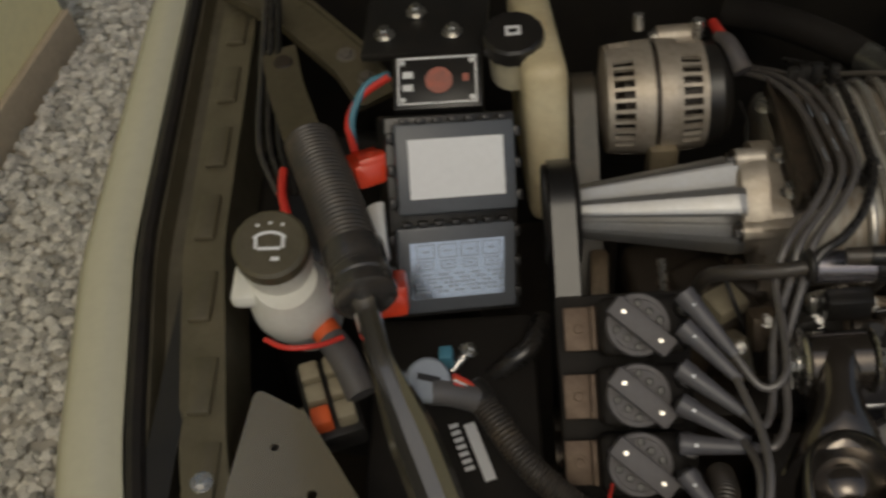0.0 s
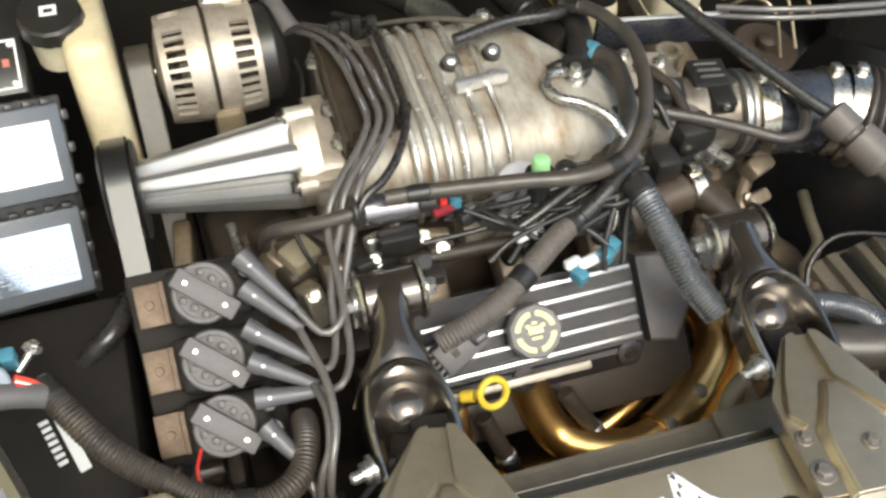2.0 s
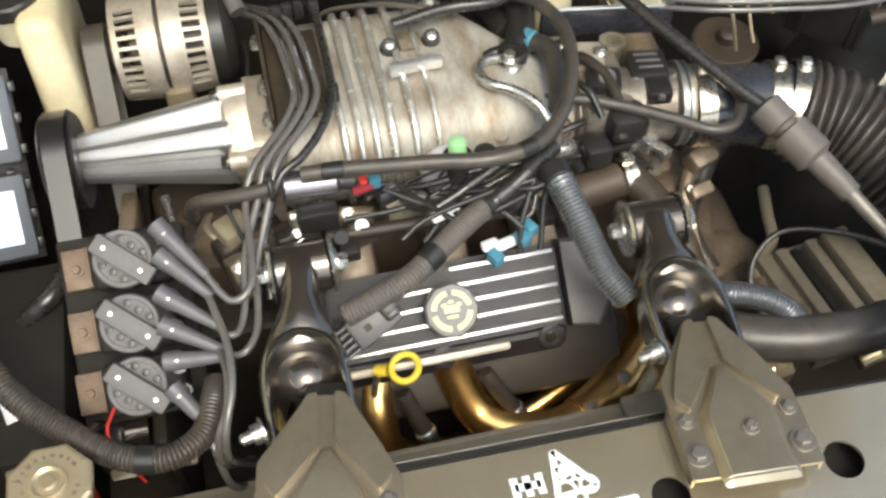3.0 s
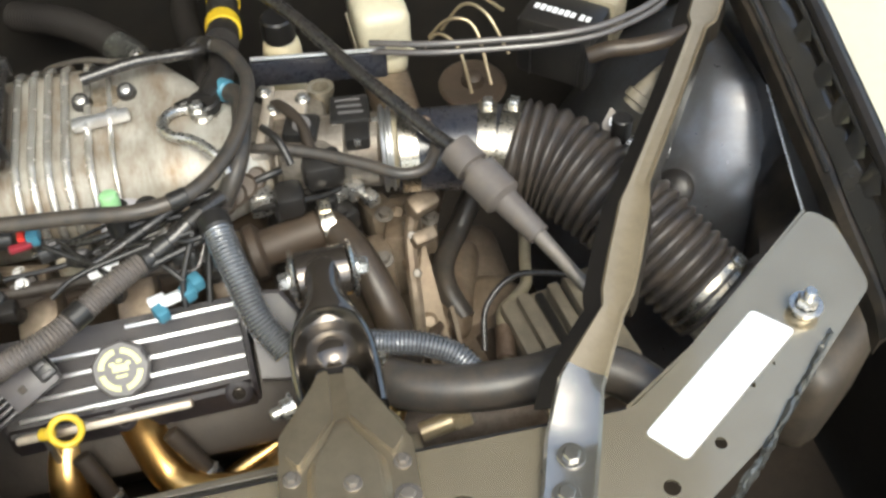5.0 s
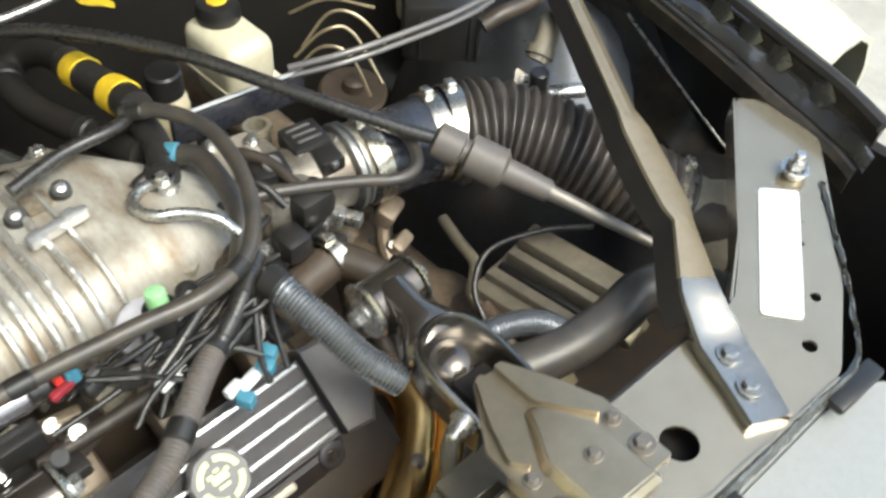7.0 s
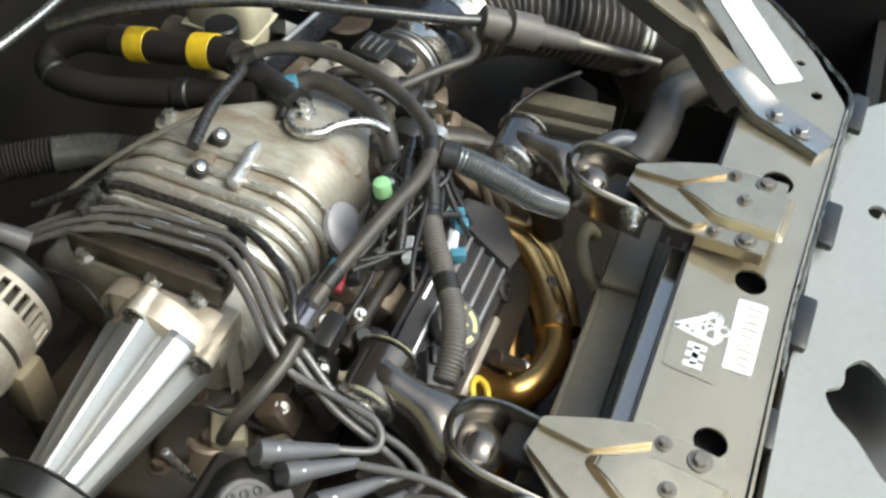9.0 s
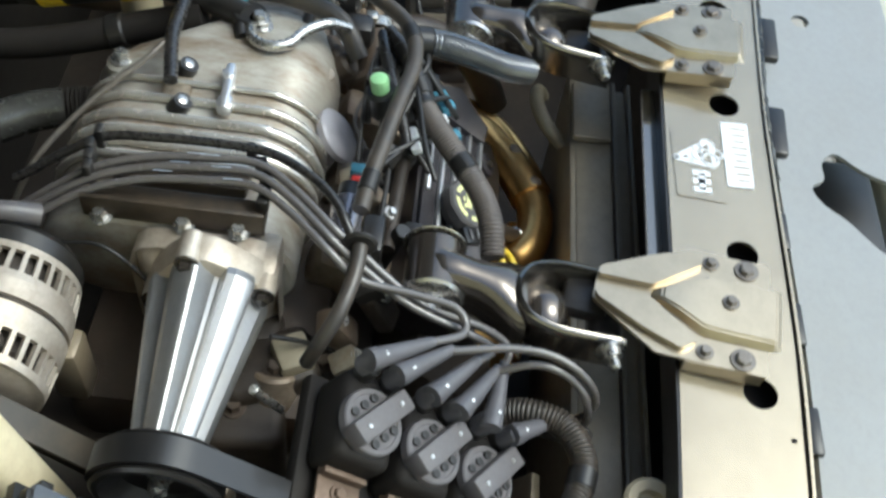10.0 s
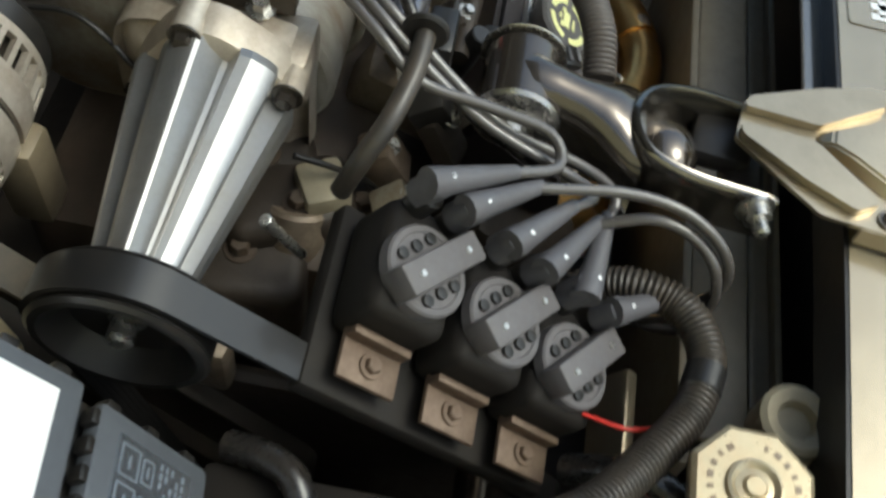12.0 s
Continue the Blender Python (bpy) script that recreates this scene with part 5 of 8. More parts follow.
# exhaust headers
eh = thing("exhaust_header", (0.6, 0.45, 0.5), "gold heat-tinted tubular exhaust header", "exhaust header")
for pts in ([(0.484, 0.474, 0.622), (0.492, 0.452, 0.590), (0.510, 0.415, 0.556), (0.545, 0.384, 0.550), (0.600, 0.375, 0.548), (0.648, 0.392, 0.550), (0.700, 0.426, 0.552), (0.742, 0.468, 0.556), (0.752, 0.515, 0.560), (0.735, 0.545, 0.55)],
            [(0.520, 0.405, 0.485), (0.575, 0.420, 0.510), (0.630, 0.440, 0.522), (0.675, 0.466, 0.524), (0.705, 0.50, 0.530), (0.712, 0.545, 0.535)],
            [(0.66, 0.368, 0.520), (0.715, 0.395, 0.522), (0.765, 0.435, 0.530), (0.785, 0.485, 0.540), (0.775, 0.53, 0.545)],
            [(0.40, 0.472, 0.575), (0.395, 0.435, 0.55), (0.40, 0.41, 0.51), (0.44, 0.40, 0.485), (0.52, 0.40, 0.485), (0.60, 0.385, 0.52)]):
    b = bm_()
    tube(b, pts, {0.520: 0.012, 0.66: 0.0195}.get(pts[0][0], 0.0235), 20, 0.006)
    part("primary_tube", b, "gold", eh)
b = bm_()
box(b, (0.46, 0.452, 0.632), (0.19, 0.010, 0.026), Matrix.Rotation(radians(38), 3, "X"), bev=0.003)
part("flange", b, "alt_alu", eh, "pale metal header flange")
b = bm_()
tube(b, [(0.628, 0.383, 0.5495), (0.648, 0.392, 0.550), (0.675, 0.408, 0.551), (0.702, 0.4275, 0.552)], 0.0262, 22, 0.005)
col = part("collar", b, "gold", eh, "stained sleeve welded round the tube")
for p in ((0.690, 0.408, 0.575), (0.640, 0.379, 0.572)):
    b = bm_()
    lathe(b, p, (0.1, -0.35, 0.9), [(-0.004, 0.010), (0.001, 0.009), (0.003, 0.006)], 14)
    part("weld", b, "gearbox", col)
# plugs under the cover
for x, y, z, dx in ((0.522, 0.434, 0.610, 0.042), (0.424, 0.430, 0.608, 0.028)):
    b = bm_()
    cyl(b, (x, y, z), (x + dx * 0.75, y - 0.030, z - 0.050), 0.0105)
    s_ = solid("spark_plug", b, "block", "brown steel spark plug sleeve with a black boot", "spark plug", "spark plugs")
    b = bm_()
    p, q = V(x, y, z), V(x + dx, y - 0.040, z - 0.0667)
    cyl(b, p.lerp(q, 0.70), p.lerp(q, 0.78), 0.0128)
    part("steel_ring", b, "zinc", s_)
    b = bm_()
    cyl(b, p.lerp(q, 0.78), q.lerp(p, -0.1), 0.0122, 0.0105)
    part("plug_boot", b, "rubber", s_)


# ---- engine mount struts ----
def strut(name, x0, yoke, label):
    """A black pressed strut from a bushing on the engine to a bracket; x0 is the bushing's middle, yoke the fork's."""
    t = thing(name, (yoke[0], yoke[1], 0.74), label, "engine strut", "engine mount struts")
    X, Y, Z = yoke
    b = bm_()
    lathe(b, (x0[0] - 0.03, x0[1], x0[2]), (1, 0, 0), [(0, 0.024), (0.003, 0.028), (0.057, 0.028), (0.06, 0.024)], 28)
    part("bushing_sleeve", b, "black_metal", t)
    for s in (-1, 1):
        b = bm_()
        cyl(b, (x0[0] + s * 0.030, *x0[1:]), (x0[0] + s * 0.034, *x0[1:]), 0.026)
        part("rubber_washer", b, "rubber", t)
        b = bm_()
        lathe(b, (x0[0] + s * 0.034, *x0[1:]), (s, 0, 0), [(-0.004, 0.0315), (-0.003, 0.0325), (0.000, 0.030), (0.002, 0.020), (0.002, 0.006)], 30)
        part("steel_washer", b, "dull_zinc", t, "bright flared steel washer")
        b = bm_()
        hexbolt(b, (x0[0] + s * 0.036, *x0[1:]), (s, 0, 0), 0.010, 0.012)
        part("bolt", b, "zinc", t)
    # pressed body: an arched sheet that widens into the fork's shoulders
    b = bm_()
    rows = []
    yb, ye = x0[1] + 0.004, Y + 0.080
    for s, w, lift in ((0.0, 0.026, 0.024), (0.12, 0.025, 0.028), (0.3, 0.021, 0.026), (0.5, 0.021, 0.022), (0.66, 0.026, 0.020), (0.8, 0.034, 0.017), (0.92, 0.039, 0.012), (1.0, 0.042, 0.006)):
        c = V(x0[0] + (X - x0[0]) * s, yb + (ye - yb) * s, x0[2] + (Z - x0[2]) * s + lift)
        rows.append([b.verts.new(c + V(u * w, 0, h)) for u, h in ((-1.12, -0.046), (-1.04, -0.044), (-0.98, -0.022), (-0.86, -0.008), (-0.45, 0.0), (0, 0.003), (0.45, 0.0), (0.86, -0.008), (0.98, -0.022), (1.04, -0.044), (1.12, -0.046))])
    for p, q in zip(rows, rows[1:]):
        for j in range(10):
            b.faces.new((p[j], p[j + 1], q[j + 1], q[j]))
    b.faces.new(rows[0])
    part("body", b, "black_metal", t, "", 70)
    # fork: a U of strap whose wall leans outward, dished at the back under a rolled rim
    b = bm_()
    us = [V(X - 0.034, Y - 0.018, Z - 0.012), V(X - 0.035, Y + 0.015, Z - 0.006), V(X - 0.034, Y + 0.050, Z), V(X - 0.024, Y + 0.076, Z + 0.004), V(X, Y + 0.086, Z + 0.006),
          V(X + 0.024, Y + 0.076, Z + 0.004), V(X + 0.034, Y + 0.050, Z), V(X + 0.035, Y + 0.015, Z - 0.006), V(X + 0.034, Y - 0.018, Z - 0.012)]
    path = spline(us, 0.005)
    m = len(path) - 1
    rows = []
    for k, p in enumerate(path):
        f = math.sin(math.pi * k / m) ** 1.5
        low = V(X + (p.x - X) * (0.90 - 0.26 * f), p.y - 0.036 * f, Z - 0.034)
        d = (path[min(m, k + 1)] - path[max(0, k - 1)]).normalized()
        out = V(-d.y, d.x, 0).normalized()
        rim = p + V(0, 0, 0.012)
        line = [low.lerp(V(p.x, p.y, Z - 0.034), h) + V(0, 0, (rim.z - low.z) * v) for h, v in ((0, 0), (0.35, 0.12), (0.68, 0.34), (0.90, 0.66), (1.0, 0.93))]
        line += [rim + out * o + V(0, 0, z) for o, z in ((0.0025, 0.0018), (0.006, 0.001), (0.0085, -0.003), (0.009, -0.012), (0.009, -0.042))]
        rows.append([b.verts.new(q) for q in line])
    for a, c in zip(rows, rows[1:]):
        for j in range(len(a)):
            b.faces.new((a[j - 1], a[j], c[j], c[j - 1]))
    b.faces.new(rows[0])
    b.faces.new(rows[-1][::-1])
    part("fork", b, "fork_black", t, "glossy black forked strap", 50)
    b = bm_()
    bmesh.ops.create_uvsphere(b, u_segments=28, v_segments=16, radius=1.0, matrix=Matrix.Translation((X, Y + 0.060, Z - 0.024)) @ Matrix.Diagonal((0.031, 0.027, 0.024, 1.0)))
    part("rounded_nose", b, "black_metal", t, "glossy rounded end inside the fork", 60)
    b = bm_()
    lathe(b, (X - 0.024, Y - 0.002, Z - 0.030), (1, 0, 0), [(0, 0.012), (0.004, 0.017), (0.044, 0.017), (0.048, 0.012)], 24)
    part("fork_bushing", b, "rubber", t)
    b = bm_()
    lathe(b, (X - 0.046, Y - 0.002, Z - 0.002), (-1, -0.25, 0), [(0, 0.014), (0.003, 0.014), (0.003, 0.0105), (0.012, 0.010), (0.012, 0.006), (0.022, 0.006), (0.024, 0.004)], 14)
    part("fork_bolt", b, "zinc", t)
    return t


strut("engine_strut", (0.338, 0.512, 0.768), (0.322, 0.338, 0.766), "glossy black engine mount strut with a forked end")
strut("engine_strut", (0.724, 0.497, 0.752), (0.716, 0.338, 0.765), "glossy black engine mount strut with a forked end")


# strut brackets on the radiator support: plates with a raised channel
def bracket(at, spin, tall, slim=1.0):
    t = thing("strut_bracket", at, "dusty beige pressed steel bracket bolted to the radiator support", "bracket", "strut brackets")
    R = Matrix.Rotation(radians(spin), 3, "Z") @ Matrix.Rotation(radians(tall), 3, "X")
    A = Vector(at)
    b = bm_()
    plate(b, [(x * slim, y) for x, y in ((-0.066, -0.070), (0.066, -0.070), (0.066, 0.012), (0.046, 0.052), (0.020, 0.100), (-0.018, 0.102), (-0.064, 0.036))], 0.004, turn=R, at=A, r=0.004)
    for s in (-1, 1):
        box(b, A + R @ V(0.0645 * s * slim, -0.03, -0.009), (0.003, 0.075, 0.016), R)
    part("plate", b, "bracket", t)
    b = bm_()
    prof = ((-1, 0.0), (-0.82, 0.010), (0.82, 0.010), (1, 0.0))
    rows = []
    for y, w, h in ((0.046, 0.006, 0.15), (0.036, 0.009, 0.9), (0.020, 0.018, 1.0), (-0.006, 0.036, 0.95), (-0.030, 0.037, 0.85), (-0.076, 0.037, 0.8), (-0.082, 0.034, 0.0)):
        rows.append([b.verts.new(A + R @ V(u * w, y, z * h + 0.0004)) for u, z in prof])
    for p, q in zip(rows, rows[1:]):
        for j in range(3):
            b.faces.new((p[j], p[j + 1], q[j + 1], q[j]))
    b.faces.new(rows[0])
    bmesh.ops.bevel(b, geom=[e for e in b.edges if not e.is_boundary], offset=0.002, segments=2, affect="EDGES")
    part("channel", b, "bracket", t, "", 30)
    for s in (-1, 1):
        b = bm_()
        side = [(0.008, 0.101), (0.018, 0.099), (0.044, 0.050), (0.058, 0.014), (0.046, -0.002), (0.008, 0.046)]
        plate(b, [(s * x * slim, y) for x, y in (side if s > 0 else side[::-1])], 0.007, turn=R, at=A + R @ V(0, 0, 0.0075), r=0.004)
        part("raised_side", b, "bracket", t)
    for u, v, r, h in ((-0.053, -0.010, 0.0055, 0.0), (-0.053, -0.046, 0.008, 0.0), (0.053, -0.010, 0.0055, 0.0), (0.053, -0.046, 0.008, 0.0), (0.004, -0.030, 0.0055, 0.009)):
        b = bm_()
        hexbolt(b, A + R @ V(u * slim, v, h), R @ V(0, 0, 1), r, 0.006)
        part("bolt", b, "dull_steel", t)
    b = bm_()
    box(b, A + R @ V(0, 0.106, -0.030), (0.044, 0.046, 0.02), R, bev=0.006)
    part("rubber_nose", b, "rubber", t)
    return t


bracket((0.325, 0.252, 0.783), -8, -2)
bracket((0.708, 0.252, 0.787), -4, -6, 0.93)

# ---- throttle body and intake ----
tb = thing("throttle_body", (0.76, 0.71, 0.68), "stained aluminium throttle body with black sensors", "throttle body")
b = bm_()
cyl(b, (0.70, 0.712, 0.725), (0.79, 0.695, 0.728), 0.048)
box(b, (0.735, 0.712, 0.735), (0.07, 0.11, 0.07), bev=0.012)
part("housing", b, "throttle", tb)
b = bm_()
box(b, (0.722, 0.752, 0.772), (0.055, 0.045, 0.012), Matrix.Rotation(-0.2, 3, "Z"), bev=0.004)
box(b, (0.697, 0.728, 0.775), (0.012, 0.10, 0.022), Matrix.Rotation(-0.25, 3, "Z"), bev=0.003)
part("top_flange", b, "alt_alu", tb, "pale cast flange")
for x, y, z in ((0.706, 0.735, 0.781), (0.744, 0.748, 0.779), (0.70, 0.765, 0.785)):
    b = bm_()
    hexbolt(b, (x, y, z), (0, 0, 1), 0.006, 0.007)
    part("bolt", b, "zinc", tb)
b = bm_()
box(b, (0.735, 0.703, 0.773), (0.042, 0.040, 0.020), Matrix.Rotation(-0.3, 3, "Z"), bev=0.006)
pos = part("position_sensor", b, "plastic", tb, "black throttle position sensor")
b = bm_()
cyl(b, (0.736, 0.70, 0.782), (0.736, 0.698, 0.787), 0.011)
part("sensor_cap", b, "grey_plastic", pos)
b = bm_()
lathe(b, (0.768, 0.765, 0.735), (0.02, 0.12, 1), [(0, 0.013), (0.028, 0.014), (0.034, 0.017), (0.041, 0.017), (0.041, 0.011), (0.02, 0.010)], 22)
part("port", b, "alu", tb)
b = bm_()
box(b, (0.796, 0.718, 0.768), (0.048, 0.046, 0.024), Matrix.Rotation(-0.15, 3, "Z"), bev=0.004)
box(b, (0.798, 0.680, 0.766), (0.030, 0.032, 0.022), Matrix.Rotation(-0.15, 3, "Z"), bev=0.004)
air = part("sensor", b, "plastic", tb, "black plastic air sensor")
for k in range(3):
    b = bm_()
    box(b, (0.796, 0.730 - 0.011 * k, 0.7812), (0.030, 0.0035, 0.003), Matrix.Rotation(-0.15, 3, "Z"), bev=0.001)
    part("sensor_rib", b, "grey_plastic", air)
for x, y in ((0.775, 0.70), (0.822, 0.695), (0.795, 0.664)):
    b = bm_()
    box(b, (x, y, 0.772), (0.008, 0.008, 0.008), bev=0.002)
    part("clip", b, "zinc", tb)
b = bm_()
cyl(b, (0.76, 0.706, 0.727), (0.83, 0.690, 0.728), 0.046)
part("bore", b, "throttle", tb, "brown stained throttle bore")
b = bm_()
lathe(b, (0.826, 0.691, 0.728), (1, -0.14, 0), [(0, 0.046), (0.001, 0.053), (0.005, 0.054), (0.007, 0.048), (0.010, 0.048), (0.011, 0.053), (0.014, 0.053), (0.015, 0.046)], 36)
part("rim", b, "alu_clean", tb, "machined aluminium rim")
b = bm_()
box(b, (0.75, 0.655, 0.75), (0.05, 0.045, 0.04), bev=0.012)
box(b, (0.705, 0.63, 0.735), (0.035, 0.04, 0.035), bev=0.01)
part("valve", b, "plastic", tb)
b = bm_()
tube(b, [(0.70, 0.755, 0.765), (0.715, 0.735, 0.788), (0.735, 0.70, 0.785), (0.74, 0.66, 0.775)], 0.007, 10)
part("lever", b, "block", tb)
b = bm_()
cyl(b, (0.836, 0.688, 0.728), (0.852, 0.684, 0.728), 0.048)
part("adapter", b, "tan", tb, "tan hose adapter")

ih = thing("intake_hose", (1.0, 0.65, 0.62), "black rubber ribbed air intake hose with steel clamps", "intake hose")
b = bm_()
tube(b, [(0.845, 0.685, 0.725), (0.90, 0.677, 0.722), (0.955, 0.672, 0.716), (0.995, 0.658, 0.712)], 0.050, 28, r2=0.054)
part("elbow", b, "elbow", ih, "smooth glossy black elbow")
b = bm_()
ribbed(b, [(0.985, 0.660, 0.712), (1.035, 0.628, 0.706), (1.085, 0.565, 0.688), (1.13, 0.49, 0.660), (1.172, 0.430, 0.630)], 0.064, 0.0135, 0.0036, 36, 0.056)
part("bellows", b, "bellows", ih, "ribbed black bellows", 60)
for c, ax, R in (((0.857, 0.683, 0.725), (1, -0.12, 0), 0.0505), ((0.955, 0.671, 0.716), (1, -0.3, 0), 0.0545), ((0.982, 0.662, 0.713), (1, -0.5, 0), 0.0595), ((1.162, 0.445, 0.637), (0.55, -0.72, -0.35), 0.058)):
    b = bm_()
    band(b, c, ax, R, 0.022)
    cl = part("clamp_band", b, "steel_clamp", ih, "bright steel clamp")
    b = bm_()
    up = Vector((0.0, 0.35, 1.0)) if R < 0.0525 or R > 0.054 else Vector((0.2, -0.8, 0.2))
    T = axes(ax)
    d = (up - Vector(ax).normalized() * up.dot(Vector(ax).normalized())).normalized()
    box(b, Vector(c) + d * (R + 0.005), (0.012, 0.020, 0.009), axes(d, ax), bev=0.002)
    part("screw_housing", b, "zinc", cl)
b = bm_()
box(b, (1.235, 0.375, 0.585), (0.15, 0.17, 0.16), Matrix.Rotation(radians(35), 3, "Z"), bev=0.03, seg=3)
ab = solid("air_box", b, "airbox", "dusty dark plastic air box inlet", "air box")
b = bm_()
lathe(b, (1.155, 0.452, 0.64), (0.06, -0.077, -0.04), [(0, 0.050), (0.004, 0.056), (0.020, 0.056), (0.022, 0.050), (0.05, 0.052), (0.10, 0.075)], 32)
part("inlet_neck", b, "beige", ab, "dusty beige inlet neck")

# ---- hoses and lines ----
def hose(name, pts, r, material, label, category="hose", step=0.006, rib=None, at=None, r2=None, wraps=(), wrap="tape_wrap"):
    b = bm_()
    if rib:
        ribbed(b, pts, r, rib, r * 0.08, 16)
    else:
        tube(b, pts, r, 14, step, r2=r2)
    ob = solid(name, b, material, label, category, "hoses and lines")
    path = spline(pts, 0.004)
    for f in wraps:
        k = int(f * (len(path) - 2))
        d = path[k + 1] - path[k]
        b = bm_()
        if wrap == "clamp":
            band(b, path[k], d, r * 1.04, 0.012, 0.0016)
            e = axes(d) @ V(0.3, 0.9, 0)
            box(b, path[k] + e * (r + 0.004), (0.010, 0.014, 0.008), axes(e, d), bev=0.002)
            part("hose_clamp", b, "steel_clamp", ob, "steel hose clamp")
        else:
            q = path[min(len(path) - 1, k + 5)]
            cyl(b, path[k], q, r * 1.13, n=16)
            part(wrap, b, "plastic", ob)
    return ob


hose("vacuum_hose", [(0.640, 0.830, 0.825), (0.666, 0.79, 0.84), (0.685, 0.735, 0.842), (0.676, 0.672, 0.842), (0.648, 0.610, 0.840), (0.607, 0.567, 0.840), (0.554, 0.555, 0.840), (0.49, 0.566, 0.838), (0.40, 0.582, 0.832), (0.355, 0.588, 0.828)], 0.0085, "dusty_hose", "long black rubber hose curving over the engine", wraps=(0.02, 0.55, 0.93), wrap="sleeve")
hose("hose_tail", [(0.325, 0.583, 0.822), (0.29, 0.585, 0.815), (0.255, 0.594, 0.805), (0.235, 0.607, 0.785), (0.23, 0.62, 0.75)], 0.0075, "dusty_hose", "black rubber hose bending down beside the snout")
b = bm_()
cyl(b, (0.318, 0.5835, 0.8225), (0.324, 0.5835, 0.8225), 0.0165)
solid("hose_grommet", b, "rubber", "round black rubber grommet on a hose", "grommet")
sv = thing("boost_solenoid", (0.36, 0.60, 0.77), "silver and black boost control solenoid with red and blue plugs", "solenoid")
b = bm_()
cyl(b, (0.333, 0.604, 0.795), (0.392, 0.603, 0.792), 0.0165)
part("can", b, "can_grey", sv)
b = bm_()
cyl(b, (0.392, 0.603, 0.792), (0.412, 0.602, 0.79), 0.013)
box(b, (0.365, 0.575, 0.77), (0.045, 0.022, 0.03), bev=0.004)
part("connector_body", b, "plastic", sv)
b = bm_()
box(b, (0.420, 0.598, 0.791), (0.008, 0.013, 0.013), bev=0.002)
part("red_lock", b, "red", sv, "red plastic lock")
b = bm_()
box(b, (0.432, 0.597, 0.792), (0.013, 0.018, 0.016), bev=0.002)
part("blue_plug", b, "blue", sv, "blue plastic plug")
b = bm_()
box(b, (0.418, 0.588, 0.788), (0.024, 0.008, 0.008), Matrix.Rotation(0.2, 3, "Z"), bev=0.002)
part("lower_lock", b, "dark_red", sv, "dark red plastic lock")

hose("coolant_hose", [(0.755, 0.395, 0.690), (0.80, 0.366, 0.694), (0.857, 0.349, 0.698), (0.917, 0.343, 0.700), (0.963, 0.345, 0.702), (1.005, 0.325, 0.700), (1.036, 0.29, 0.69), (1.06, 0.255, 0.66)], 0.026, "dusty_hose", "thick black radiator hose", wraps=(0.03, 0.93), wrap="clamp")
hose("heater_hose", [(0.735, 0.425, 0.722), (0.77, 0.414, 0.722), (0.81, 0.402, 0.720), (0.842, 0.385, 0.712), (0.862, 0.362, 0.695)], 0.0135, "shiny_loom", "shiny ribbed black loom tube", rib=0.0042)
hose("wiring_conduit", [(0.622, 0.560, 0.805), (0.628, 0.53, 0.80), (0.638, 0.49, 0.782), (0.650, 0.45, 0.758), (0.672, 0.418, 0.735)], 0.0155, "shiny_loom", "split black loom tube bending over the valve cover", rib=0.0042, wraps=(0.0,))
hose("wiring_conduit", [(0.575, 0.555, 0.782), (0.534, 0.533, 0.782), (0.494, 0.506, 0.778), (0.448, 0.474, 0.772), (0.409, 0.458, 0.768), (0.372, 0.452, 0.755)], 0.0122, "boot_grey", "thick dusty ribbed wiring loom across the valve cover", rib=0.0042, wraps=(0.08, 0.5))
hose("wiring_conduit", [(-0.004, 0.500, 0.774), (0.007, 0.484, 0.770), (0.043, 0.432, 0.750), (0.082, 0.398, 0.732), (0.130, 0.364, 0.720), (0.176, 0.352, 0.718), (0.212, 0.37, 0.716), (0.225, 0.405, 0.712), (0.228, 0.44, 0.69)], 0.0128, "brown_loom", "thick dusty brown wiring loom curving round the coils", rib=0.0042, wraps=(0.01, 0.6))
hose("vacuum_line", [(0.612, 0.740, 0.803), (0.592, 0.735, 0.807), (0.580, 0.716, 0.809), (0.588, 0.694, 0.809), (0.612, 0.680, 0.808), (0.634, 0.656, 0.804), (0.645, 0.635, 0.79)], 0.0062, "zinc", "thin steel line bent over the inlet casting")
hose("pcv_hose", [(0.655, 0.765, 0.800), (0.672, 0.740, 0.806), (0.668, 0.69, 0.803), (0.655, 0.645, 0.79), (0.63, 0.62, 0.76)], 0.0115, "dusty_hose", "black moulded breather hose")
hose("pipe_to_throttle", [(0.655, 0.690, 0.775), (0.70, 0.675, 0.778), (0.75, 0.652, 0.776), (0.80, 0.622, 0.774), (0.835, 0.600, 0.772), (0.866, 0.605, 0.772), (0.885, 0.640, 0.775), (0.878, 0.668, 0.777)], 0.0070, "dusty_hose", "black rubber hose hooking up to the intake elbow")
b = bm_()
ring(b, (0.876, 0.672, 0.779), (0.2, 0.8, 0.3), 0.007, 0.003, 16, 8)
solid("hose_clip", b, "copper", "small pink wire clip on a hose end", "clip")
hose("sensor_cable", [(0.60, 1.06, 0.82), (0.655, 0.985, 0.838), (0.738, 0.866, 0.836), (0.812, 0.74, 0.815), (0.872, 0.645, 0.795), (0.90, 0.606, 0.787)], 0.0085, "hose", "black sleeved cable crossing the bay")
sn = thing("cable_connector", (0.93, 0.55, 0.76), "dusty grey stepped cable connector boot", "connector")
ca, cb, cc = V(0.897, 0.612, 0.788), V(0.966, 0.486, 0.748), V(1.02, 0.375, 0.715)
cd = (cb - ca).normalized()
b = bm_()
lathe(b, ca, cd, [(0, 0.012), (0.004, 0.021), (0.034, 0.021), (0.036, 0.015), (0.042, 0.015), (0.044, 0.024), (0.085, 0.024), (0.09, 0.016), (0.145, 0.013)], 24)
part("boot", b, "boot_grey", sn)
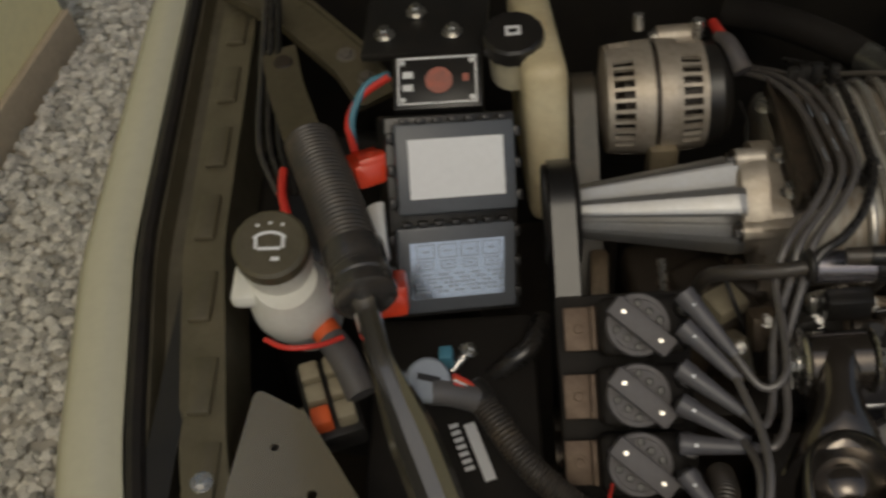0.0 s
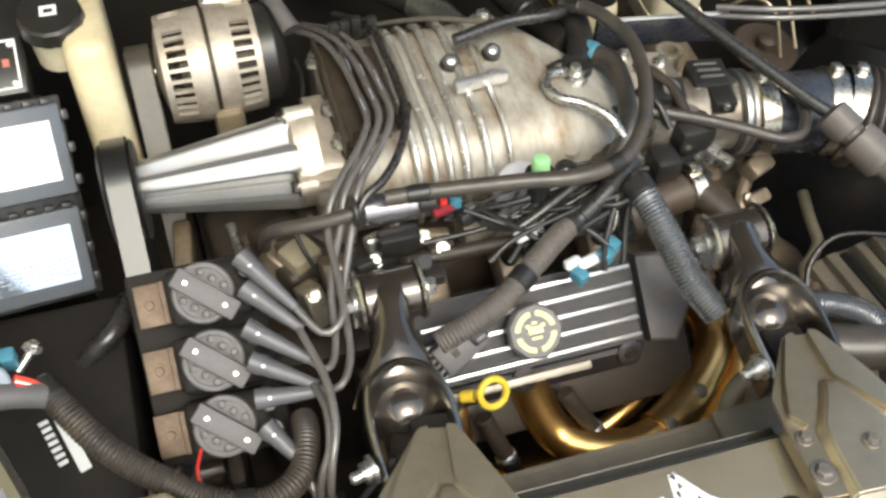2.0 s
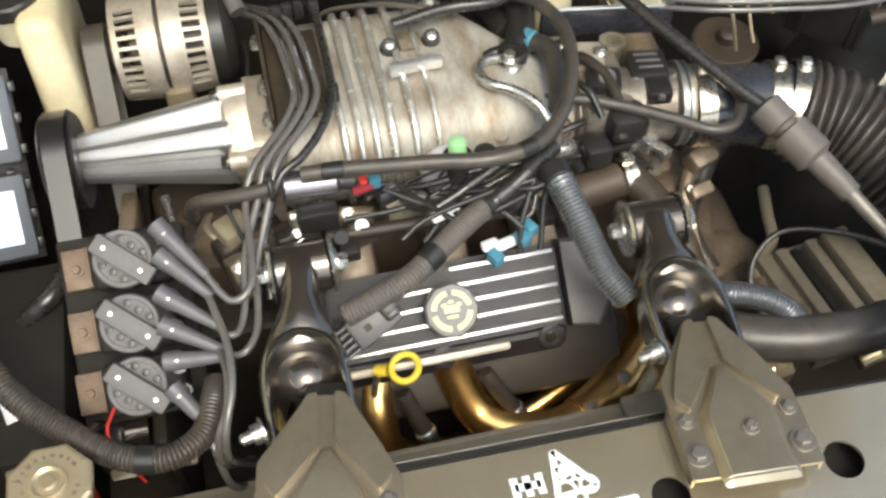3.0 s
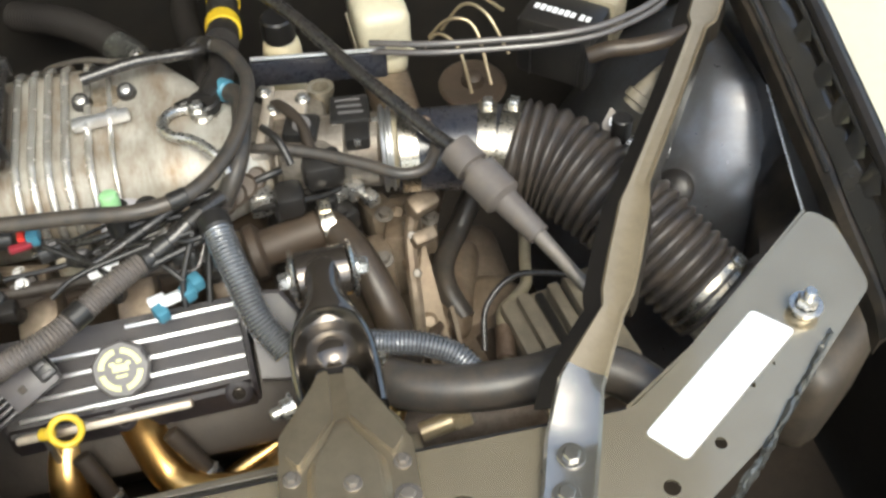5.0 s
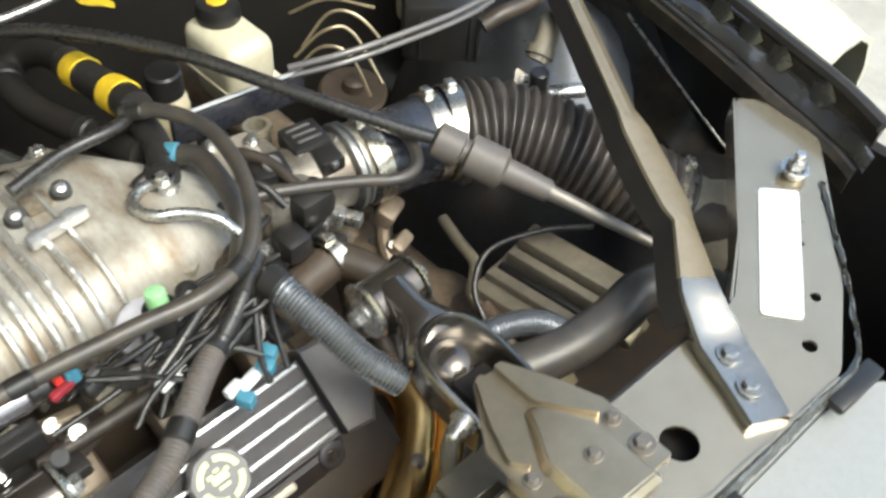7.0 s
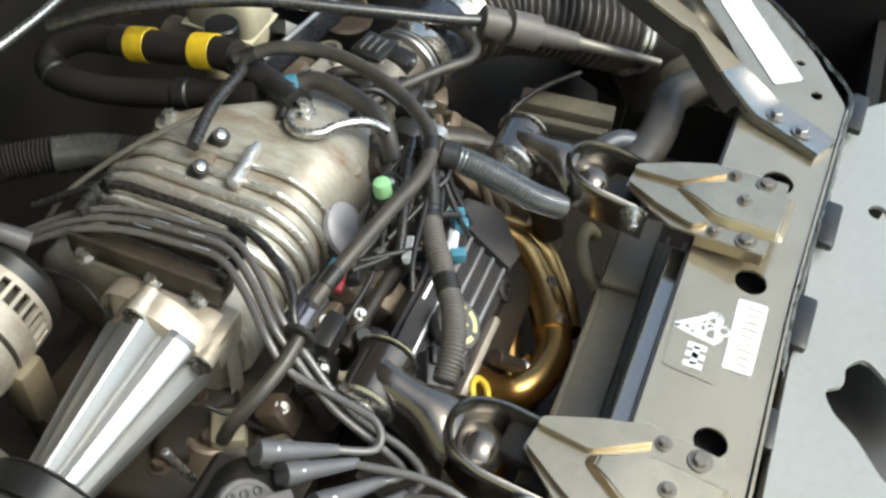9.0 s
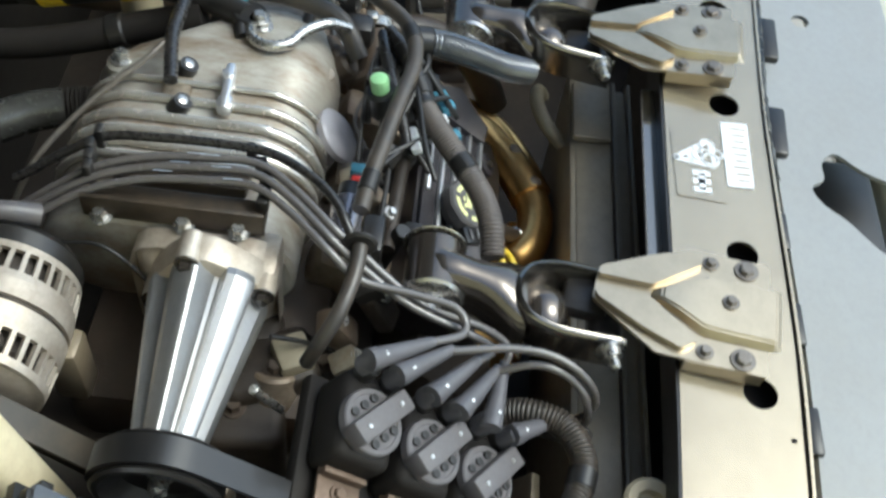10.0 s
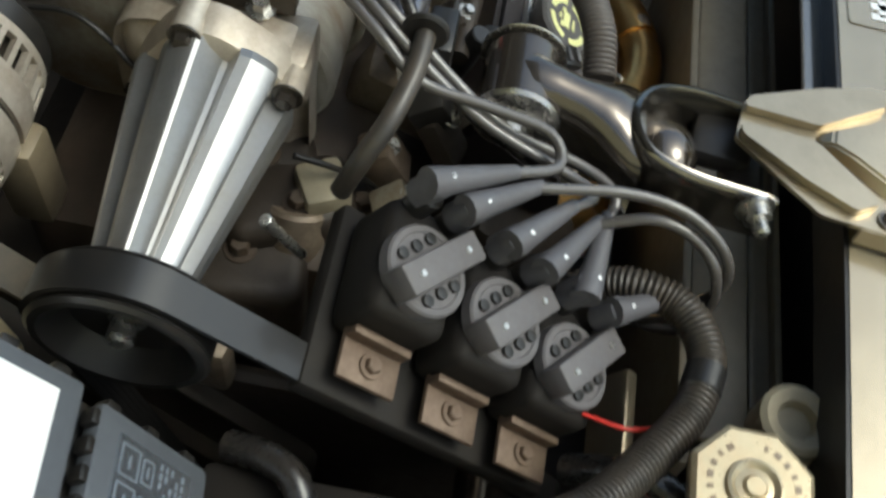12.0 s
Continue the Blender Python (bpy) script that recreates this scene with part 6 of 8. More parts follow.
b = bm_()
tube(b, [cb - cd * 0.01, cb.lerp(cc, 0.5), cc], 0.0095, 12, r2=0.006)
part("rod", b, "dull_steel", sn)
for dz in (0.0, 0.013):
    hose("brake_line", [(0.84, 0.80, 0.79 + dz), (0.90, 0.768, 0.800 + dz), (0.967, 0.752, 0.802 + dz), (1.071, 0.738, 0.802 + dz), (1.148, 0.747, 0.802 + dz), (1.227, 0.79, 0.800 + dz), (1.26, 0.88, 0.80)], 0.0042, "wire", "thin grey brake line crossing the bay")
hose("steel_line", [(0.408, 0.960, 0.700), (0.418, 0.946, 0.728), (0.432, 0.934, 0.748), (0.459, 0.912, 0.768), (0.495, 0.872, 0.798), (0.533, 0.828, 0.822), (0.560, 0.812, 0.830)], 0.0032, "dull_steel", "thin bare steel line over the supercharger")
hose("breather_hose", [(0.495, 0.800, 0.825), (0.56, 0.812, 0.828), (0.63, 0.815, 0.826), (0.66, 0.85, 0.815)], 0.0075, "hose", "black rubber breather hose")
hose("transmission_line", [(1.02, 0.70, 0.50), (1.005, 0.65, 0.50), (0.995, 0.612, 0.50), (0.972, 0.590, 0.50), (0.950, 0.572, 0.50), (0.942, 0.53, 0.50), (0.93, 0.47, 0.49)], 0.0085, "tan", "tan plastic sleeved transmission line")
hose("thin_wire", [(0.125, 0.43, 0.70), (0.118, 0.40, 0.705), (0.13, 0.375, 0.69), (0.14, 0.37, 0.64)], 0.0016, "red", "thin red wire beside the coils", "wire")
hose("thin_wire", [(0.262, 0.66, 0.735), (0.272, 0.63, 0.715), (0.285, 0.60, 0.68), (0.27, 0.58, 0.65)], 0.0025, "plastic", "thin black wire by the front casting", "wire")
hose("transaxle_pipe", [(0.685, 0.350, 0.60), (0.70, 0.375, 0.62), (0.728, 0.389, 0.628), (0.755, 0.388, 0.625), (0.772, 0.378, 0.60)], 0.0095, "tan", "bent tan metal pipe beside the bracket", "pipe")
for p, q in (((0.79, 0.338, 0.652), (0.845, 0.341, 0.664)), ((0.925, 0.330, 0.655), (0.962, 0.336, 0.664))):
    b = bm_()
    cyl(b, p, q, 0.011)
    ft = solid("brass_fitting", b, "brass", "brass line fitting under the radiator hose", "fitting", "brass fittings")
    b = bm_()
    cyl(b, V(*q) - (V(*q) - V(*p)) * 0.35, q, 0.0135, n=6)
    part("hex_nut", b, "brass", ft)
hose("battery_cable", [(0.072, 0.66, 0.655), (0.066, 0.635, 0.665), (0.055, 0.612, 0.668), (0.034, 0.600, 0.66), (0.01, 0.594, 0.64)], 0.011, "hose", "thick black battery cable beside the fuse box", "cable")
hose("ground_wire", [(0.905, 0.50, 0.53), (0.92, 0.545, 0.56), (0.965, 0.565, 0.585), (1.03, 0.535, 0.60), (1.08, 0.49, 0.61)], 0.004, "hose", "thin brown-black wire looping over the module", "wire")
b = bm_()
cyl(b, (0.945, 0.545, 0.505), (0.935, 0.50, 0.50), 0.013)
solid("line_fitting", b, "copper", "rusty orange line fitting", "fitting")
hose("return_hose", [(1.02, 0.765, 0.60), (0.975, 0.768, 0.555), (0.932, 0.735, 0.500), (0.898, 0.688, 0.492), (0.890, 0.645, 0.485), (0.905, 0.60, 0.465)], 0.016, "dusty_hose", "black coolant hose running down to the gearbox")
hose("heater_pipe", [(0.738, 0.609, 0.70), (0.752, 0.596, 0.699), (0.772, 0.552, 0.688), (0.789, 0.504, 0.655), (0.797, 0.465, 0.60), (0.792, 0.44, 0.55)], 0.021, "brown_hose", "thick black coolant hose with a steel clamp")
b = bm_()
cyl(b, (0.655, 0.60, 0.690), (0.735, 0.608, 0.70), 0.023)
lathe(b, (0.645, 0.60, 0.688), (1, 0.1, 0.1), [(0, 0.03), (0.004, 0.034), (0.014, 0.034), (0.02, 0.026)], 24)
wo = solid("water_outlet", b, "rusty", "brown stained water outlet casting", "casting")
b = bm_()
band(b, (0.742, 0.609, 0.70), (1, 0.1, 0), 0.0235, 0.016, 0.002)
box(b, (0.742, 0.617, 0.727), (0.016, 0.016, 0.012), bev=0.003)
part("clamp", b, "steel_clamp", wo, "gold toned steel clamp")

# yellow banded hose
yb = thing("banded_hose", (0.66, 0.93, 0.77), "black hose junction with two yellow tape bands", "hose")
b = bm_()
tube(b, [(0.672, 1.02, 0.765), (0.670, 0.985, 0.772), (0.666, 0.88, 0.802), (0.662, 0.84, 0.812)], 0.021, 18)
tube(b, [(0.662, 0.86, 0.805), (0.655, 0.80, 0.80), (0.640, 0.76, 0.80)], 0.016, 16)
part("sleeve", b, "rubber", yb)
for p in ((0.6705, 0.982, 0.773), (0.6665, 0.885, 0.8005)):
    b = bm_()
    cyl(b, V(*p) + V(0, 0.015, -0.004), V(*p) - V(0, 0.015, -0.004), 0.0225, n=24, bev=0.001)
    part("tape_band", b, "tape", yb, "yellow tape band")
b = bm_()
tube(b, [(0.655, 0.80, 0.80), (0.642, 0.772, 0.803), (0.632, 0.75, 0.802)], 0.0135, 12)
cyl(b, (0.630, 0.745, 0.795), (0.630, 0.745, 0.810), 0.019)
tube(b, [(0.63, 0.745, 0.802), (0.612, 0.752, 0.802), (0.598, 0.748, 0.80)], 0.007, 10)
stub = part("end_fitting", b, "plastic", yb, "black plastic end fitting")
b = bm_()
hexbolt(b, (0.622, 0.732, 0.808), (0, 0, 1), 0.0075, 0.008)
part("bolt", b, "zinc", stub)
b = bm_()
cyl(b, (0.647, 0.775, 0.800), (0.660, 0.758, 0.803), 0.0135)
part("collar", b, "blue", stub, "dull blue hose collar")
hose("heater_hose", [(0.672, 1.01, 0.766), (0.668, 1.07, 0.752), (0.650, 1.105, 0.735), (0.622, 1.095, 0.725), (0.612, 1.04, 0.728), (0.618, 0.96, 0.742), (0.632, 0.87, 0.765), (0.640, 0.80, 0.785)], 0.018, "matte", "black rubber heater hose doubling back by the firewall", wraps=(0.3, 0.75), wrap="sleeve")
ch = hose("wiring_conduit", [(0.560, 0.86, 0.700), (0.555, 0.92, 0.705), (0.535, 0.98, 0.705), (0.490, 1.05, 0.700), (0.430, 1.11, 0.695), (0.36, 1.15, 0.69)], 0.021, "matte", "black ribbed conduit by the firewall", rib=0.005)
b = bm_()
tube(b, [(0.548, 0.945, 0.705), (0.535, 0.98, 0.705), (0.512, 1.015, 0.703)], 0.0235, 18, 0.004)
part("foil_wrap", b, "foil", ch, "crumpled silver foil wrap")
b = bm_()
plate(b, [(-0.026, -0.012), (-0.012, -0.016), (0.004, -0.013), (0.020, -0.017), (0.027, -0.004), (0.022, 0.012), (0.006, 0.016), (-0.010, 0.012), (-0.024, 0.014)], 0.002, turn=Matrix.Rotation(0.5, 3, "Y"), at=(0.735, 1.045, 0.815), r=0.002)
solid("warning_tag", b, "tape", "yellow warning tag by the firewall", "tag")

# bits on the fuel rail and valve cover
hose("fuel_rail", [(0.37, 0.56, 0.750), (0.46, 0.556, 0.752), (0.56, 0.552, 0.752), (0.62, 0.55, 0.75)], 0.0080, "block", "dull dark steel fuel rail", "fuel rail")
gc = thing("rail_valve", (0.523, 0.59, 0.80), "pale green cap on the fuel rail valve", "valve cap")
b = bm_()
lathe(b, (0.523, 0.587, 0.822), (0, 0.16, 1), [(0, 0.0100), (0.014, 0.0100), (0.0165, 0.0090), (0.0175, 0.0065)], 22)
part("cap", b, "green", gc)
b = bm_()
cyl(b, (0.523, 0.582, 0.785), (0.523, 0.586, 0.817), 0.0125)
cyl(b, (0.523, 0.586, 0.817), (0.523, 0.587, 0.822), 0.0165)
part("stem", b, "plastic", gc)
b = bm_()
lathe(b, (0.522, 0.640, 0.735), (0.1, -0.75, 0.6), [(0, 0.018), (0.006, 0.031), (0.014, 0.032), (0.019, 0.026), (0.020, 0.004)], 30)
solid("pressure_regulator", b, "lavender", "grey domed fuel pressure regulator", "regulator")
b = bm_()
lathe(b, (0.556, 0.592, 0.803), (0.05, -0.3, 1), [(0, 0.013), (0.006, 0.0135), (0.007, 0.0105), (0.003, 0.008), (0.004, 0.004)], 20)
rp = solid("rail_port", b, "plastic", "small round black port beside the green cap", "port")
b = bm_()
lathe(b, (0.556, 0.5912, 0.8065), (0.05, -0.3, 1), [(0, 0.0035), (0.002, 0.003)], 10)
part("pin", b, "zinc", rp)
rng = random.Random(9)
for k, (p, q) in enumerate((((0.44, 0.585, 0.785), (0.54, 0.53, 0.775)), ((0.45, 0.595, 0.78), (0.52, 0.52, 0.77)), ((0.50, 0.57, 0.78), (0.60, 0.55, 0.80)), ((0.56, 0.56, 0.79), (0.62, 0.545, 0.80)), ((0.53, 0.555, 0.77), (0.58, 0.515, 0.765)), ((0.60, 0.55, 0.80), (0.575, 0.50, 0.74)), ((0.62, 0.55, 0.80), (0.60, 0.505, 0.735)), ((0.40, 0.60, 0.775), (0.47, 0.60, 0.765)))):
    p, q = V(*p), V(*q)
    mid = p.lerp(q, 0.5) + V(rng.uniform(-0.012, 0.012), rng.uniform(-0.012, 0.012), rng.uniform(-0.006, 0.014))
    hose("harness_wire", [p, mid, q], 0.0034, "plastic", "taped black harness wire", "wire")
# the tangle of taped branches above the fuel rail
HUB = V(0.628, 0.585, 0.805)
for k in range(16):
    q = V(0.40 + 0.014 * k + rng.uniform(-0.01, 0.01), rng.choice((0.525, 0.545, 0.575, 0.60)) + rng.uniform(-0.008, 0.008), rng.uniform(0.755, 0.785))
    a = HUB.lerp(q, 0.3) + V(rng.uniform(-0.02, 0.02), rng.uniform(-0.015, 0.02), rng.uniform(-0.01, 0.008))
    c = HUB.lerp(q, 0.7) + V(rng.uniform(-0.02, 0.02), rng.uniform(-0.02, 0.02), rng.uniform(-0.012, 0.012))
    hose("harness_wire", [HUB + V(rng.uniform(-0.008, 0.008), rng.uniform(-0.01, 0.01), rng.uniform(-0.012, 0.0)), a, c, q], rng.choice((0.0022, 0.003, 0.0042)), rng.choice(("plastic", "hose", "loom", "wire")), "thin black harness wire in a tangle", "wire")
hose("harness_branch", [HUB + V(0.006, 0.004, -0.002), (0.605, 0.568, 0.803), (0.578, 0.552, 0.794), (0.552, 0.540, 0.786)], 0.0098, "hose", "thick glossy black taped harness branch", "wire", wraps=(0.3, 0.8))
hose("harness_branch", [HUB + V(0.0, 0.010, 0.0), (0.592, 0.588, 0.806), (0.555, 0.575, 0.796), (0.515, 0.560, 0.784), (0.488, 0.552, 0.776)], 0.0062, "hose", "glossy black taped harness branch", "wire", wraps=(0.25, 0.6))
for x, y, z, r in ((0.445, 0.585, 0.775, 0.3), (0.475, 0.570, 0.772, -0.4), (0.535, 0.555, 0.772, 0.2), (0.595, 0.575, 0.785, 0.6), (0.585, 0.545, 0.770, -0.2)):
    T = Matrix.Rotation(r, 3, "Z") @ Matrix.Rotation(-0.4, 3, "X")
    b = bm_()
    box(b, (x, y, z), (0.026, 0.018, 0.016), T, bev=0.003)
    hc = solid("harness_connector", b, "plastic", "black plastic harness connector on the fuel rail", "connector", "black connectors")
    b = bm_()
    box(b, V(x, y, z) + T @ V(0.004, 0, 0.009), (0.010, 0.010, 0.004), T, bev=0.001)
    part("lock_tab", b, "grey_plastic", hc)
for x, y, z in ((0.580, 0.513, 0.748), (0.548, 0.503, 0.735), (0.590, 0.522, 0.752)):
    b = bm_()
    box(b, (x, y, z), (0.014, 0.018, 0.016), Matrix.Rotation(0.5, 3, "Z"), bev=0.003)
    solid("connector", b, "blue", "blue plastic electrical connector", "connector", "blue connectors")
for x, y, z, sx in ((0.563, 0.515, 0.742, 0.030), (0.50, 0.545, 0.775, 0.034), (0.545, 0.518, 0.740, 0.020)):
    b = bm_()
    box(b, (x, y, z), (sx, 0.011, 0.011), Matrix.Rotation(0.25, 3, "Z") @ Matrix.Rotation(-0.4, 3, "X"), bev=0.003)
    solid("injector_plug", b, "white", "white plastic injector plug", "connector", "white connectors")
# loom end block on the cover
CB = VT @ Matrix.Rotation(radians(30), 3, "Z")
cb0 = V(0.392, 0.466, 0.702)
b = bm_()
box(b, cb0 + CB @ V(0.012, 0, 0), (0.056, 0.036, 0.020), CB, bev=0.003)
hc = solid("harness_connector", b, "end_cover", "large dark grey comb-ended harness connector at the end of the loom", "connector")
for k in range(5):
    b = bm_()
    box(b, cb0 + CB @ V(-0.036, -0.014 + 0.0072 * k, -0.001), (0.042, 0.0036, 0.015), CB, bev=0.001)
    part("tooth", b, "end_cover", hc)
b = bm_()
box(b, cb0 + CB @ V(0.034, 0.002, 0.009), (0.020, 0.026, 0.014), CB, bev=0.003)
latch = part("latch", b, "plastic", hc, "black plastic latch")
for v in (-0.006, 0.006):
    b = bm_()
    box(b, cb0 + CB @ V(0.034, v, 0.0165), (0.012, 0.005, 0.003), CB, bev=0.001)
    part("latch_rib", b, "grey_plastic", latch)
b = bm_()
box(b, cb0 + CB @ V(0.004, -0.001, 0.0098), (0.008, 0.008, 0.002), CB, bev=0.0006)
part("lock_window", b, "block", hc, "dark square lock window")


# ---- gearbox side ----
gb = thing("gearbox", (0.86, 0.62, 0.35), "brown oxidised gearbox casting with ribs", "gearbox")
b = bm_()
box(b, (0.85, 0.62, 0.34), (0.30, 0.36, 0.22), bev=0.04, seg=3)
part("case", b, "gearbox", gb)
b = bm_()
lathe(b, (0.925, 0.64, 0.36), (0.15, -0.35, 0.92), [(0, 0.085), (0.05, 0.083), (0.075, 0.074), (0.090, 0.058), (0.096, 0.035), (0.098, 0.012)], 30, lobes=lambda a: 1 + 0.10 * math.cos(2 * a + 0.4))
part("bell_housing", b, "bell", gb, "rounded tan bell housing shell")
b = bm_()
box(b, (0.905, 0.66, 0.435), (0.060, 0.17, 0.09), Matrix.Rotation(-0.35, 3, "Z"), bev=0.022, seg=3)
part("shift_housing", b, "gearbox", gb)
for c, s, r in (((0.842, 0.675, 0.56), (0.048, 0.10, 0.10), -0.25), ((0.815, 0.70, 0.59), (0.04, 0.05, 0.06), 0.3), ((0.875, 0.70, 0.56), (0.035, 0.05, 0.07), -0.2), ((0.80, 0.63, 0.57), (0.035, 0.05, 0.09), 0.15)):
    b = bm_()
    box(b, c, s, Matrix.Rotation(r, 3, "Z") @ Matrix.Rotation(-0.2, 3, "X"), bev=0.009)
    boss = part("mount_boss", b, "gearbox", gb)
    b = bm_()
    hexbolt(b, V(*c) + V(0.004, -0.02, s[2] / 2), (0, -0.2, 1), 0.008, 0.009)
    part("boss_bolt", b, "dull_steel", boss)
for k in range(4):
    b = bm_()
    box(b, (0.80 + 0.028 * k, 0.545, 0.475), (0.006, 0.11, 0.05), Matrix.Rotation(0.3, 3, "X"), bev=0.001)
    part("rib", b, "gearbox", gb)
for k in range(5):
    b = bm_()
    a = 0.4 + 0.55 * k
    p = V(0.925 + 0.062 * math.cos(a), 0.625 - 0.062 * math.sin(a), 0.438)
    hexbolt(b, p, (0.1, -0.2, 0.95), 0.008, 0.010)
    part("cover_bolt", b, "rusty", gb)
for p, q, r in (((0.80, 0.60, 0.52), (0.785, 0.50, 0.46), 0.016), ((0.86, 0.70, 0.50), (0.90, 0.74, 0.60), 0.018), ((0.93, 0.58, 0.44), (0.95, 0.48, 0.44), 0.02)):
    b = bm_()
    cyl(b, p, q, r)
    part("boss", b, "rusty", gb)
b = bm_()
strip(b, [(0.846, 0.715, 0.605), (0.848, 0.66, 0.585), (0.852, 0.60, 0.545), (0.856, 0.545, 0.49), (0.858, 0.50, 0.43)], 0.030, 0.016, (1, 0.1, 0), 0.006)
fl = part("bell_flange", b, "bell", gb, "brown cast bell housing flange")
for p in ((0.838, 0.69, 0.606), (0.842, 0.63, 0.576), (0.848, 0.565, 0.525)):
    b = bm_()
    lathe(b, p, (0, -0.5, 0.85), [(-0.01, 0.014), (0.004, 0.013), (0.007, 0.009), (0.010, 0.007)], 16)
    part("flange_boss", b, "bell", fl)
b = bm_()
tube(b, [(0.86, 0.56, 0.52), (0.83, 0.52, 0.53), (0.79, 0.50, 0.52), (0.76, 0.52, 0.48)], 0.008, 10)
part("vent_pipe", b, "rusty", gb)
for c, s in (((0.782, 0.648, 0.712), (0.022, 0.020, 0.022)), ((0.765, 0.655, 0.705), (0.020, 0.018, 0.018)), ((0.80, 0.64, 0.70), (0.016, 0.022, 0.016))):
    b = bm_()
    box(b, c, s, Matrix.Rotation(0.5, 3, "Z"), bev=0.003)
    solid("bright_clip", b, "zinc", "bright metal clip under the throttle body", "clip", "clips under the throttle body")
for c, s, r, mt in (((0.735, 0.655, 0.700), (0.055, 0.032, 0.030), -0.3, "plastic"), ((0.70, 0.645, 0.705), (0.03, 0.03, 0.05), 0.2, "grey_plastic"), ((0.755, 0.63, 0.68), (0.05, 0.03, 0.03), 0.5, "plastic"), ((0.672, 0.65, 0.72), (0.03, 0.026, 0.03), 0.1, "zinc")):
    b = bm_()
    box(b, c, s, Matrix.Rotation(r, 3, "Z"), bev=0.004)
    plug = solid("sensor_plug", b, mt, "grimy sensor plug under the throttle body", "connector", "sensor plugs")
    b = bm_()
    box(b, V(*c) + V(0, -0.002, s[2] / 2 + 0.002), (s[0] * 0.5, s[1] * 0.5, 0.005), Matrix.Rotation(r, 3, "Z"), bev=0.001)
    part("lock_tab", b, mt, plug)
for pts in ([(0.655, 0.655, 0.745), (0.69, 0.66, 0.752), (0.72, 0.672, 0.745), (0.75, 0.665, 0.72)], [(0.66, 0.64, 0.72), (0.70, 0.63, 0.73), (0.74, 0.64, 0.72), (0.78, 0.66, 0.71)], [(0.69, 0.70, 0.79), (0.705, 0.675, 0.79), (0.715, 0.65, 0.77)]):
    hose("harness_wire", pts, 0.0045, "plastic", "taped black harness wire", "wire")
# shift linkage on the gearbox
sl = thing("shift_linkage", (0.84, 0.58, 0.50), "brown stained steel shift linkage arm on the gearbox", "linkage")
b = bm_()
tube(b, [(0.862, 0.652, 0.668), (0.845, 0.636, 0.632), (0.838, 0.600, 0.600), (0.834, 0.565, 0.575), (0.832, 0.535, 0.50)], 0.0085, 8)
part("arm", b, "gearbox", sl)
b = bm_()
box(b, (0.864, 0.650, 0.660), (0.040, 0.026, 0.030), Matrix.Rotation(0.4, 3, "Z") @ Matrix.Rotation(0.4, 3, "X"), bev=0.006)
box(b, (0.858, 0.622, 0.628), (0.034, 0.018, 0.028), Matrix.Rotation(0.3, 3, "Z") @ Matrix.Rotation(0.5, 3, "X"), bev=0.005)
part("pivot_block", b, "gearbox", sl)
for p in ((0.845, 0.624, 0.634), (0.842, 0.588, 0.602)):
    b = bm_()
    hexbolt(b, p, (-0.2, -0.6, 0.8), 0.006, 0.007, washer=False)
    part("pivot_bolt", b, "dull_steel", sl)
cm = thing("control_module", (1.01, 0.45, 0.50), "beige ribbed metal control module low in the bay", "control module")
MR = Matrix.Rotation(radians(8), 3, "Z")
b = bm_()
box(b, (1.02, 0.50, 0.50), (0.13, 0.16, 0.05), MR, bev=0.005)
part("case", b, "beige", cm)
for x, w, h, mt in ((0.990, 0.018, 0.535, "beige"), (1.012, 0.012, 0.530, "plastic"), (1.030, 0.016, 0.545, "beige"), (1.060, 0.038, 0.560, "beige")):
    b = bm_()
    box(b, (x - 0.004, 0.495, h - 0.012), (w, 0.15, 0.030), MR, bev=0.003)
    part("fin", b, mt, cm)

# driver's brace from the radiator support to the strut tower
def brace(name, stops, label, material, ends):
    """A pressed bar through stops of (place, half width), straight from kink to kink."""
    t = thing(name, stops[0][0], label, "brace")
    path, wide = [], []
    for (p, w), (q, v) in zip(stops, stops[1:]):
        n = max(2, int((Vector(q) - Vector(p)).length / 0.012))
        for k in range(n):
            path.append(Vector(p).lerp(Vector(q), k / n))
            wide.append(w + (v - w) * k / n)
    path.append(Vector(stops[-1][0]))
    wide.append(stops[-1][1])
    side = (path[-1] - path[0]).cross(V(0, 0, 1)).normalized()
    cutk = next(k for k, p in enumerate(path) if p.y > 0.275)

    def bar(k0):
        return lambda k, s: [(wide[k + k0] * u, v) for u, v in ((1, 0.008), (1, -0.002), (0.86, -0.0055), (0.45, -0.003), (-0.45, -0.003), (-0.86, -0.0055), (-1, -0.002), (-1, 0.008))]
    b = bm_()
    sweep(b, path[cutk:], bar(cutk), up=side)
    part("bar", b, material, t, "", 25)
    b = bm_()
    sweep(b, path[:cutk + 1], bar(0), up=side)
    part("end_tab", b, "tab", t, "glossy bare end of the brace")
    b = bm_()
    sweep(b, path[cutk - 3:], lambda k, s: [(-wide[k + cutk - 3] + 0.001, -0.003), (-wide[k + cutk - 3] - 0.017, 0.016), (-wide[k + cutk - 3] - 0.015, 0.019), (-wide[k + cutk - 3] + 0.004, 0.0)], up=side)
    part("flange", b, "matte", t, "black side flange of the brace")
    b = bm_()
    sweep(b, path[cutk + 6:], lambda k, s: [(wide[k + cutk + 6], -0.003), (wide[k + cutk + 6] + 0.004, 0.020), (wide[k + cutk + 6] + 0.002, 0.022), (wide[k + cutk + 6] - 0.004, 0.0)], up=side)
    part("edge_flange", b, "flange_black", t)
    for p in ends:
        b = bm_()
        hexbolt(b, p, (0, 0, 1), 0.0085, 0.006)
        part("bolt", b, "tab", t)
    return t


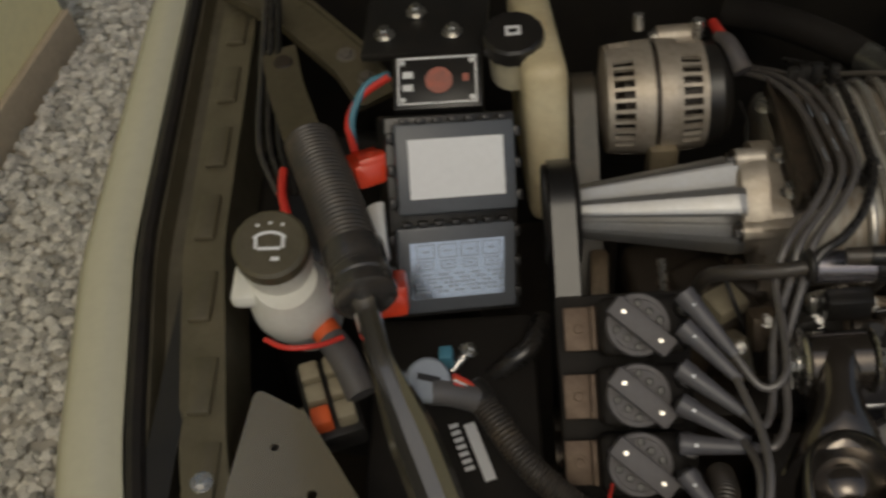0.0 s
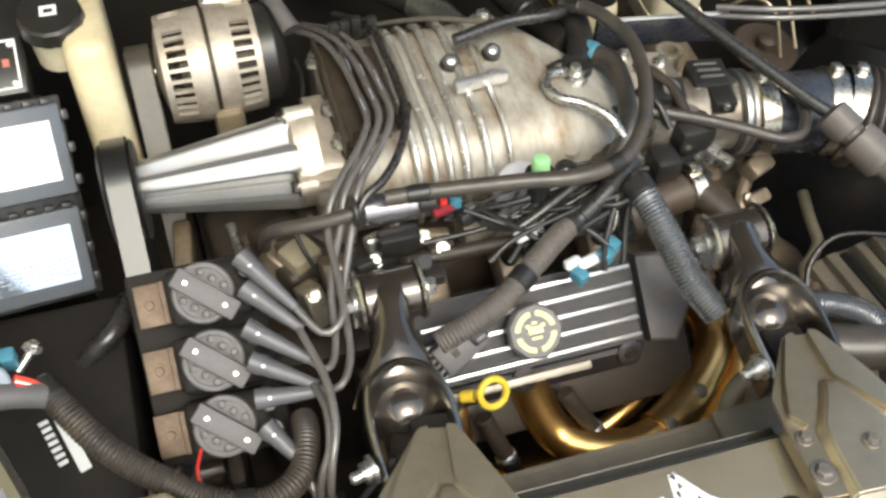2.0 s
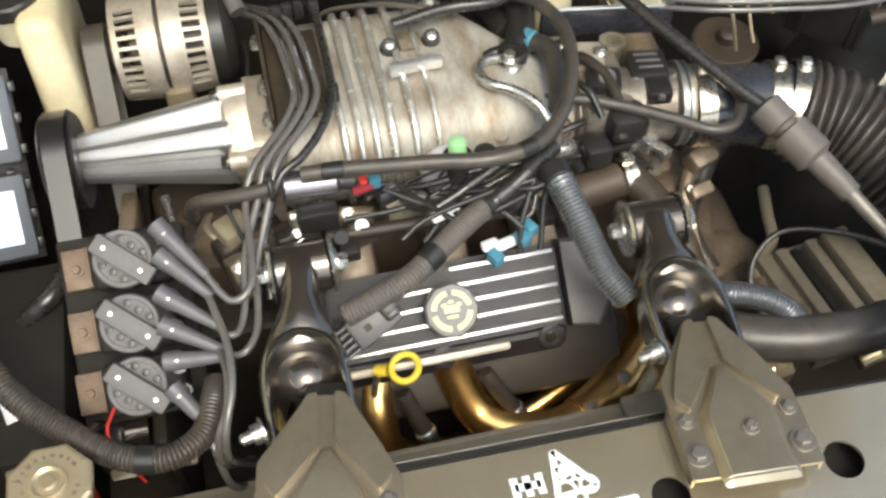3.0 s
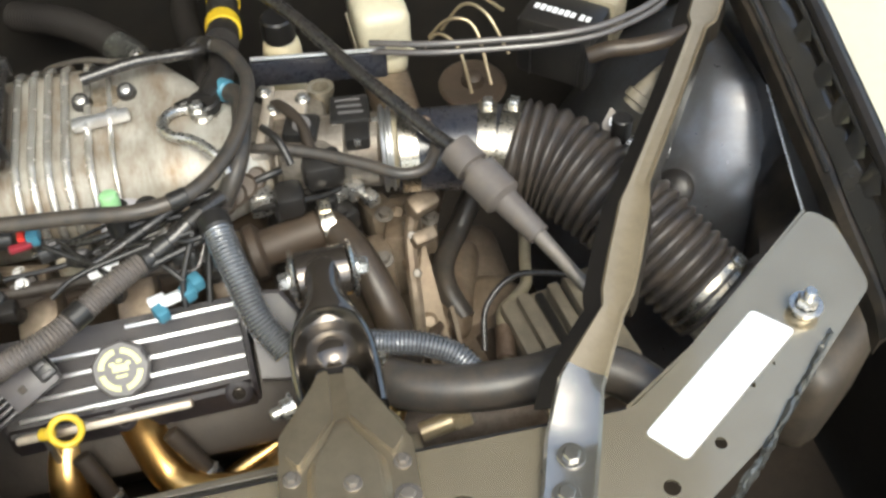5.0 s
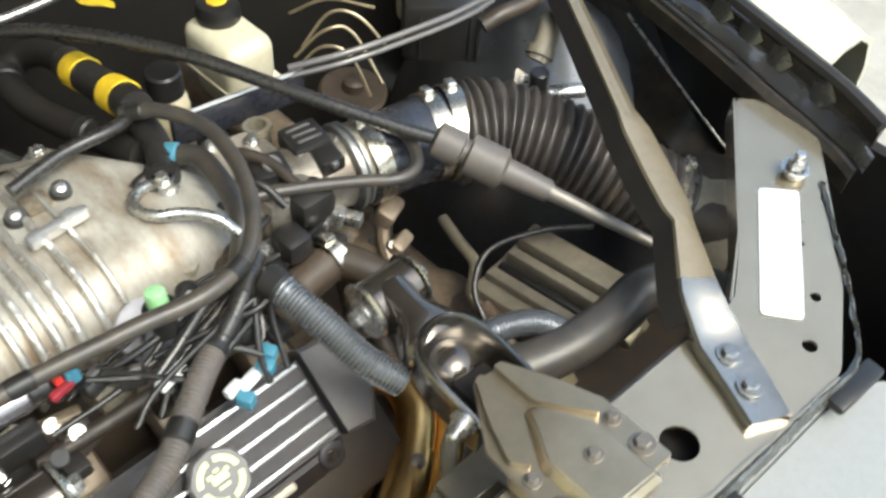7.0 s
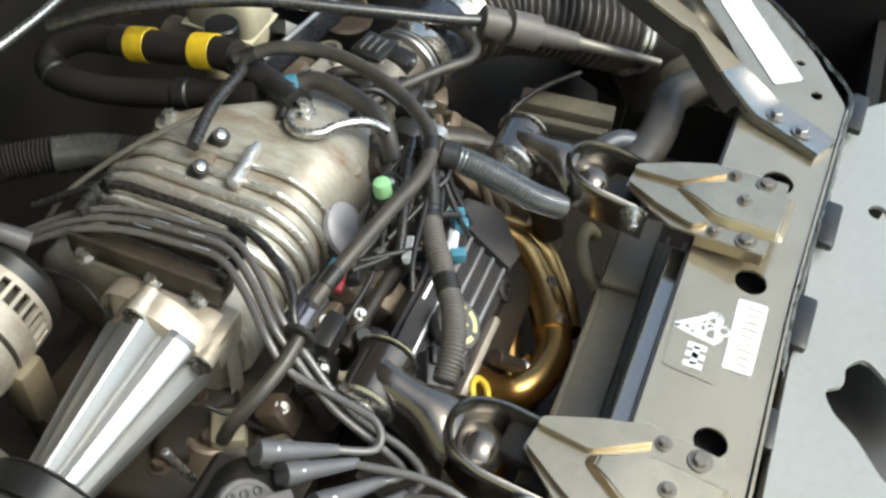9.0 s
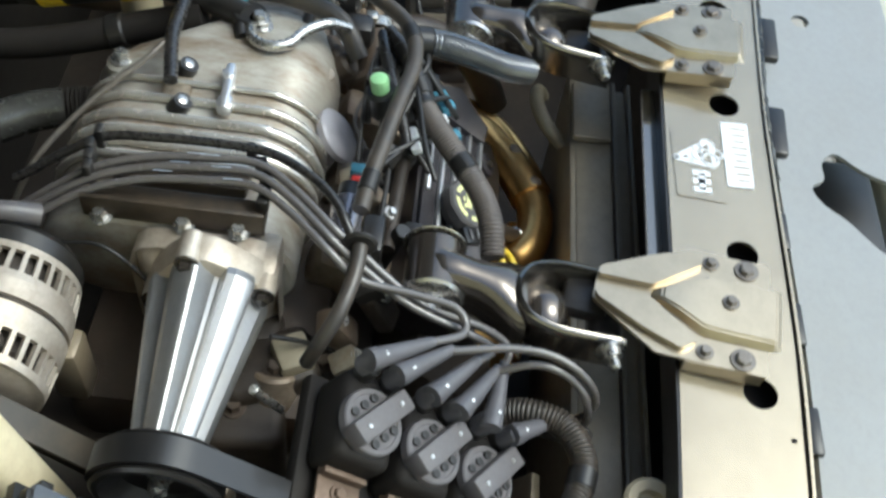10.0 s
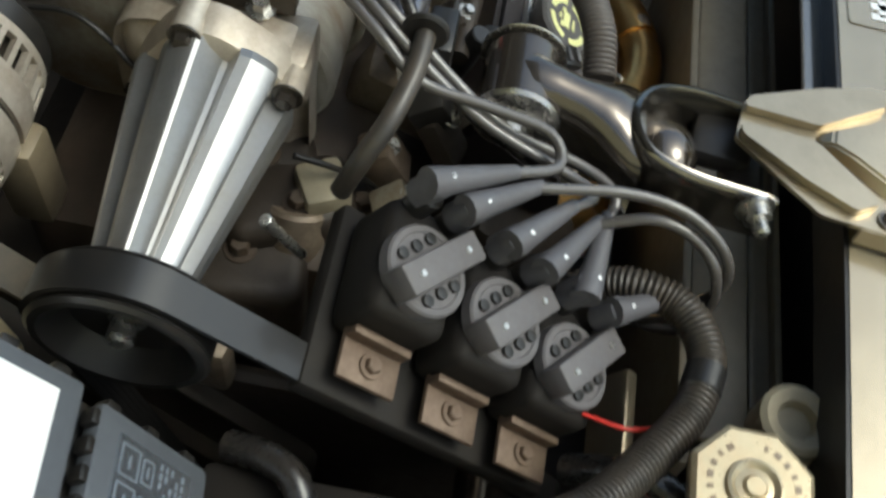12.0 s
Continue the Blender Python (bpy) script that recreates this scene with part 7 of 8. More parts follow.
brace("tower_brace", (((0.874, 0.142, 0.770), 0.023), ((0.893, 0.180, 0.771), 0.025), ((0.912, 0.226, 0.774), 0.026), ((0.934, 0.272, 0.792), 0.022), ((0.987, 0.335, 0.805), 0.0115), ((0.998, 0.353, 0.806), 0.0165), ((1.020, 0.392, 0.809), 0.0175), ((1.052, 0.450, 0.815), 0.0165),
      ((1.068, 0.478, 0.815), 0.0110), ((1.16, 0.605, 0.806), 0.0105), ((1.240, 0.718, 0.800), 0.0105), ((1.252, 0.735, 0.799), 0.019), ((1.285, 0.785, 0.795), 0.020)), "dusty brown-black steel brace across the corner", "brace", ((0.905, 0.211, 0.776), (0.889, 0.176, 0.775)))

# brake side
mc = thing("brake_reservoir", (0.88, 0.98, 0.62), "yellowed translucent brake fluid reservoir with black and yellow cap", "reservoir")
b = bm_()
box(b, (0.880, 0.985, 0.700), (0.078, 0.112, 0.080), bev=0.018, seg=3)
box(b, (0.880, 0.982, 0.650), (0.066, 0.098, 0.05), bev=0.016, seg=3)
part("tank", b, "bottle", mc)
b = bm_()
box(b, (0.880, 0.985, 0.672), (0.082, 0.116, 0.005), bev=0.002)
part("rib", b, "bottle", mc)
b = bm_()
lathe(b, (0.885, 1.01, 0.735), (0, 0, 1), [(0, 0.026), (0.006, 0.030), (0.020, 0.030), (0.023, 0.0285), (0.030, 0.027), (0.031, 0.024)], 26, lobes=lambda a: 1 + 0.012 * math.cos(18 * a))
cap = part("cap", b, "plastic", mc)
b = bm_()
cyl(b, (0.885, 1.01, 0.766), (0.885, 1.01, 0.7685), 0.014)
part("cap_label", b, "tape", cap, "yellow cap label")
b = bm_()
cyl(b, (0.88, 0.86, 0.60), (0.88, 1.1, 0.60), 0.035)
part("cylinder", b, "gearbox", mc)
pr = thing("power_steering_reservoir", (0.73, 0.90, 0.7), "small grey fluid reservoir with a black cap", "reservoir")
b = bm_()
lathe(b, (0.735, 0.905, 0.66), (0, 0, 1), [(0, 0.025), (0.075, 0.026), (0.088, 0.024), (0.094, 0.018)], 26)
part("tank", b, "tank", pr)
b = bm_()
cyl(b, (0.735, 0.905, 0.755), (0.735, 0.905, 0.79), 0.022)
part("cap", b, "plastic", pr)
fb = thing("relay_box", (1.092, 0.797, 0.70), "black plastic relay box with a white printed strip", "relay box")
RB, rb0 = Matrix.Rotation(-0.72, 3, "Z"), V(1.092, 0.797, 0.757)
b = bm_()
box(b, rb0, (0.104, 0.072, 0.088), RB, bev=0.008)
part("box", b, "plastic", fb)
for u in (-0.030, 0.036, 0.046):
    b = bm_()
    box(b, rb0 + RB @ V(u, -0.0365, -0.006), (0.004, 0.004, 0.070), RB, bev=0.001)
    part("rib", b, "plastic", fb)
b = bm_()
box(b, rb0 + RB @ V(0.0, 0.058, 0.010), (0.115, 0.048, 0.078), RB, bev=0.008)
lid = part("lid", b, "tan", fb, "tan dusty lid")
b = bm_()
box(b, rb0 + RB @ V(0.008, 0.044, 0.050), (0.060, 0.010, 0.006), RB, bev=0.002)
part("lid_ridge", b, "tan", lid)
for k in range(9):
    b = bm_()
    box(b, rb0 + RB @ V(-0.036 + 0.0082 * k + 0.004 * (k > 6), -0.004, 0.0444), (0.0062, 0.010 + 0.002 * (k % 2), 0.0006), RB)
    part("print_bar", b, "white", fb)
# clutter on the strut tower beside the intake hose
b = bm_()
plate(b, [(-0.014, -0.028), (0.012, -0.030), (0.016, 0.006), (0.004, 0.030), (-0.012, 0.012)], 0.003, turn=axes((-0.35, -0.6, 0.7), (0.9, -0.2, 0.3)), at=(1.117, 0.660, 0.712), r=0.004)
tp = solid("tower_bracket", b, "dull_steel", "dull grey steel tab bracket beside the intake hose", "bracket")
b = bm_()
hexbolt(b, (1.119, 0.664, 0.722), (-0.35, -0.6, 0.7), 0.005, 0.005)
part("bolt", b, "zinc", tp)
b = bm_()
tube(b, [(1.142, 0.668, 0.740), (1.158, 0.672, 0.755), (1.180, 0.684, 0.758), (1.204, 0.704, 0.752)], 0.015, 16)
lathe(b, (1.150, 0.670, 0.748), (0.55, 0.2, 0.5), [(-0.006, 0.016), (-0.005, 0.019), (0.006, 0.019), (0.007, 0.016)], 20)
solid("hose_elbow", b, "beige", "dusty beige plastic hose elbow on the strut tower", "hose elbow")
hose("vacuum_hose", [(1.105, 0.735, 0.775), (1.13, 0.728, 0.785), (1.165, 0.722, 0.787), (1.205, 0.722, 0.79), (1.26, 0.74, 0.785)], 0.011, "brown_hose", "brown-black vacuum hose over the strut tower")
for k, pts in enumerate(([(0.93, 0.90, 0.70), (0.94, 0.86, 0.75), (0.96, 0.83, 0.745), (0.97, 0.80, 0.69)], [(0.94, 0.92, 0.70), (0.96, 0.88, 0.755), (0.99, 0.86, 0.75), (1.0, 0.81, 0.69)], [(0.96, 0.93, 0.70), (0.985, 0.90, 0.76), (1.01, 0.87, 0.76), (1.03, 0.83, 0.72)], [(0.98, 0.98, 0.72), (1.0, 0.92, 0.765), (1.03, 0.86, 0.77)])):
    hose("brake_line", pts, 0.0024, "brass", "bent steel brake line by the reservoir")
b = bm_()
lathe(b, (0.985, 0.855, 0.640), (0, -0.1, 1), [(0, 0.030), (0.010, 0.046), (0.018, 0.048), (0.022, 0.044), (0.024, 0.016), (0.036, 0.014), (0.040, 0.008)], 30)
solid("brake_valve", b, "rusty", "round brown brake valve body", "valve")
ac = thing("ac_fitting", (1.11, 0.63, 0.70), "silver air conditioning fitting with a black cap", "fitting")
b = bm_()
tube(b, [(1.105, 0.645, 0.70), (1.13, 0.63, 0.715), (1.17, 0.605, 0.715)], 0.010, 12)
part("pipe", b, "zinc", ac)
b = bm_()
cyl(b, (1.118, 0.640, 0.715), (1.118, 0.642, 0.75), 0.013)
part("cap", b, "plastic", ac)
b = bm_()
box(b, (0.775, 0.812, 0.770), (0.17, 0.012, 0.040), Matrix.Rotation(radians(-9), 3, "Z"), bev=0.003)
fs = solid("fuel_line_shield", b, "elbow", "black shield strip behind the throttle body", "shield")
b = bm_()
tube(b, [(0.692, 0.822, 0.7935), (0.775, 0.809, 0.7935), (0.858, 0.796, 0.7935)], 0.0028, 8)
part("top_edge", b, "fin", fs, "bright folded top edge")
hose("cowl_trim", [(0.35, 1.16, 0.80), (0.51, 1.12, 0.795), (0.70, 1.11, 0.792), (0.85, 1.14, 0.79)], 0.006, "zinc", "bright edge line along the cowl", "trim")


# ---- passenger side ----
# fuse boxes on a sloping tray
FT = axes((0.249, -0.758, 0.598), (0.968, 0.18, -0.174))
fz = thing("fuse_box", (-0.01, 0.72, 0.70), "twin black underhood fuse box with grey lids and white labels", "fuse box")
f1, f2 = V(-0.0115, 0.750, 0.817), V(-0.018, 0.680, 0.731)
F1, F2 = axes((0.250, -0.713, 0.653), (0.968, 0.18, -0.174)), axes((0.247, -0.803, 0.542), (0.968, 0.18, -0.174))
b = bm_()
box(b, (f1 + f2) / 2 + FT @ V(0, 0, -0.068), (0.136, 0.215, 0.105), FT, bev=0.005)
base = part("base", b, "base_grey", fz, "dark grey box body")
b = bm_()
box(b, (f1 + f2) / 2 + FT @ V(0, 0, -0.022), (0.144, 0.222, 0.010), FT, bev=0.002)
part("rim", b, "plastic", base, "black rim under the lids")
for c, FT in ((f1, F1), (f2, F2)):
    b = bm_()
    box(b, c + FT @ V(0, 0, -0.006), (0.132, 0.098, 0.014), FT, bev=0.004)
    lid = part("lid", b, "frame_grey", fz, "grey plastic lid")
    b = bm_()
    box(b, c + FT @ V(0, 0, 0.0016), (0.105, 0.064, 0.0012), FT)
    lb = part("lid_label", b, "white" if c is f1 else "label_blue_paper", lid, "white printed paper label")
    if c is f2:
        b = bm_()
        for k in range(4):
            u = 0.038 - 0.0245 * k
            for v, w, h in ((0.0215, 0.019, 0.015), (0.006, 0.015, 0.009)):
                for du, dv, sx, sy in ((0, h / 2, w, 0.0011), (0, -h / 2, w, 0.0011), (w / 2, 0, 0.0011, h), (-w / 2, 0, 0.0011, h), (0, 0, w * 0.45, 0.0016)):
                    box(b, c + FT @ V(u + du, v + dv, 0.0024), (sx, sy, 0.0004), FT)
            for j in range(5):
                for i in range(4):
                    if (i * 3 + j * 5 + k) % 4:
                        box(b, c + FT @ V(u - 0.009 + 0.006 * i, -0.005 - 0.0048 * j, 0.0024), (0.0044, 0.0022, 0.0004), FT)
        part("print_bar", b, "pale_print", lid, "pale blue printed fuse diagram")
    for k in range(7):
        b = bm_()
        box(b, c + FT @ V(-0.054 + 0.018 * k, 0.0515, -0.004), (0.010, 0.006, 0.010), FT, bev=0.001)
        part("tooth", b, "plastic", lid)
    for s in (-1, 1):
        for k in range(3):
            b = bm_()
            box(b, c + FT @ V(s * 0.070, -0.035 + 0.035 * k, -0.010), (0.008, 0.012, 0.012), FT, bev=0.002)
            part("latch", b, "plastic", lid)

# battery under and behind the boxes
bt = thing("battery", (-0.03, 0.6, 0.45), "black car battery with a white label and side posts", "battery")
b = bm_()
box(b, (-0.03, 0.545, 0.555), (0.185, 0.26, 0.19), bev=0.008)
part("case", b, "matte", bt)
LR = Matrix.Rotation(radians(-72), 3, "Z")
b = bm_()
box(b, (-0.003, 0.497, 0.6525), (0.070, 0.012, 0.001), LR)
part("label_strip", b, "white", bt, "white label strip")
b = bm_()
for k in range(7):
    box(b, V(-0.022, 0.503, 0.6533) + LR @ V(-0.026 + 0.0088 * k, 0, 0), (0.005, 0.010, 0.0006), LR)
part("print_bar", b, "white", bt, "white printed bars")
cn = thing("harness_connector", (-0.03, 0.52, 0.72), "grey round harness connector with red and white wires", "connector")
b = bm_()
cyl(b, (-0.044, 0.493, 0.795), (-0.040, 0.488, 0.808), 0.021)
dc = part("disc", b, "label_blue", cn)
b = bm_()
box(b, (-0.040, 0.488, 0.8095), (0.006, 0.022, 0.001), axes((0.4, -0.33, 0.86)) @ Matrix.Rotation(0.6, 3, "Z"))
part("disc_mark", b, "plastic", dc)
b = bm_()
tube(b, [(-0.040, 0.482, 0.796), (-0.024, 0.484, 0.790), (0.0, 0.486, 0.774)], 0.013, 14)
part("shell", b, "grey_plastic", cn)
for k in range(4):
    b = bm_()
    tube(b, [(-0.018, 0.487 + 0.003 * k, 0.800), (-0.004, 0.484 + 0.003 * k, 0.789), (0.012, 0.479, 0.776)], 0.0022, 8)
    part("pigtail_wire", b, ("red", "white", "orange", "red")[k], cn)
b = bm_()
box(b, (-0.026, 0.527, 0.784), (0.014, 0.016, 0.02), bev=0.003)
solid("connector", b, "blue", "blue plastic electrical connector", "connector", "blue connectors")
b = bm_()
tube(b, [(-0.022, 0.520, 0.770), (-0.012, 0.530, 0.775), (-0.006, 0.536, 0.779)], 0.004, 10)
hexbolt(b, (-0.006, 0.536, 0.779), (0.5, 0.3, 0.8), 0.006, 0.007)
part("ground_bolt", b, "zinc", cn, "bright ground terminal bolt")

# red cable ends
for (x, y, z), r in (((-0.112, 0.775, 0.800), 0.35), ((-0.086, 0.615, 0.775), 0.1)):
    b = bm_()
    T = Matrix.Rotation(r, 3, "Z") @ Matrix.Rotation(-0.5, 3, "X")
    box(b, (x, y, z), (0.040, 0.066, 0.028), T, bev=0.006)
    box(b, V(x, y, z) + T @ V(0.004, -0.018, 0.012), (0.034, 0.028, 0.014), T, bev=0.004)
    rc = solid("power_terminal", b, "signal_red", "red plastic battery cable terminal cover", "terminal cover", "red terminals")
    b = bm_()
    ring(b, V(x, y, z) + T @ V(0.004, -0.018, 0.018), T @ V(0, 0, 1), 0.006, 0.0018, 16, 6)
    part("latch_ring", b, "signal_red", rc)
b = bm_()
tube(b, [(-0.106, 0.73, 0.78), (-0.104, 0.70, 0.775), (-0.10, 0.665, 0.765)], 0.017, 12, flat=0.5)
solid("silver_wrap", b, "white", "crumpled silver foil wrapped cable", "cable wrap")
hose("power_cable", [(-0.128, 0.80, 0.80), (-0.135, 0.835, 0.815), (-0.12, 0.86, 0.83), (-0.085, 0.868, 0.85)], 0.0045, "red", "red insulated battery power cable", "cable")
hose("power_cable", [(-0.130, 0.81, 0.80), (-0.13, 0.84, 0.82), (-0.112, 0.868, 0.84), (-0.085, 0.872, 0.85)], 0.0045, "blue", "blue insulated electrical cable", "cable")
hose("power_cable", [(-0.208, 0.78, 0.80), (-0.205, 0.74, 0.80), (-0.19, 0.69, 0.79), (-0.178, 0.65, 0.78)], 0.005, "red", "red insulated cable beside the sleeve", "cable")
hose("power_cable", [(-0.13, 0.560, 0.78), (-0.15, 0.545, 0.79), (-0.18, 0.54, 0.795), (-0.205, 0.555, 0.79)], 0.0028, "red", "thin red electrical wire", "cable")
for k in range(3):
    hose("power_cable", [(-0.25 + 0.008 * k, 1.05, 0.84), (-0.245 + 0.01 * k, 0.92, 0.82), (-0.24 + 0.012 * k, 0.82, 0.80), (-0.212 + 0.01 * k, 0.75, 0.79)], 0.004, ("loom", "hose", "plastic")[k], "bundled electrical cable along the fender", "cable")

# controller box with printed face
ct = thing("controller_box", (-0.03, 0.88, 0.76), "small black controller box with a white framed face and red emblem", "controller")
CF = axes((0, -0.45, 0.9), (1, 0, -0.03))
cf = V(-0.032, 0.880, 0.830)
b = bm_()
box(b, cf + CF @ V(0, 0, -0.02), (0.104, 0.069, 0.038), CF, bev=0.004)
part("case", b, "plastic", ct)
b = bm_()
for u, v, sx, sy in ((0, 0.028, 0.092, 0.0022), (0, -0.028, 0.092, 0.0022), (-0.045, 0, 0.0022, 0.058), (0.045, 0, 0.0022, 0.058)):
    box(b, cf + CF @ V(u, v, 0), (sx, sy, 0.002), CF)
part("face_frame", b, "white", ct)
b = bm_()
lathe(b, cf + CF @ V(0.002, 0, -0.001), CF @ V(0, 0, 1), [(0, 0.016), (0.002, 0.016)], 28)
part("emblem", b, "emblem", ct, "round red emblem")
for u, v in ((-0.034, 0.008), (-0.034, -0.008)):
    b = bm_()
    box(b, cf + CF @ V(u, v, 0), (0.012, 0.008, 0.0015), CF)
    part("print_bar", b, "white", ct)
b = bm_()
for s in (-1, 1):
    for q in (-1, 1):
        b = bm_()
        lathe(b, cf + CF @ V(0.040 * s, 0.023 * q, 0), CF @ V(0, 0, 1), [(0, 0.0035), (0.002, 0.003)], 10)
        part("corner_screw", b, "white", ct)
b = bm_()
box(b, cf + CF @ V(0.033, 0.002, 0), (0.007, 0.009, 0.0015), CF)
part("red_key", b, "emblem", ct)

# bracket with bolts behind it
tr = thing("cross_bracket", (-0.05, 0.92, 0.8), "black painted bracket with bright bolts", "bracket")
b = bm_()
box(b, (-0.045, 0.972, 0.835), (0.15, 0.11, 0.012), Matrix.Rotation(-0.06, 3, "Z"), bev=0.004)
part("plate", b, "plastic", tr)
for x, y in ((-0.094, 0.954), (-0.057, 0.994), (-0.013, 0.951)):
    b = bm_()
    hexbolt(b, (x, y, 0.842), (0, 0, 1), 0.008, 0.010)
    part("bolt", b, "zinc", tr)

# olive bar of the strut tower behind the boxes
BARLINE = [V(-0.31, 1.14, 0.80), V(-0.22, 1.06, 0.80), V(-0.14, 0.965, 0.79), V(-0.11, 0.92, 0.77)]
bt = thing("tower_bar", (-0.2, 1.0, 0.78), "dusty olive steel bar on the strut tower", "brace")
b = bm_()
strip(b, BARLINE, 0.055, 0.012, (0.75, 0.66, 0), smooth=False)
part("bar", b, "gutter", bt)
for s in (-1, 1):
    b = bm_()
    strip(b, [p + V(0.75, 0.66, 0) * (0.026 * s) + V(0, 0, 0.007) for p in BARLINE], 0.006, 0.010, (0.75, 0.66, 0), smooth=False)
    part("raised_edge", b, "gutter", bt)
for p in (V(-0.150, 0.978, 0.797), V(-0.125, 0.945, 0.786)):
    b = bm_()
    hexbolt(b, p, (0.1, -0.2, 1), 0.008, 0.008)
    part("bolt", b, "dull_steel", bt)

# coolant tank
ctk = thing("coolant_tank", (0.085, 0.85, 0.6), "yellowed translucent coolant tank with a black cap", "coolant tank")
b = bm_()
box(b, (0.086, 0.945, 0.735), (0.052, 0.24, 0.22), Matrix.Rotation(radians(3), 3, "Z") @ Matrix.Rotation(radians(-10), 3, "X"), bev=0.018, seg=3)
part("tank", b, "tank", ctk)
b = bm_()
cyl(b, (0.060, 0.915, 0.80), (0.058, 0.912, 0.846), 0.030)
part("neck", b, "bottle", ctk)
b = bm_()
lathe(b, (0.058, 0.912, 0.846), (0, -0.12, 1), [(0, 0.033), (0.003, 0.036), (0.020, 0.035), (0.023, 0.032)], 40, lobes=lambda a: 1 + 0.02 * math.cos(14 * a))
cp = part("cap", b, "plastic", ctk, "black ribbed cap")
b = bm_()
for u, v, sx, sy in ((0, 0.006, 0.018, 0.004), (0, -0.006, 0.018, 0.004), (-0.007, 0, 0.004, 0.014), (0.007, 0, 0.004, 0.014)):
    box(b, (0.058 + u, 0.912 + v - 0.003, 0.8705), (sx, sy, 0.0008), Matrix.Rotation(0.12, 3, "X"))
part("cap_symbol", b, "white", cp)

# washer bottle
wb = thing("washer_bottle", (-0.19, 0.57, 0.6), "white washer fluid bottle with a black cap", "washer bottle")
WA = V(-0.187, 0.608, 0.862)
WN = V(0.05, -0.25, 0.95).normalized()
b = bm_()
lathe(b, WA - WN * 0.10, WN, [(0, 0.020), (0.02, 0.026), (0.06, 0.032), (0.08, 0.036), (0.10, 0.034)], 28)
tube(b, [WA - WN * 0.09, WA - WN * 0.13 + V(-0.01, 0.0, 0), WA - WN * 0.22 + V(0, 0.02, 0)], 0.024, 18, r2=0.04)
box(b, WA - WN * 0.055 + V(-0.036, -0.012, 0), (0.028, 0.05, 0.02), bev=0.008)
lathe(b, WA - WN * 0.085 + V(0.006, -0.016, 0), WN, [(-0.045, 0.028), (-0.030, 0.040), (-0.010, 0.044), (0.012, 0.043), (0.030, 0.036), (0.045, 0.032)], 28)
part("neck", b, "white_bottle", wb)
WT = axes(WN, (1, 0, 0))
b = bm_()
lathe(b, WA - WN * 0.004, WN, [(0, 0.034), (0.004, 0.037), (0.018, 0.0365), (0.021, 0.033)], 36)
cp = part("cap", b, "gutter", wb, "dusty dark cap with a white wiper symbol")
b = bm_()
arcp = [WA + WN * 0.0178 + WT @ V(0.016 * math.cos(a), 0.010 * math.sin(a) + 0.001, 0) for a in (0.35 + 0.245 * k for k in range(11))]
strip(b, arcp, 0.003, 0.0008, WN.cross(V(1, 0, 0)), smooth=False)
for u, v, sx, sy in ((0.0, -0.006, 0.022, 0.003), (-0.013, 0.0, 0.003, 0.011), (0.013, 0.0, 0.003, 0.011), (-0.012, 0.019, 0.003, 0.003), (0.0, 0.021, 0.003, 0.003), (0.012, 0.019, 0.003, 0.003), (0.006, -0.017, 0.008, 0.004)):
    box(b, WA + WN * 0.0175 + WT @ V(u, v, 0), (sx, sy, 0.0008), WT)
part("cap_symbol", b, "white", cp)

# passenger's brace with a rubber sleeve
pb = thing("sleeved_brace", (-0.1, 0.5, 0.8), "olive steel brace with a ribbed black sleeve", "brace")
b = bm_()
strip(b, [(-0.228, 0.965, 0.822), (-0.205, 0.87, 0.84), (-0.172, 0.765, 0.858)], 0.042, 0.008, (1, 0.3, 0))
fe = part("flat_end", b, "gutter", pb, "dusty olive flat end")
b = bm_()
lathe(b, (-0.216, 0.925, 0.836), (0, -0.1, 1), [(0, 0.012), (0.003, 0.010), (0.003, 0.006)], 16)
part("rivet", b, "block", fe)
b = bm_()
ribbed(b, [(-0.164, 0.758, 0.860), (-0.124, 0.645, 0.862), (-0.093, 0.545, 0.86)], 0.027, 0.0058, 0.0014, 26)
sl_ = part("sleeve", b, "brown_loom", pb, "ribbed dusty black sleeve", 60)
b = bm_()
lathe(b, (-0.106, 0.592, 0.861), (0.255, -0.96, -0.02), [(-0.012, 0.0285), (-0.010, 0.0305), (0.010, 0.0300), (0.012, 0.0285), (0.024, 0.0282), (0.026, 0.0305), (0.031, 0.0305), (0.033, 0.0285), (0.040, 0.0285), (0.042, 0.0310), (0.048, 0.0305), (0.050, 0.026)], 30)
part("collar", b, "loom", sl_, "smooth black collar")
b = bm_()
path = spline([(-0.100, 0.56, 0.858), (-0.082, 0.495, 0.846), (-0.066, 0.455, 0.834), (-0.042, 0.395, 0.814), (-0.020, 0.335, 0.796), (0.0, 0.27, 0.776), (0.010, 0.215, 0.771)], 0.01)
n = len(path) - 1
sweep(b, path, lambda k, s: [(w * (0.012 + 0.010 * min(1, max(0, (k / n - 0.2) * 5))), h) for w, h in ((1, -0.004), (1, 0.004), (0.75, 0.012), (0.3, 0.006), (-0.3, 0.006), (-0.75, 0.012), (-1, 0.004), (-1, -0.004))], up=(1, 0.25, 0))
part("bar", b, "gloss", pb, "glossy dark olive bar", 25)
for p in ((-0.003, 0.268, 0.784), (0.007, 0.236, 0.778)):
    b = bm_()
    hexbolt(b, p, (0, 0, 1), 0.0072, 0.008)
    part("bolt", b, "dull_steel", pb)

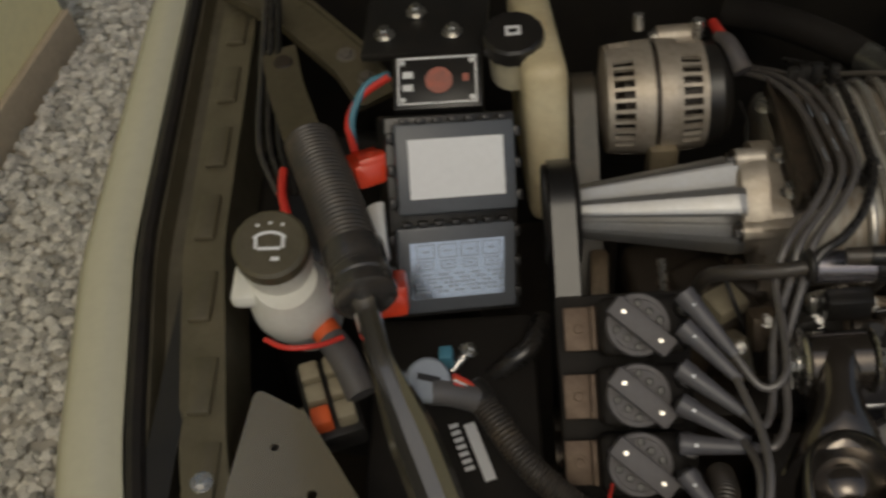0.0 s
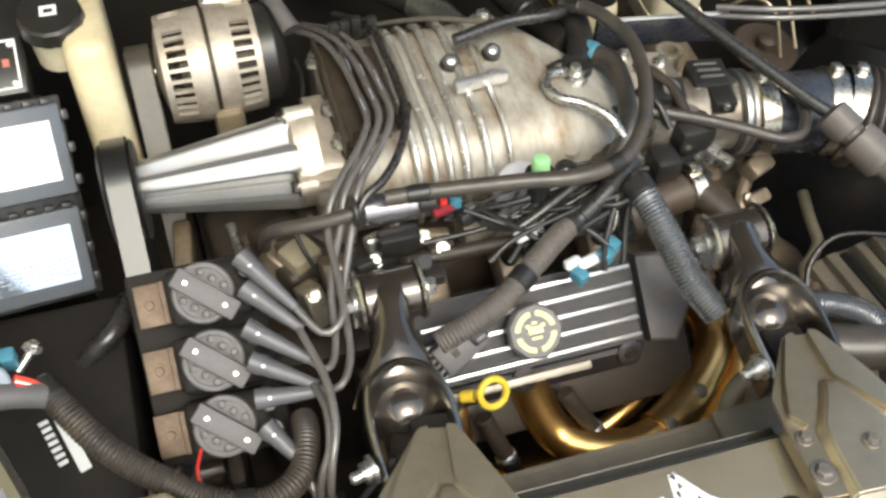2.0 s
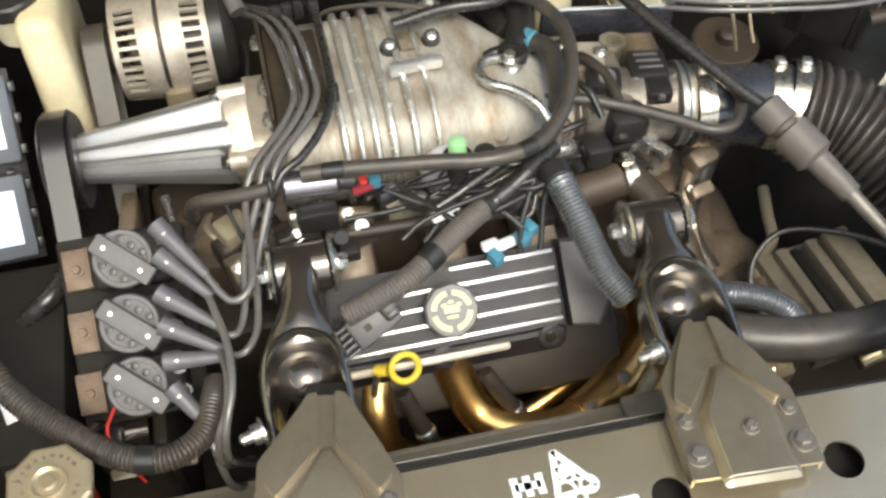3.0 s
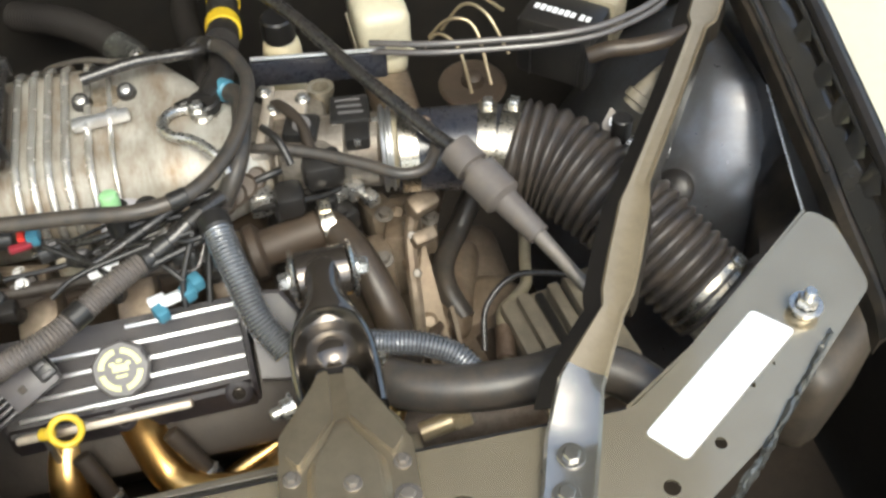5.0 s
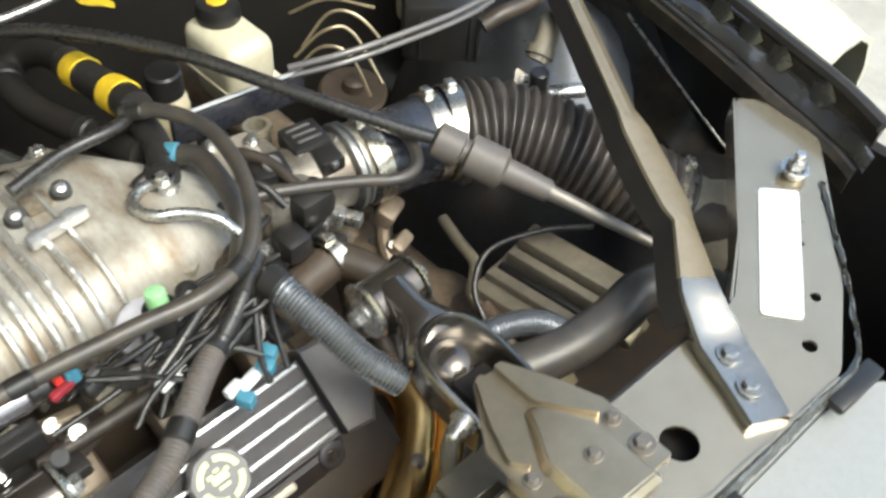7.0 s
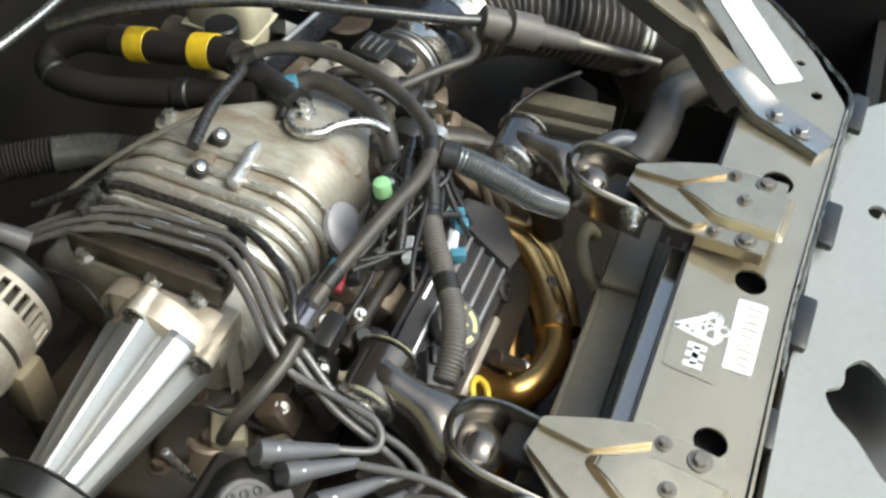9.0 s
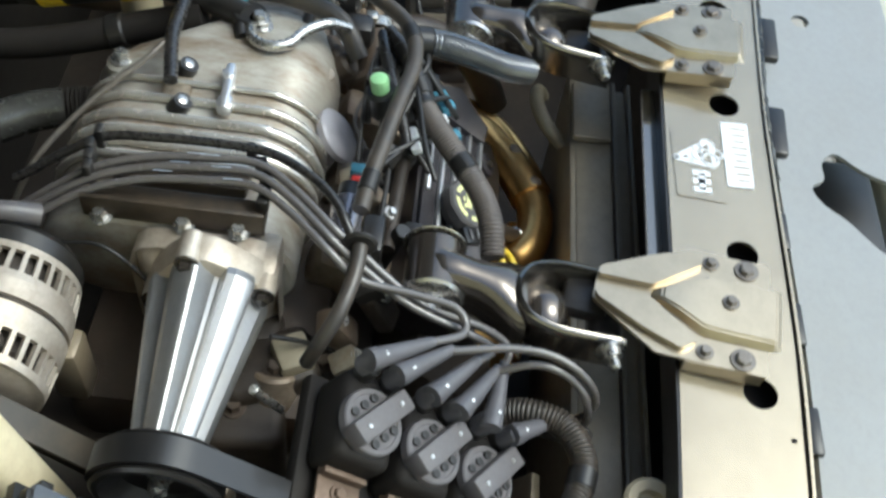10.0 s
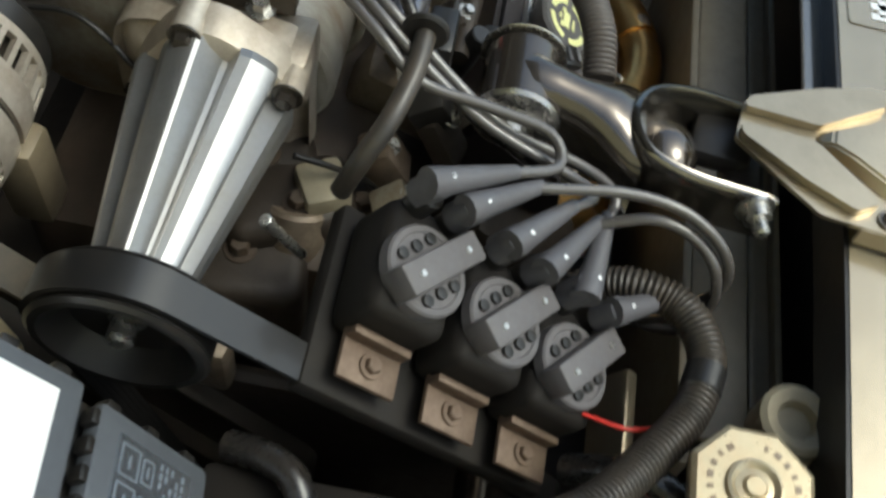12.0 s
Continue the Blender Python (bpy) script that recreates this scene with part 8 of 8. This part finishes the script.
# relay cluster
rl = thing("relay_cluster", (-0.155, 0.53, 0.66), "tan relay cluster with a red relay", "relay")
b = bm_()
box(b, (-0.153, 0.532, 0.70), (0.055, 0.095, 0.03), Matrix.Rotation(0.3, 3, "Z"), bev=0.004)
part("base", b, "plastic", rl)
for i in range(2):
    for j in range(3):
        b = bm_()
        c = V(-0.153, 0.532, 0.722) + Matrix.Rotation(0.3, 3, "Z") @ V(-0.012 + 0.025 * i, 0.028 - 0.028 * j, 0)
        box(b, c, (0.020, 0.022, 0.022), Matrix.Rotation(0.3, 3, "Z"), bev=0.003)
        part("relay", b, "orange" if (i, j) == (0, 2) else "tan", rl)
hose("orange_cable_end", [(-0.157, 0.592, 0.755), (-0.147, 0.578, 0.752)], 0.015, "orange", "orange plastic cable end", "cable end")
hose("grey_cable_boot", [(-0.147, 0.578, 0.752), (-0.132, 0.555, 0.748), (-0.115, 0.52, 0.735)], 0.016, "grey_plastic", "grey plastic cable boot", "cable end")

# radiator with cap, fan shroud
rd = thing("radiator", (0.5, 0.25, 0.4), "black radiator with beige fan shroud behind the support", "radiator")
b = bm_()
box(b, (0.50, 0.215, 0.50), (0.80, 0.05, 0.46), bev=0.006)
part("core", b, "plastic", rd)
b = bm_()
box(b, (0.46, 0.342, 0.50), (0.66, 0.012, 0.28), bev=0.004)
part("fan_shroud", b, "shroud", rd, "dusty beige fan shroud")
b = bm_()
box(b, (0.47, 0.318, 0.640), (0.64, 0.045, 0.010), Matrix.Rotation(-0.1, 3, "X"), bev=0.003)
part("shroud_top", b, "shroud", rd)
b = bm_()
box(b, (0.48, 0.280, 0.605), (0.62, 0.05, 0.010), bev=0.003)
part("shroud_step", b, "shroud", rd)
b = bm_()
box(b, (0.70, 0.322, 0.652), (0.10, 0.05, 0.012), bev=0.004)
part("shroud_boss", b, "shroud", rd, "dusty beige fan shroud")
b = bm_()
for y in (0.262, 0.284):
    box(b, (0.48, y, 0.617), (0.62, 0.006, 0.016), bev=0.002)
part("shroud_rib", b, "shroud", rd)
b = bm_()
cyl(b, (0.075, 0.333, 0.66), (0.075, 0.333, 0.742), 0.022)
part("filler_neck", b, "black_metal", rd)
b = bm_()
lathe(b, (0.075, 0.333, 0.738), (0, 0, 1), [(0, 0.040), (0.010, 0.042), (0.013, 0.0415), (0.0155, 0.038), (0.0155, 0.0001)], 8, x=(1, 0.4, 0), closed=False)
cp = part("pressure_cap", b, "brass", rd, "brass coloured octagonal pressure cap", 25)
b = bm_()
lathe(b, (0.075, 0.333, 0.7535), (0, 0, 1), [(0, 0.0185), (0.003, 0.0175), (0.0035, 0.0155), (0.001, 0.012), (0.0015, 0.008), (0.004, 0.006), (0.004, 0.0001)], 30, closed=False)
part("cap_hub", b, "brass", cp)
b = bm_()
for k in range(22):
    a = 2 * math.pi * k / 22
    if k % 11 > 1:
        box(b, (0.075 + 0.0275 * math.cos(a), 0.333 + 0.0275 * math.sin(a), 0.7538), (0.0022 + 0.0012 * (k % 3), 0.0038, 0.0005), Matrix.Rotation(a + math.pi / 2, 3, "Z"))
part("cap_print", b, "gearbox", cp)
b = bm_()
lathe(b, (0.142, 0.290, 0.69), (0, 0, 1), [(0, 0.026), (0.03, 0.026), (0.033, 0.022), (0.03, 0.014), (0.022, 0.012)], 26)
part("mount_grommet", b, "tan", rd, "tan rubber radiator mount")
b = bm_()
tube(b, [(0.075, 0.355, 0.70), (0.09, 0.39, 0.70), (0.10, 0.43, 0.66)], 0.011, 12)
part("overflow_hose", b, "hose", rd)
b = bm_()
cyl(b, (0.070, 0.374, 0.61), (0.071, 0.376, 0.664), 0.0165)
rc = solid("red_cap", b, "signal_red", "bright red-orange plastic cap low beside the radiator", "cap")
b = bm_()
box(b, (0.046, 0.364, 0.615), (0.075, 0.14, 0.05), Matrix.Rotation(0.25, 3, "Z"), bev=0.008)
solid("washer_tray", b, "tan", "tan plastic tray beside the battery", "tray")
